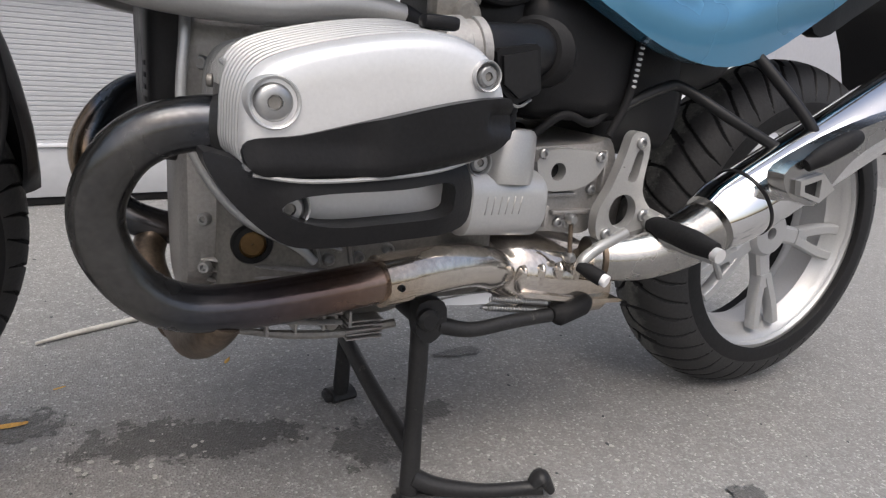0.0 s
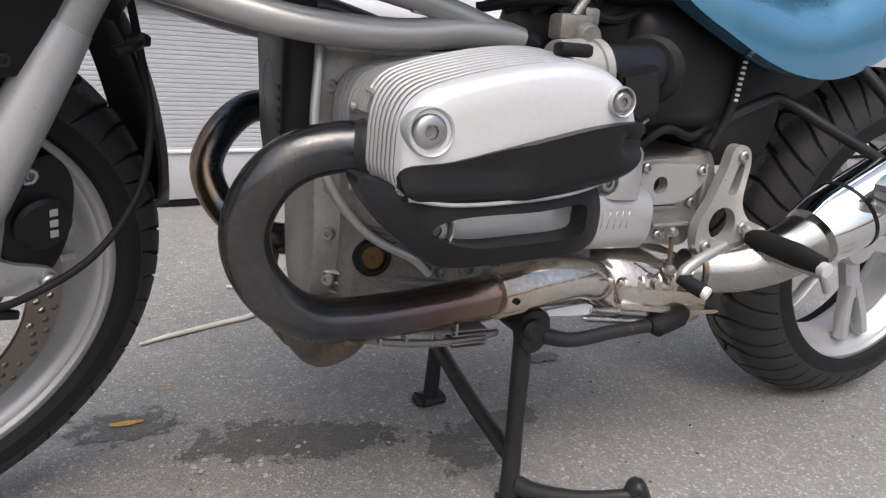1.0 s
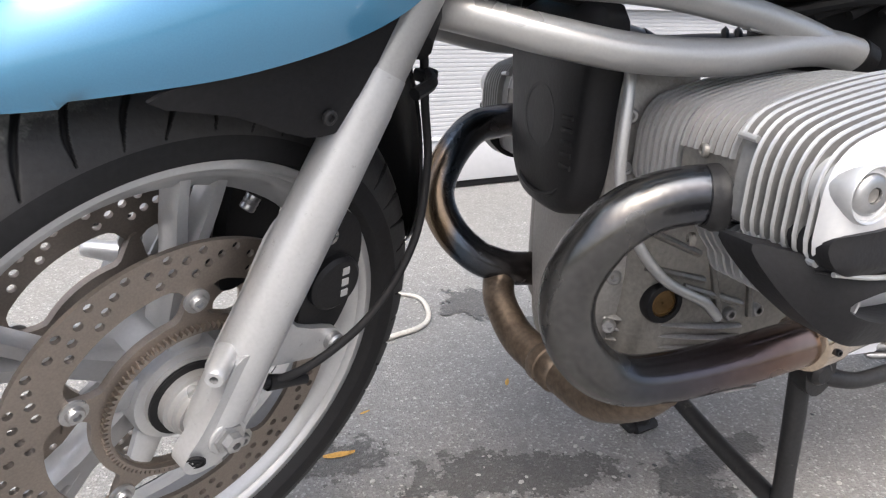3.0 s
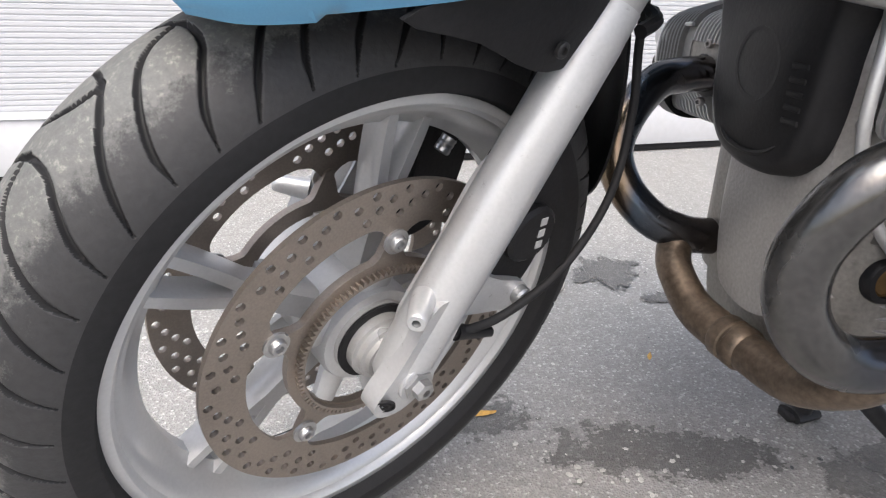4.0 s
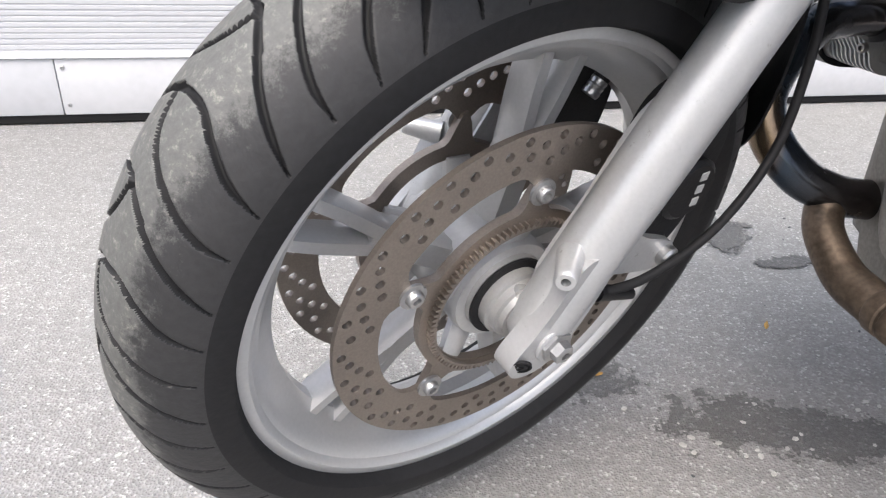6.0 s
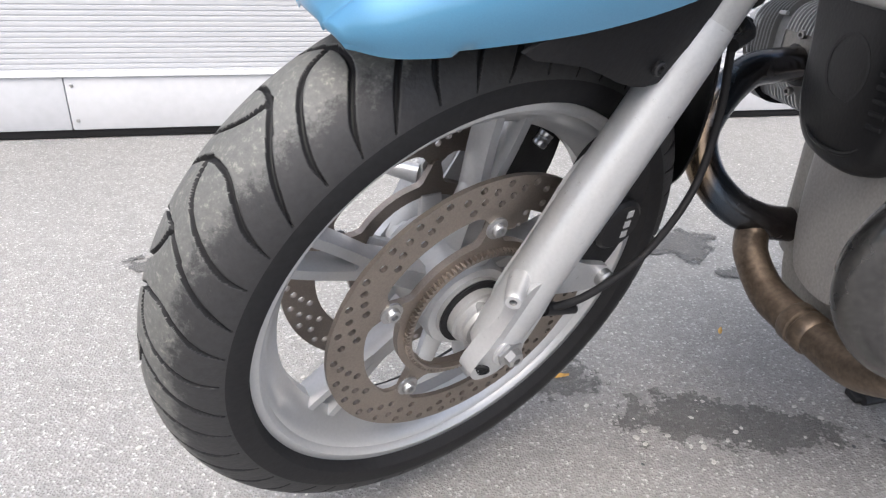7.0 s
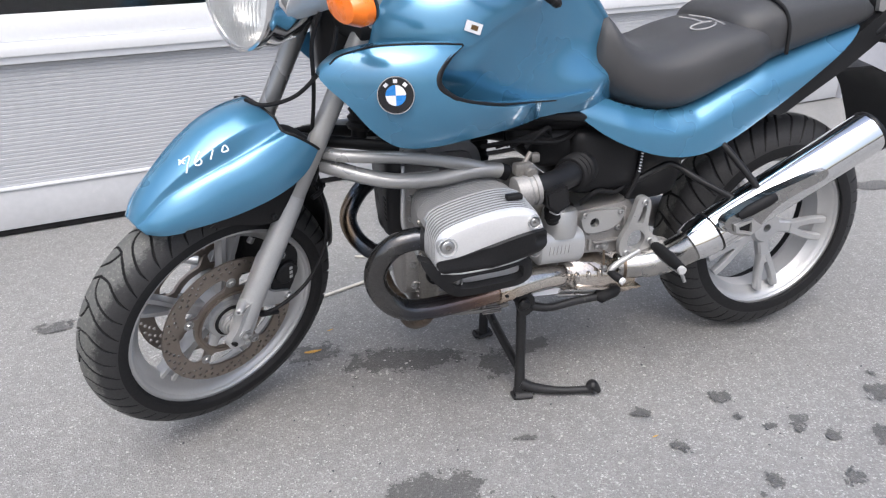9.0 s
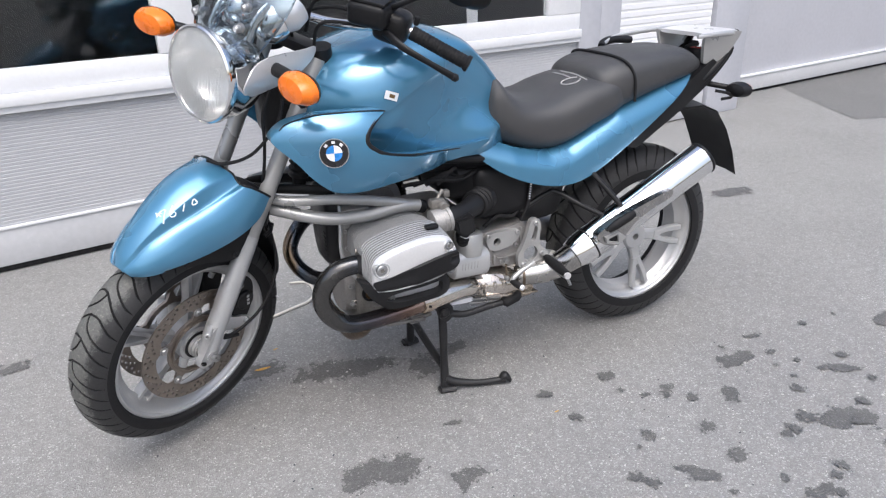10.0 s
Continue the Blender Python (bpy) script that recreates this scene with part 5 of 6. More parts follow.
part("round_mark", moved(lathe([(0.030, 0.0012), (0.034, 0.0012), (0.034, 0.004), (0.030, 0.004)], 32), pose(0.3965, -0.02, 0.555, 0, 0, -90)), M["black"], fc)
for i in range(5):
    part("slot", box(0.3985, -0.082, 0.56 - i * 0.012, 0.004, 0.022, 0.005, 0.001), M["blackgrip"], fc)
part("oil_pipe", tube([(0.435, -0.115, 0.64), (0.431, -0.13, 0.595), (0.426, -0.138, 0.513), (0.447, -0.14, 0.455), (0.487, -0.142, 0.406), (0.542, -0.142, 0.374), (0.566, -0.138, 0.352)], 0.0055, sides=12), M["fork"], casing)
sump = fixed("oil_sump", skin([[(x, y * k, z) for y, z in rounded([(-0.10, 0.36), (-0.105, 0.30), (-0.08, 0.255), (0.0, 0.25), (0.08, 0.255), (0.105, 0.30), (0.10, 0.36)], 4)] for x, k in ((0.46, 0.85), (0.47, 1.0), (0.68, 1.0), (0.70, 0.9))]), M["greasy"], "cast oil sump with cooling ribs")
for i in range(6):
    z = 0.352 - i * 0.013
    part("sump_rib", tube([(0.448 + i * 0.004, -0.098, z), (0.50, -0.124, z - 0.004), (0.56, -0.132, z - 0.012), (0.605, -0.128, z - 0.018)], 0.0028, n=14, sides=8, flat=2.2), M["cast"], sump)
for q, w in (((0.470, 0.455), (0.535, 0.425)), ((0.475, 0.415), (0.545, 0.395)), ((0.545, 0.445), (0.575, 0.345)), ((0.522, 0.39), (0.60, 0.362)), ((0.60, 0.44), (0.615, 0.345))):
    part("casting_web", tube([(q[0], -0.128, q[1]), (w[0], -0.130, w[1])], 0.0042, n=6, sides=8, flat=1.6), M["greasy"], ENGINE)
for x, z in ((0.548, 0.372), (0.585, 0.352), (0.622, 0.352), (0.66, 0.36), (0.535, 0.455), (0.64, 0.41)):
    part("crankcase_bolt", bolt((x, -0.128, z), (0, -1, 0), 0.0075, 0.010), M["steel"], ENGINE)
for i in range(4):
    part("underside_rib", box(0.52 + i * 0.035, -0.095, 0.262, 0.004, 0.03, 0.022, 0.001, 1), M["cast"], sump)
part("sump_bolt", bolt((0.555, -0.108, 0.285), (0, -1, 0), 0.007, 0.008), M["steel"], sump)
part("sump_bolt", bolt((0.625, -0.108, 0.290), (0, -1, 0), 0.007, 0.008), M["steel"], sump)
part("drain_plug", disk_stack((0.60, -0.085, 0.262), (0.60, -0.112, 0.258), [(0, 0.013), (0.6, 0.013), (0.62, 0.009), (1, 0.008)], 6), M["greasy"], sump)
for i in range(5):
    part("sump_fin", box(0.645, -0.085, 0.258 - i * 0.006, 0.05, 0.05, 0.0025, 0.001, 1), M["cast"], sump)
part("skid_edge", tube([(0.49, -0.09, 0.255), (0.55, -0.10, 0.247), (0.62, -0.10, 0.241), (0.69, -0.10, 0.247)], [0.004, 0.006, 0.006, 0.006], sides=8), M["greasy"], sump)
sight = fixed("oil_sight_glass", moved(lathe([(0.001, 0.004), (0.0125, 0.004), (0.013, 0.002), (0.015, 0.003), (0.016, 0.006), (0.016, 0.012), (0.001, 0.012)], 28), pose(0.497, -0.137, 0.375)), M["brass"], "round brass oil sight glass")
# black ring paints the dark of the recess round the glass
part("sight_recess_dark", moved(lathe([(0.0155, 0.0), (0.021, 0.0), (0.023, 0.004), (0.023, 0.012), (0.0155, 0.012)], 28), pose(0.497, -0.137, 0.375)), M["black"], sight)

# gearbox and starter side
gear = fixed("gearbox", plate(rounded([(0.785, 0.502), (0.83, 0.504), (0.845, 0.488), (0.90, 0.490), (0.96, 0.494), (0.985, 0.50), (1.0, 0.46), (0.975, 0.42), (0.965, 0.37), (0.90, 0.372), (0.80, 0.382), (0.775, 0.42)], 4), -0.132, 0.12), M["cast"], "cast aluminium gearbox housing")
part("side_plate", plate(rounded([(0.86, 0.484), (0.955, 0.484), (0.965, 0.465), (0.94, 0.44), (0.90, 0.432), (0.865, 0.438)], 3), -0.150, -0.131, [ring_pts(0.889, 0.458, 0.012, 16)]), M["silver"], gear)
# black disc paints the dark of the hole in the side plate
part("hole_dark_disc", disk_stack((0.889, -0.130, 0.458), (0.889, -0.133, 0.458), [(0, 0.012), (1, 0.012)], 20), M["black"], gear)
part("upper_tower", moved(skin([oval(0, 0, h, w, 3, 24) for h, w in ((0.034, 0.024), (0.032, 0.023))]), pose(0.81, -0.15, 0.487, 0, 0, 90)), M["cast"], gear)
part("neck", disk_stack((0.787, -0.165, 0.45), (0.79, -0.160, 0.515), [(0, 0.042), (0.88, 0.041), (0.97, 0.037), (1, 0.030)], 28), M["silver"], gear)
st = fixed("starter_cover", moved(skin([oval(x, 0, h, w, 3.0, 36) for x, h, w in ((-0.07, 0.036, 0.04), (-0.065, 0.042, 0.046), (0.035, 0.042, 0.046), (0.044, 0.036, 0.04), (0.046, 0.02, 0.025))]), pose(0.796, -0.158, 0.425, 0, 2, 0)), M["rim"], "smooth silver starter motor cover")
for i in range(6):
    part("vent_slot", moved(box(0, 0, 0, 0.0025, 0.003, 0.022, 0.001, 1), pose(0.750 + i * 0.0095, -0.2032, 0.428, 0, 8, 0)), M["silver"], st)
for q in ((0.86, -0.15, 0.482), (0.955, -0.15, 0.478), (0.96, -0.133, 0.43), (0.87, -0.133, 0.39), (0.91, -0.133, 0.385)):
    part("housing_bolt", bolt(q, (0, -1, 0), 0.007, 0.006), M["steel"], gear)
for x, z, w, h in ((0.905, 0.425, 0.05, 0.006), (0.93, 0.40, 0.07, 0.006), (0.975, 0.455, 0.006, 0.06), (0.85, 0.405, 0.006, 0.05), (0.885, 0.395, 0.006, 0.03)):
    part("stiffening_rib", box(x, -0.136, z, w, 0.012, h, 0.002), M["cast"], gear)
part("vent_hose", tube([(0.86, -0.12, 0.50), (0.90, -0.13, 0.53), (0.95, -0.125, 0.52), (0.985, -0.12, 0.54)], 0.006, sides=10), M["blackgrip"], gear)
part("drain_bolt", disk_stack((0.93, -0.130, 0.385), (0.93, -0.140, 0.385), [(0, 0.011), (0.5, 0.011), (0.55, 0.008), (1, 0.0075)], 6), M["steel"], gear)
fixed("swingarm", join(tube([(0.98, 0.09, 0.42), (1.1, 0.10, 0.38), (1.3, 0.10, 0.335), (1.45, 0.085, 0.32)], [0.05, 0.045, 0.045, 0.06], sides=20), rod((1.45, 0.06, 0.318), (1.5, 0.12, 0.318), 0.085, 28)), M["cast"], "grey shaft-drive swingarm")
# two black fillers added to darken the gaps ahead of the rear wheel
fixed("gearbox_gap_filler", loft([(0.98, 0.70, 0.50, 0.085), (1.0, 0.71, 0.47, 0.10), (1.12, 0.71, 0.47, 0.10), (1.155, 0.70, 0.50, 0.085)], 14, 5, 28), M["black"], "black filler behind the gearbox")
fixed("wheel_gap_filler", loft([(1.10, 0.71, 0.56, 0.09), (1.13, 0.72, 0.55, 0.10), (1.22, 0.73, 0.58, 0.10), (1.25, 0.73, 0.61, 0.09)], 14, 5, 28), M["black"], "black filler in the gap ahead of the rear wheel")
fixed("air_box", join(box(0.93, 0, 0.605, 0.20, 0.27, 0.17, 0.035, 3), box(0.84, 0, 0.64, 0.18, 0.22, 0.10, 0.03, 3)), M["black"], "black air filter box")
fixed("inner_wiring", join(*[tube([(0.62 + 0.03 * k, -0.10 - 0.012 * k, 0.66), (0.70 + 0.02 * k, -0.14, 0.675 + 0.008 * k), (0.80, -0.12 + 0.01 * k, 0.66), (0.9, -0.1, 0.70)], 0.006, sides=8) for k in range(4)]), M["blackgrip"], "black cables under the tank")
fixed("throttle_linkage", join(box(0.668, -0.225, 0.642, 0.04, 0.026, 0.026, 0.005), rod((0.655, -0.225, 0.63), (0.69, -0.215, 0.672), 0.005), disk_stack((0.682, -0.245, 0.632), (0.682, -0.215, 0.632), [(0, 0.012), (0.3, 0.018), (0.7, 0.018), (1, 0.012)], 18), box(0.705, -0.2, 0.655, 0.02, 0.02, 0.02, 0.004)), M["greasy"], "dull throttle linkage")
wrap = fixed("cable_wrap", tube([(1.006, -0.138, 0.66), (1.004, -0.140, 0.60), (0.995, -0.140, 0.55), (0.975, -0.138, 0.505)], 0.006, n=20, sides=10), M["blackgrip"], "black cable with a white spiral wrap")
part("spiral_wrap", join(*[disk_stack((1.0055 - 0.0007 * k, -0.1445, 0.632 - 0.0072 * k), (1.005 - 0.0007 * k, -0.1445, 0.6285 - 0.0072 * k), [(0, 0.0025), (0.5, 0.0038), (1, 0.0025)], 8) for k in range(9)]), M["frame_white"], wrap, "white spiral wrap")

# exhaust
left_exh = [(0.4732, -0.243, 0.5182), (0.4323, -0.228, 0.5177), (0.3921, -0.22, 0.507), (0.3623, -0.213, 0.4818), (0.3447, -0.203, 0.4383), (0.351, -0.197, 0.3929), (0.3784, -0.195, 0.353), (0.4164, -0.194, 0.3318), (0.4679, -0.196, 0.3284), (0.5478, -0.198, 0.3348), (0.64, -0.198, 0.346)]
ex = fixed("exhaust_header", tube(left_exh, 0.0245, n=70, sides=28), M["header"], "heat-tinted exhaust header pipe")
# flange coloured black to carry the shade of the port opening
part("port_flange", disk_stack((0.456, -0.238, 0.5180), (0.442, -0.2325, 0.5178), [(0, 0.029), (0.5, 0.029), (0.7, 0.027), (1, 0.0255)], 24), M["stand"], ex)
for x, y, z in ((0.440, -0.232, 0.555), (0.440, -0.232, 0.481)):
    part("flange_nut", bolt((x, y, z), (-0.95, 0.3, 0), 0.006, 0.005), M["greasy"], ex)
rx = fixed("exhaust_header", tube([(0.530, 0.235, 0.512), (0.49, 0.216, 0.5145), (0.445, 0.195, 0.515), (0.40, 0.175, 0.509), (0.360, 0.155, 0.475), (0.341, 0.142, 0.432), (0.352, 0.125, 0.390), (0.380, 0.107, 0.358), (0.411, 0.098, 0.343), (0.45, 0.095, 0.335), (0.56, 0.095, 0.33), (0.70, 0.1, 0.33), (0.80, 0.1, 0.32)], 0.0225, n=70, sides=26), M["header_far"], "straw and blue tinted exhaust header pipe")
# black flange again stands for the shaded port
part("port_flange", disk_stack((0.503, 0.222, 0.5138), (0.489, 0.2155, 0.5145), [(0, 0.030), (0.5, 0.030), (0.7, 0.027), (1, 0.0235)], 24), M["stand"], rx)
for x, y, z in ((0.489, 0.216, 0.552), (0.489, 0.216, 0.478)):
    part("flange_nut", bolt((x, y, z), (-0.9, -0.4, 0), 0.006, 0.008), M["cast"], rx)
cr = fixed("crossover_pipe", tube([(0.418, 0.098, 0.340), (0.411, 0.090, 0.320), (0.406, 0.070, 0.301), (0.412, 0.030, 0.273), (0.421, -0.01, 0.264), (0.428, -0.045, 0.261), (0.436, -0.12, 0.264), (0.447, -0.175, 0.295), (0.456, -0.198, 0.322)], [0.021, 0.021, 0.021, 0.023, 0.023, 0.022, 0.022, 0.022], n=60, sides=22), M["crossover"], "burnt brown crossover pipe under the engine")
part("pipe_clamp", disk_stack((0.4225, -0.018, 0.2630), (0.4295, -0.058, 0.2605), [(0, 0.0225), (0.1, 0.0255), (0.42, 0.0255), (0.46, 0.0235), (0.54, 0.0235), (0.58, 0.0255), (0.9, 0.0255), (1, 0.0225)], 24), M["crossover"], cr)
col = fixed("collector_pipe", tube([(0.622, -0.200, 0.345), (0.70, -0.183, 0.348), (0.76, -0.165, 0.343), (0.80, -0.148, 0.330), (0.83, -0.12, 0.315)], [0.0285, 0.0285, 0.0275, 0.027, 0.026], n=30, sides=28), M["collector"], "polished collector pipe")
part("clamp_band", disk_stack((0.619, -0.2005, 0.3445), (0.655, -0.1945, 0.3465), [(0, 0.027), (0.02, 0.030), (0.98, 0.030), (1, 0.028)], 28), M["collector"], col)
part("clamp_screw", bolt((0.637, -0.2275, 0.345), (0, -1, 0), 0.004, 0.004), M["black"], col)
cat = fixed("catalyst_box", skin([[(x, y * k - 0.01, 0.305 + (z - 0.305) * k - dz) for y, z in rounded([(-0.14, 0.285), (-0.138, 0.335), (-0.09, 0.362), (0.09, 0.362), (0.138, 0.335), (0.14, 0.285), (0.09, 0.255), (-0.09, 0.255)], 4)] for x, k, dz in ((0.79, 0.5, -0.01), (0.82, 0.85, -0.005), (0.86, 1.0, 0.0), (0.93, 1.02, 0.012), (0.99, 1.0, 0.02), (1.02, 0.9, 0.03))]), M["collector"], "polished catalyst box with pressed ribs")
for i in range(4):
    part("pressed_rib", moved(skin([oval(0, 0, h, w, 2, 16) for h, w in ((0.022, 0.009),)] + [oval(0.006, 0, 0.020, 0.0065, 2, 16), oval(0.010, 0, 0.015, 0.003, 2, 16)]), pose(0.850 + i * 0.030, -0.1475, 0.312, 0, 14, -90)), M["collector"], cat)
part("edge_seam", plate(rounded([(0.86, 0.288), (0.95, 0.272), (1.02, 0.266), (1.02, 0.272), (0.95, 0.278), (0.86, 0.294)], 2), -0.16, -0.13), M["collector"], cat)
mp = fixed("link_pipe", tube([(0.955, -0.150, 0.336), (1.00, -0.163, 0.337), (1.05, -0.182, 0.348), (1.09, -0.200, 0.371), (1.125, -0.215, 0.398), (1.15, -0.222, 0.418)], [0.030, 0.034, 0.037, 0.039, 0.042, 0.045], n=30, sides=30), M["brushed"], "broad brushed steel link pipe")
part("pipe_seam", disk_stack((0.968, -0.1535, 0.3362), (0.976, -0.156, 0.3364), [(0, 0.031), (0.1, 0.0345), (0.9, 0.0350), (1, 0.032)], 28), M["crossover"], mp)
MA, MB = Vector((1.105, -0.222, 0.398)), Vector((1.553, -0.245, 0.640))
muf = fixed("silencer", disk_stack(MA, MB, [(0, 0.043), (0.04, 0.049), (0.1, 0.0515), (0.5, 0.052), (0.975, 0.052), (1.0, 0.050), (1.0, 0.043), (0.97, 0.042), (0.97, 0.02), (0.7, 0.02)], 44), M["chrome"], "chrome silencer")
part("end_ring", disk_stack(MA + (MB - MA) * 0.985, MA + (MB - MA) * 1.004, [(0, 0.0525), (0.5, 0.0535), (1, 0.051), (1, 0.045), (0.2, 0.045)], 44), M["black"], muf)
part("clamp_strap", disk_stack(MA + (MB - MA) * 0.115, MA + (MB - MA) * 0.126, [(0, 0.0515), (0.1, 0.053), (0.9, 0.053), (1, 0.051)], 40), M["black"], muf)

# ---- tank, side panels, seat, tail ----
def tank_ring(x, top, ys, zs, yk, yl, zb, yb):
    """A ring of the tank: rounded top down to a creased shoulder, a hollow for the knee below it, and the tucked-in base."""
    half = [(ys * math.sin(a) ** 0.78, zs + (top - zs) * math.cos(a) ** 0.82) for a in (math.pi / 2 * i / 12 for i in range(13))]
    half += [(ys - 0.002, zs - 0.006)]
    low = smooth_path([(ys - 0.004, zs - 0.010), (0.55 * ys + 0.45 * yk, zs - 0.045), (0.25 * ys + 0.75 * min(yk, yl), 0.5 * (zs + zb)), (yl, zb + 0.06), (yb, zb)], 13)
    half += [(q[0], q[1]) for q in low]
    return [(x, -y, z) for y, z in half[:0:-1]] + [(x, y, z) for y, z in half]


TANK = [(0.345, 0.985, 0.085, 0.900, 0.080, 0.075, 0.82, 0.06), (0.39, 1.015, 0.145, 0.900, 0.135, 0.130, 0.80, 0.11), (0.46, 1.045, 0.196, 0.896, 0.185, 0.180, 0.775, 0.15), (0.545, 1.070, 0.222, 0.896, 0.208, 0.198, 0.755, 0.17),
        (0.62, 1.082, 0.216, 0.937, 0.190, 0.184, 0.745, 0.17), (0.69, 1.080, 0.204, 0.970, 0.176, 0.176, 0.740, 0.165), (0.75, 1.066, 0.184, 0.998, 0.163, 0.174, 0.737, 0.165), (0.80, 1.043, 0.160, 1.010, 0.150, 0.176, 0.736, 0.165),
        (0.84, 1.010, 0.142, 0.985, 0.139, 0.174, 0.738, 0.16), (0.88, 0.972, 0.125, 0.945, 0.126, 0.160, 0.742, 0.145), (0.92, 0.925, 0.105, 0.900, 0.107, 0.130, 0.745, 0.12), (0.94, 0.89, 0.09, 0.87, 0.09, 0.11, 0.75, 0.1)]
tank = fixed("fuel_tank", skin([tank_ring(*q) for q in smooth_path(TANK, 56)]), M["blue"], "light blue metallic fuel tank")
part("tank_cap", disk_stack((0.60, 0, 1.066), (0.603, 0, 1.082), [(0, 0.042), (0.7, 0.042), (1, 0.036)], 28), M["black"], tank)
WING = [(0.266, 0.868), (0.300, 0.897), (0.36, 0.911), (0.42, 0.913), (0.48, 0.911), (0.525, 0.907), (0.498, 0.890), (0.474, 0.868), (0.468, 0.845), (0.484, 0.826), (0.52, 0.808), (0.60, 0.788), (0.68, 0.776), (0.77, 0.774), (0.845, 0.782),
        (0.805, 0.752), (0.745, 0.735), (0.665, 0.734), (0.585, 0.732), (0.532, 0.729), (0.475, 0.723), (0.423, 0.723), (0.385, 0.734), (0.345, 0.768), (0.310, 0.812), (0.276, 0.846)]


def wing_y(x, z):
    u = min(1, max(0, (x - 0.22) / 0.50))
    w = 0.195 + 0.105 * math.sin(math.pi * min(1, u * 1.0)) ** 0.75
    return -(w - 2.6 * (z - 0.825) ** 2 - 0.012 * max(0, (z - 0.865) / 0.045) ** 2)


TOP_EDGE = ((0.80, 0.76), (0.84, 0.775), (0.90, 0.752), (0.97, 0.728), (1.05, 0.713), (1.12, 0.722), (1.20, 0.755), (1.30, 0.795), (1.40, 0.822), (1.50, 0.848), (1.605, 0.870))


def cover_y(x, z):
    """Side cover: a flank that leans in along its top edge."""
    top = float(np.interp(x, [q[0] for q in TOP_EDGE], [q[1] for q in TOP_EDGE]))
    return -(0.186 - 0.16 * max(0, x - 1.15) ** 1.4 - 13 * max(0, z - top + 0.058) ** 2 - 0.28 * max(0, 0.93 - x) - 1.2 * max(0, top - 0.07 - z) ** 2)


for s in (-1, 1):
    bm = shell(rounded(WING, 4), wing_y, 0.05, 0.007)
    wing = fixed("tank_side_panel", bm if s < 0 else mirrored(bm), M["blue"], "light blue tank side panel with a scoop")
    edge = [(0.528, 0.906), (0.498, 0.889), (0.476, 0.867), (0.471, 0.845), (0.486, 0.827), (0.52, 0.809), (0.60, 0.791), (0.675, 0.780), (0.74, 0.778)]
    # black tube along the rim stands in for the scoop's shaded recess
    part("scoop_shade", tube([(x, s * (-wing_y(min(x, 0.67), z) - 0.006 - 0.05 * max(0, x - 0.67)), z) for x, z in edge], [0.003, 0.0055, 0.0075, 0.0075, 0.006, 0.0035, 0.002, 0.0015], n=60, sides=10), M["black"], wing)
    part("panel_gap", tube([(x, s * (-wing_y(x, z) + 0.0005), z + 0.001) for x, z in ((0.285, 0.884), (0.305, 0.898), (0.36, 0.911), (0.42, 0.9135), (0.48, 0.9115), (0.527, 0.907))], 0.0016, n=40, sides=8), M["black"], wing)
    e = 0.004
    nx, nz = (wing_y(0.392 + e, 0.832) - wing_y(0.392 - e, 0.832)) / (2 * e), (wing_y(0.392, 0.832 + e) - wing_y(0.392, 0.832 - e)) / (2 * e)
    nrm = Vector((nx, -1, nz)).normalized()
    c = Vector((0.392, wing_y(0.392, 0.832), 0.832)) + nrm * 0.0035
    c.y, nrm.y = -s * c.y, -s * nrm.y
    rm = Matrix.Translation(c) @ Vector((0, s, 0)).rotation_difference(nrm).to_matrix().to_4x4()
    badge = part("badge", moved(disk_stack((0, -s * 0.004, 0), (0, s * 0.003, 0), [(0, 0.033), (0.7, 0.033), (1, 0.031)], 40), rm), M["badgeblack"], wing, "round black badge with blue and white quarters")
    for k in range(4):
        q = [(0, 0)] + [(0.0185 * math.cos(t), 0.0185 * math.sin(t)) for t in (math.pi / 2 * (k + j / 8) for j in range(9))]
        part("badge_quarter", moved(plate(q, s * 0.003, s * 0.0042), rm), M["white"] if k % 2 == 0 else M["badgeblue"], badge)
    for k in (-1, 0, 1):
        a = math.pi / 2 + k * 0.75
        part("badge_mark", moved(moved(box(0, 0, 0, 0.0075, 0.001, 0.0065, 0.0003, 1), Matrix.Translation((0.0252 * math.cos(a), s * 0.0034, 0.0252 * math.sin(a))) @ Matrix.Rotation(math.pi / 2 - a, 4, "Y")), rm), M["white"], badge)
    part("badge_rim", moved(lathe([(0.0322, s * 0.002), (0.0338, s * 0.002), (0.0338, s * 0.0042), (0.0322, s * 0.0042)], 44), rm), M["chrome"], badge)
    # side cover that sweeps from the tank back to the tail
    tailp = rounded([(0.795, 0.760), (0.84, 0.775), (0.90, 0.752), (0.97, 0.728), (1.05, 0.713), (1.12, 0.722), (1.20, 0.755), (1.30, 0.795), (1.40, 0.822), (1.50, 0.848), (1.605, 0.870),
                     (1.590, 0.850), (1.50, 0.795), (1.40, 0.735), (1.30, 0.678), (1.22, 0.636), (1.15, 0.612), (1.08, 0.609), (1.0, 0.626), (0.91, 0.664), (0.84, 0.712)], 3)
    bm = shell(tailp, cover_y, 0.03, 0.008)
    tp = fixed("side_cover", bm if s < 0 else mirrored(bm), M["blue"], "light blue side cover under the seat")
    # black lower tail cover and braces
    bm = shell(rounded([(1.35, 0.70), (1.45, 0.752), (1.55, 0.818), (1.66, 0.885), (1.765, 0.940), (1.785, 0.915), (1.70, 0.838), (1.58, 0.765), (1.46, 0.705), (1.38, 0.668)], 3), lambda x, z: -(0.135 - 0.12 * max(0, x - 1.4)), 0.025)
    fixed("tail_cover", bm if s < 0 else mirrored(bm), M["black"], "black plastic tail cover")
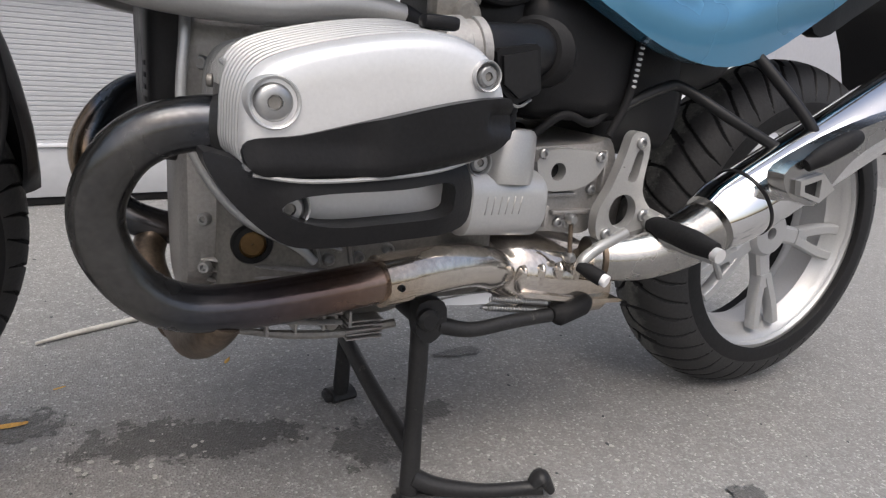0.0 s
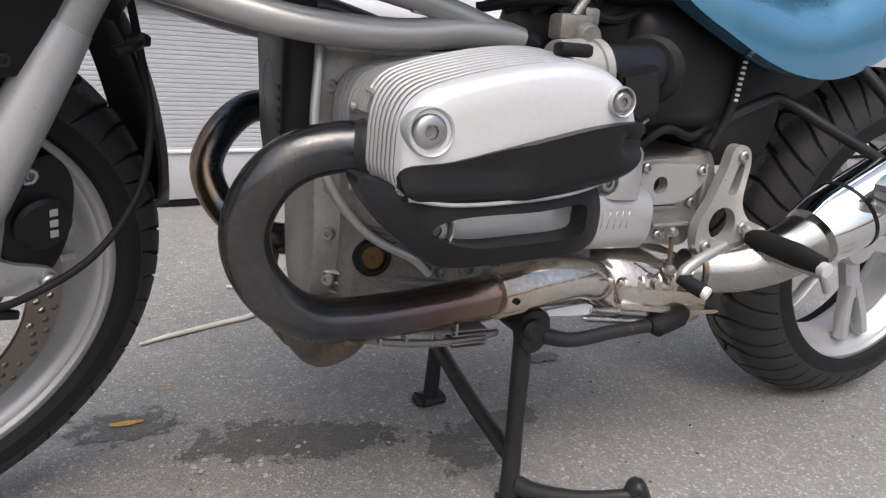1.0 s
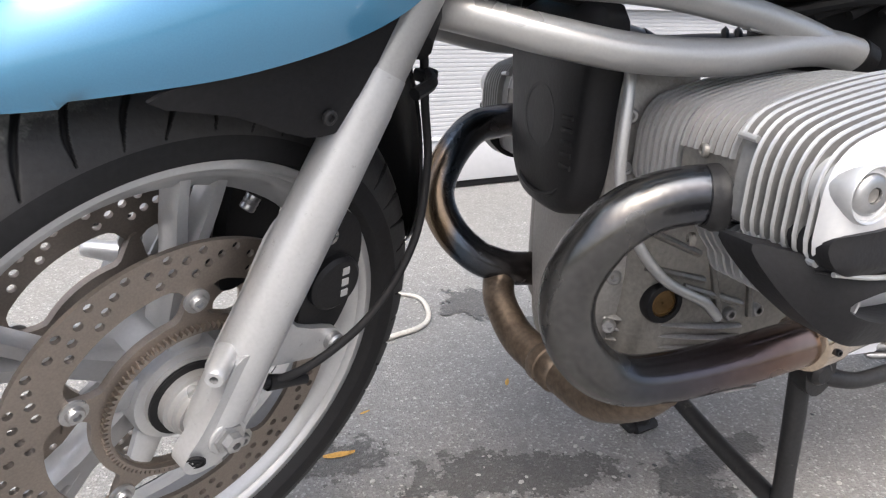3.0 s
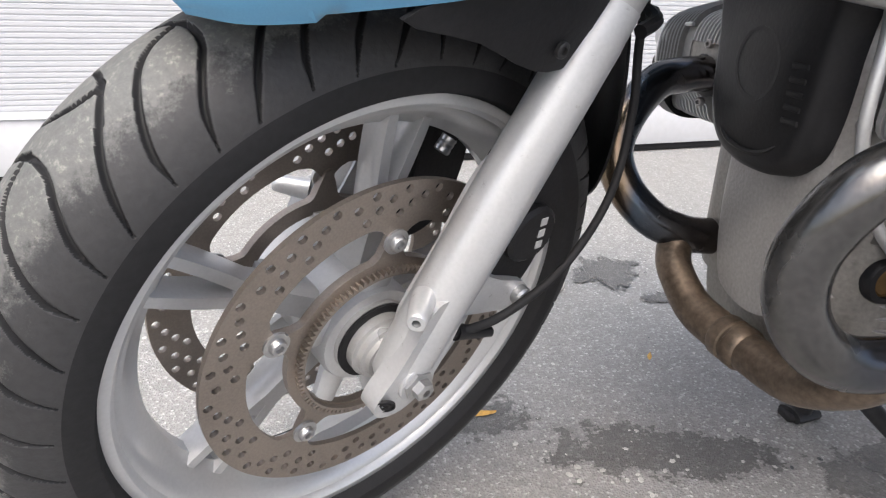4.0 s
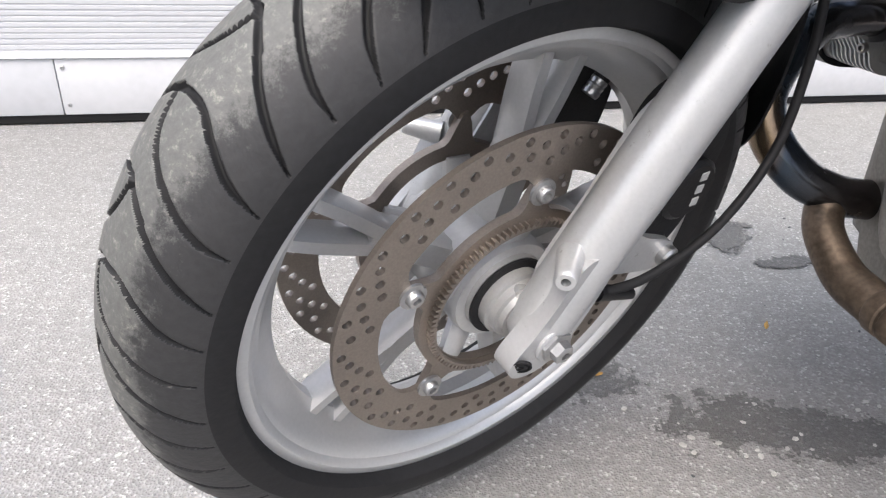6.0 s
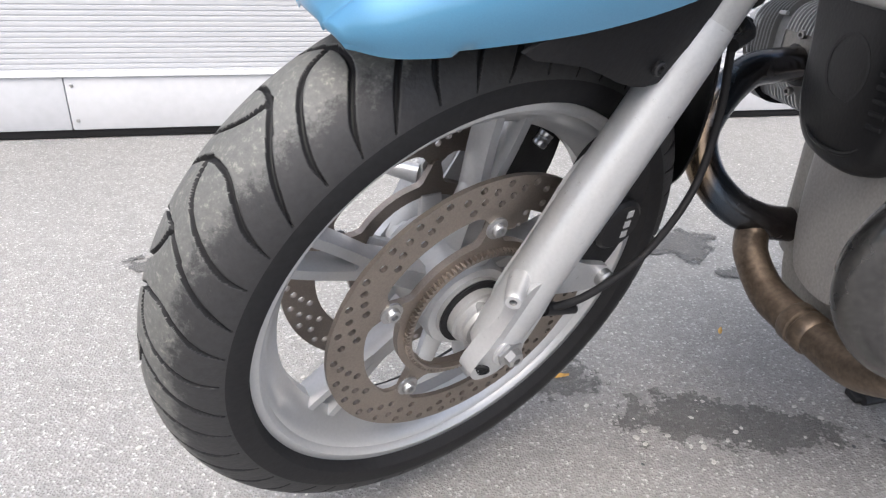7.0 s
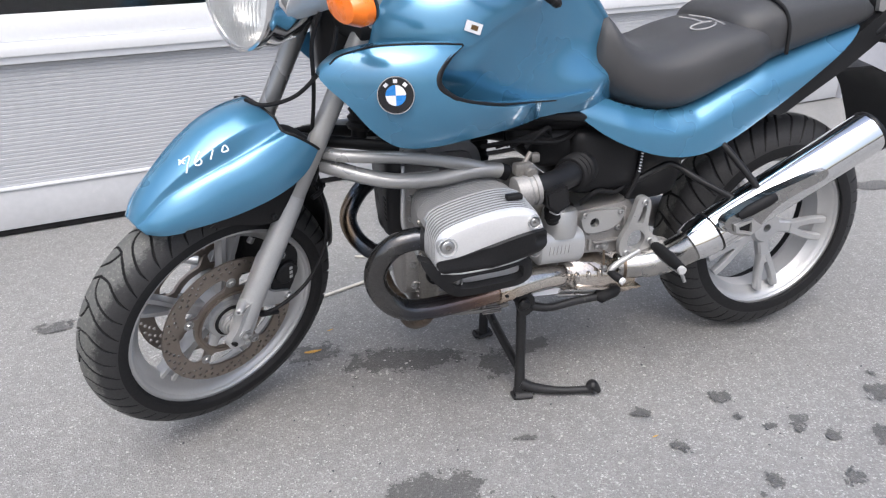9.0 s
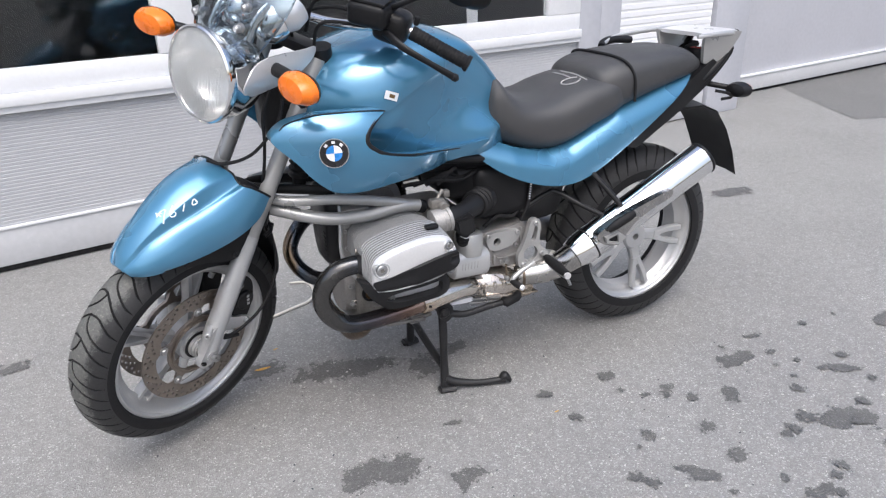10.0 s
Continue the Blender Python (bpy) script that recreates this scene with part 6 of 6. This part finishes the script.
    gr = fixed("grab_rail", tube(([(1.42, s * 0.10, 0.955), (1.48, s * 0.122, 0.970)] if s > 0 else []) + [(1.60, s * 0.122, 0.980), (1.72, s * 0.113, 0.982), (1.79, s * 0.10, 0.976)], [0.006, 0.007, 0.008, 0.008, 0.006], sides=16, flat=0.7), M["rim"], "silver grab rail")
    if s > 0:
        part("rail_foot", tube([(1.41, s * 0.10, 0.945), (1.43, s * 0.115, 0.956), (1.48, s * 0.123, 0.962), (1.54, s * 0.120, 0.955)], 0.013, sides=12), M["black"], gr)
    part("rail_strut", tube([(1.79, s * 0.09, 0.985), (1.74, s * 0.09, 0.90), (1.66, s * 0.09, 0.84)], [0.008, 0.014, 0.016], sides=12), M["black"], gr)
    ri = fixed("rear_indicator", moved(skin([oval(x, 0, h, w, 2.2, 20) for x, h, w in ((-0.03, 0.008, 0.012), (-0.02, 0.02, 0.034), (0.0, 0.024, 0.042), (0.01, 0.024, 0.042))]), pose(1.768, s * 0.15, 0.808, 0, 0, -s * 8)), M["black"], "black rear indicator")
    part("indicator_lens", moved(skin([oval(x, 0, h, w, 2.2, 20) for x, h, w in ((0.0101, 0.024, 0.041), (0.022, 0.02, 0.034), (0.028, 0.008, 0.012))]), pose(1.768, s * 0.15, 0.808, 0, 0, -s * 8)), M["amber"], ri)
    part("stem", rod((1.70, s * 0.07, 0.825), (1.765, s * 0.13, 0.810), 0.009, 12), M["black"], ri)
rail = fixed("tail_plate", loft([(1.645, 0.986, 0.974, 0.098), (1.68, 0.990, 0.976, 0.108), (1.74, 0.992, 0.978, 0.108), (1.79, 0.988, 0.978, 0.095)], 16, 4, 28), M["cover"], "silver tail plate")
for s in (-1, 1):
    bm = shell(rounded([(1.640, 0.976), (1.66, 0.984), (1.72, 0.987), (1.780, 0.985), (1.785, 0.972), (1.755, 0.922), (1.735, 0.900), (1.70, 0.892), (1.665, 0.892), (1.654, 0.905)], 3), lambda x, z: -(0.112 - 0.18 * max(0, 0.975 - z)), 0.012)
    # fins take a darker silver than the plate for their shaded side
    part("tail_fin", bm if s < 0 else mirrored(bm), M["silver"], rail)
fixed("tail_lamp", moved(loft([(1.72, 0.93, 0.87, 0.045), (1.75, 0.93, 0.87, 0.048), (1.768, 0.92, 0.88, 0.04)], 12, 3, 28), Matrix.Identity(4)), M["red"], "red tail lamp")
fixed("inner_tail", loft([(0.95, 0.82, 0.66, 0.12), (1.15, 0.80, 0.67, 0.135), (1.35, 0.86, 0.70, 0.12), (1.6, 0.90, 0.80, 0.095), (1.74, 0.93, 0.86, 0.08)], 24, 3, 32), M["black"], "black rear frame and tray")
fixed("rear_mudguard", skin([[(x, v * w, z + 0.012 * (1 - v * v)) for v in (-1, -0.5, 0, 0.5, 1)] + [(x + 0.004, v * w, z - 0.006 + 0.012 * (1 - v * v)) for v in (1, 0.5, 0, -0.5, -1)] for x, z, w in ((1.33, 0.70, 0.10), (1.45, 0.73, 0.10), (1.60, 0.76, 0.095), (1.68, 0.76, 0.095), (1.74, 0.735, 0.10), (1.79, 0.67, 0.10), (1.83, 0.59, 0.10), (1.865, 0.50, 0.095))]), M["black"], "black rear mudguard")
fixed("helmet_hook", tube([(1.69, -0.13, 0.81), (1.73, -0.145, 0.80), (1.75, -0.14, 0.785), (1.72, -0.13, 0.78)], 0.005, sides=8), M["black"])

# black filler added to darken the see-through gap under the tank
fixed("tank_gap_filler", join(loft([(0.40, 0.80, 0.70, 0.07), (0.50, 0.80, 0.69, 0.12), (0.70, 0.80, 0.68, 0.14), (0.90, 0.80, 0.66, 0.13)], 16, 3, 28), rod((0.70, -0.15, 0.735), (1.0, -0.15, 0.70), 0.012)), M["black"], "black filler in place of frame and cables under the tank")
sticker = part("sticker", moved(box(0, 0, 0, 0.034, 0.001, 0.020, 0.0004, 1), Matrix.Translation((0.562, -0.2248, 0.931)) @ Matrix.Rotation(radians(-2), 4, "X") @ Matrix.Rotation(radians(20), 4, "Y")), M["frame_white"], tank, "small pale rectangular sticker")
part("sticker_mark", moved(box(0.002, -0.0008, 0, 0.014, 0.0008, 0.009, 0.0003, 1), Matrix.Translation((0.562, -0.2248, 0.931)) @ Matrix.Rotation(radians(-2), 4, "X") @ Matrix.Rotation(radians(20), 4, "Y")), M["brass"], tank)
seat = fixed("rider_seat", loft([(0.876, 0.885, 0.775, 0.135), (0.886, 0.922, 0.768, 0.146), (0.901, 0.936, 0.750, 0.154), (0.916, 0.926, 0.740, 0.160), (0.942, 0.893, 0.728, 0.165), (0.98, 0.866, 0.714, 0.169), (1.03, 0.856, 0.702, 0.174), (1.09, 0.862, 0.700, 0.177), (1.15, 0.880, 0.718, 0.178), (1.21, 0.893, 0.744, 0.174), (1.27, 0.900, 0.765, 0.168), (1.32, 0.895, 0.785, 0.150)], 56, 3.0, 52), M["seat"], "black grained rider seat")
pil = fixed("pillion_seat", loft([(1.222, 0.895, 0.82, 0.085), (1.230, 0.912, 0.80, 0.120), (1.252, 0.928, 0.78, 0.146), (1.30, 0.944, 0.78, 0.158), (1.37, 0.953, 0.80, 0.156), (1.47, 0.956, 0.825, 0.143), (1.58, 0.950, 0.85, 0.124), (1.655, 0.915, 0.865, 0.085)], 40, 3.0, 44), M["seat"], "black grained pillion seat")
bm = tube([(1.345, -0.161, 0.82), (1.34, -0.158, 0.893), (1.32, -0.125, 0.937), (1.305, 0.0, 0.949), (1.32, 0.125, 0.937), (1.34, 0.158, 0.893), (1.345, 0.161, 0.82)], 0.0045, n=60, sides=8)
part("seat_strap", bm, M["blackgrip"], pil, "black strap across the seat")
# stitched emblem on the seat
em = lambda x, y: (x + 0.045, y, 0.8815 + 0.21 * (x + 0.045 - 1.15) - 0.08 * (1 - (1 - (abs(y) / 0.177) ** 3) ** (1 / 3)))
part("emblem", join(tube([em(1.13 + 0.030 * math.cos(t), -0.075 + 0.022 * math.sin(t)) for t in (0.4 + i * 0.62 for i in range(10))], 0.0022, n=40, sides=6), tube([em(1.145, -0.05), em(1.15, 0.0), em(1.15, 0.05)], 0.0022, n=12, sides=6), tube([em(1.165, -0.105), em(1.17, -0.04), em(1.17, 0.04)], 0.0022, n=12, sides=6)), M["stitch"], seat, "grey stitched emblem")

# ---- frame tubes, foot pegs, stand ----
for s in (-1, 1):
    ft = fixed("frame_tube", tube([(0.25, s * 0.080, 0.660), (0.30, s * 0.112, 0.648), (0.345, s * 0.140, 0.637), (0.412, s * 0.162, 0.625), (0.50, s * 0.170, 0.622), (0.57, s * 0.172, 0.630), (0.61, s * 0.172, 0.630), (0.640, s * 0.172, 0.624)], 0.0165, n=50, sides=24), M["silver"], "silver painted frame tube")
    part("upper_tube", tube([(0.25, s * 0.085, 0.688), (0.31, s * 0.130, 0.681), (0.42, s * 0.160, 0.675), (0.50, s * 0.170, 0.662), (0.56, s * 0.172, 0.648), (0.60, s * 0.172, 0.636)], 0.0130, n=30, sides=20), M["silver"], ft)
    part("weld_gusset", plate(rounded([(0.515, 0.645), (0.56, 0.642), (0.60, 0.632), (0.56, 0.650), (0.52, 0.658)], 3), s * 0.166, s * 0.176), M["silver"], ft)
    part("end_plug", disk_stack((0.639, s * 0.172, 0.6245), (0.656, s * 0.172, 0.617), [(0, 0.0178), (0.85, 0.0178), (1, 0.014)], 24), M["black"], ft)
    sb = fixed("rear_subframe", tube([(1.0, s * 0.13, 0.545), (1.06, s * 0.135, 0.572), (1.095, s * 0.14, 0.576), (1.15, s * 0.185, 0.540), (1.24, s * 0.245, 0.488)], 0.0078, n=36, sides=14), M["frame"], "black rear subframe tube")
    part("stay", tube([(1.18, s * 0.155, 0.65), (1.215, s * 0.195, 0.60), (1.25, s * 0.235, 0.545), (1.262, s * 0.25, 0.515)], 0.0082, n=20, sides=14), M["frame"], sb)
    fp = fixed("footrest_plate", plate(rounded([(0.995, 0.512), (1.018, 0.512), (1.028, 0.49), (1.026, 0.435), (1.05, 0.405), (1.09, 0.388), (1.085, 0.362), (1.04, 0.362), (0.982, 0.358), (0.956, 0.370), (0.952, 0.405), (0.97, 0.44), (0.985, 0.48)], 4), s * 0.150, s * 0.166,
                                             [ring_pts(0.995, 0.405, 0.024, 24), rounded([(0.996, 0.450), (1.004, 0.446), (1.012, 0.450), (1.016, 0.470), (1.017, 0.486), (1.012, 0.491), (1.006, 0.487), (1.001, 0.470)], 3)]), M["silver"], "cast footrest plate with round openings")
    for x, z in ((1.010, 0.500), (1.032, 0.399), (0.970, 0.374)):
        part("plate_bolt", bolt((x, s * 0.166, z), (0, s, 0), 0.0085, 0.006), M["steel"], fp)
    pg = fixed("footrest", tube([(1.040, s * 0.175, 0.388), (1.039, s * 0.20, 0.388), (1.036, s * 0.26, 0.386), (1.034, s * 0.300, 0.384)], [0.010, 0.0155, 0.0165, 0.012], sides=18, flat=0.75), M["blackgrip"], "black rubber footrest")
    part("end_cap", rod((1.034, s * 0.298, 0.381), (1.034, s * 0.308, 0.380), 0.0095, 16), M["cover"], pg)
    part("peg_rail", tube([(1.040, s * 0.180, 0.374), (1.037, s * 0.24, 0.371), (1.035, s * 0.30, 0.372)], 0.0055, sides=10), M["silver"], pg)
    part("feeler", rod((1.036, s * 0.30, 0.372), (1.044, s * 0.306, 0.350), 0.0042, 8), M["steel"], pg)
    part("pivot", join(rod((1.046, s * 0.16, 0.394), (1.048, s * 0.185, 0.390), 0.014, 16)), M["silver"], pg)
    bk = fixed("pillion_bracket", plate(rounded([(1.136, 0.482), (1.175, 0.506), (1.25, 0.536), (1.32, 0.557), (1.39, 0.578), (1.395, 0.556), (1.33, 0.530), (1.275, 0.502), (1.240, 0.468), (1.212, 0.438), (1.156, 0.452)], 3), s * 0.272, s * 0.298), M["brushed"], "polished pillion footrest bracket")
    part("socket", plate([(1.160, 0.474), (1.205, 0.484), (1.235, 0.462), (1.208, 0.444), (1.165, 0.455)], s * 0.298, s * 0.306, [[(1.170, 0.468), (1.203, 0.476), (1.206, 0.451), (1.173, 0.459)]]), M["silver"], bk)
    # black floor paints the dark inside the socket
    part("socket_floor", plate([(1.168, 0.471), (1.203, 0.479), (1.226, 0.462), (1.206, 0.448), (1.171, 0.457)], s * 0.298, s * 0.2995), M["black"], bk)
    part("bracket_bolt", bolt((1.20, s * 0.298, 0.503), (0, s, 0), 0.007, 0.005), M["steel"], bk)
    part("pillion_peg", tube([(1.168, s * 0.303, 0.494), (1.19, s * 0.308, 0.508), (1.23, s * 0.312, 0.527), (1.25, s * 0.312, 0.534)], [0.009, 0.014, 0.014, 0.010], sides=14, flat=0.8), M["blackgrip"], bk)
sh = fixed("gear_lever", tube([(0.926, -0.176, 0.330), (0.930, -0.176, 0.342), (0.95, -0.174, 0.354), (0.975, -0.172, 0.364), (1.005, -0.168, 0.374)], 0.0082, n=24, sides=12), M["silver"], "silver gear lever")
part("toe_rubber", tube([(0.924, -0.176, 0.334), (0.932, -0.195, 0.329), (0.938, -0.209, 0.325)], [0.008, 0.0105, 0.0105], sides=14), M["blackgrip"], sh)
part("toe_cap", rod((0.938, -0.209, 0.325), (0.941, -0.216, 0.323), 0.0085, 12), M["white"], sh)
part("link_rod", rod((0.912, -0.160, 0.402), (0.912, -0.168, 0.342), 0.0032, 8), M["crossover"], sh)
part("link_knuckle", disk_stack((0.912, -0.152, 0.396), (0.912, -0.168, 0.396), [(0, 0.006), (0.3, 0.0075), (0.7, 0.0075), (1, 0.005)], 16), M["steel"], sh)
part("link_knuckle", disk_stack((0.912, -0.160, 0.344), (0.912, -0.176, 0.344), [(0, 0.006), (0.3, 0.0075), (0.7, 0.0075), (1, 0.005)], 16), M["steel"], sh)

stand = fixed("centre_stand", tube([(0.715, -0.125, 0.265), (0.714, -0.132, 0.20), (0.710, -0.14, 0.12), (0.706, -0.15, 0.03), (0.704, -0.152, 0.012)], [0.012, 0.013, 0.012, 0.014, 0.012], n=26, sides=16), M["stand"], "black centre stand with one long foot lever")
part("right_leg", tube([(0.715, 0.125, 0.265), (0.714, 0.132, 0.20), (0.712, 0.14, 0.12), (0.712, 0.148, 0.03), (0.712, 0.15, 0.012)], [0.012, 0.013, 0.012, 0.014, 0.012], n=26, sides=16), M["stand"], stand)
part("cross_tube", tube([(0.712, 0.138, 0.12), (0.710, 0.0, 0.092), (0.708, -0.145, 0.075)], 0.0125, sides=14), M["stand"], stand)
part("pivot_tube", rod((0.715, -0.14, 0.268), (0.715, 0.14, 0.268), 0.017, 18), M["stand"], stand)
for s in (-1, 1):
    part("foot", join(tube([(0.692, s * 0.152, 0.008), (0.735, s * 0.16, 0.008)], 0.012, sides=12, flat=1.8), box(0.708, s * 0.155, 0.006, 0.05, 0.03, 0.012, 0.004)), M["stand"], stand)
part("foot_lever", tube([(0.708, -0.152, 0.040), (0.74, -0.165, 0.026), (0.80, -0.185, 0.017), (0.86, -0.20, 0.016), (0.885, -0.21, 0.020)], [0.014, 0.013, 0.010, 0.010, 0.012], n=24, sides=14), M["stand"], stand)
part("lever_toe", tube([(0.872, -0.205, 0.022), (0.885, -0.207, 0.032), (0.90, -0.215, 0.012)], [0.008, 0.012, 0.006], sides=12, flat=1.4), M["stand"], stand)
part("stand_lug", join(plate(rounded([(0.70, 0.29), (0.735, 0.29), (0.74, 0.255), (0.72, 0.235), (0.70, 0.25)], 3), -0.15, -0.128), disk_stack((0.712, -0.15, 0.270), (0.712, -0.162, 0.270), [(0, 0.015), (0.6, 0.015), (1, 0.01)], 18)), M["stand"], stand)
sd = fixed("side_stand", tube([(0.735, -0.140, 0.255), (0.78, -0.15, 0.247), (0.85, -0.15, 0.252), (0.92, -0.152, 0.256)], [0.012, 0.010, 0.010, 0.010], n=24, sides=14), M["stand"], "black folded side stand with twin springs")
part("stand_foot", skin([[(x, -0.152 + y * k, 0.257 + z * k + dz) for y, z in rounded([(-0.02, -0.01), (-0.02, 0.01), (0, 0.016), (0.02, 0.01), (0.02, -0.01), (0, -0.016)], 3)] for x, k, dz in ((0.905, 0.6, 0), (0.915, 1.0, 0), (0.955, 1.0, 0.012), (0.965, 0.7, 0.014))]), M["blackgrip"], sd)
for k, (a, b) in enumerate((((0.80, -0.142, 0.287), (0.905, -0.148, 0.272)), ((0.80, -0.138, 0.272), (0.915, -0.145, 0.258)))):
    a, b = Vector(a), Vector(b)
    n = 24
    part("spring", disk_stack(a, b, [(0, 0.002)] + [q for i in range(n) for q in ((0.04 + 0.92 * i / n, 0.0035), (0.04 + 0.92 * (i + 0.5) / n, 0.0055))] + [(1, 0.002)], 10), M["steel"], sd)
part("spring_tab", plate(rounded([(0.735, 0.292), (0.80, 0.296), (0.808, 0.288), (0.802, 0.280), (0.74, 0.284)], 2), -0.146, -0.14), M["frame_white"], sd, "bare metal tab")

# writing on the mudguard, in marker
STROKES = [[(-0.42, 0.475), (-0.76, 0.475)],
           [(-0.62, 0.458), (-0.56, 0.492)],
           [(-0.52, 0.467), (-0.66, 0.492)],
           [(-0.56, 0.492), (-0.64, 0.517), (-0.86, 0.483), (-1.1, 0.45)],
           [(-0.76, 0.558), (-0.92, 0.517), (-1.06, 0.5), (-1.16, 0.508), (-1.14, 0.525), (-1.0, 0.533), (-1.0, 0.508)],
           [(-1.02, 0.6), (-1.24, 0.558)],
           [(-1.12, 0.642), (-1.24, 0.617), (-1.3, 0.625), (-1.3, 0.642), (-1.14, 0.65), (-1.12, 0.642)]]
for st in STROKES:
    part("marker_stroke", tube([on_guard(u, f) for f, u in st], 0.0015, n=12, sides=6), M["chalk"], fender, "white marker stroke")


# ---- loose things on the ground ----
lf = thing("fallen_leaf", skin([[(0.215 + x, 0.222 + y, z) for x, y, z in ((a - 0.0006, -w, 0.004), (a, 0, 0.0075), (a + 0.0006, w, 0.0045), (a, 0, 0.0062))] for a, w in ((-0.024, 0.001), (-0.012, 0.006), (0.004, 0.007), (0.018, 0.004), (0.026, 0.001))]), M["leaf"], "small dry yellow leaf on the asphalt", "leaf", "leaves")
for x, y, rz, k in ((0.557, 0.352, 60, 0.55), (0.28, 0.33, 20, 0.4), (0.95, -0.40, 10, 0.35)):
    copy_thing(lf, pose(x, y, 0, 0, 0, rz) @ Matrix.Scale(k, 4) @ Matrix.Translation((-0.215, -0.222, 0)))
stick = thing("bent_stick", tube([(0.238, 0.520, 0.006), (0.30, 0.55, 0.006), (0.40, 0.59, 0.006), (0.465, 0.615, 0.006), (0.50, 0.66, 0.006), (0.515, 0.74, 0.006), (0.50, 0.79, 0.006), (0.44, 0.82, 0.006)], [0.003, 0.0055, 0.006, 0.006, 0.006, 0.005, 0.004], n=50, sides=10), M["wood"], "pale bent plastic strip lying on the asphalt", "strip")
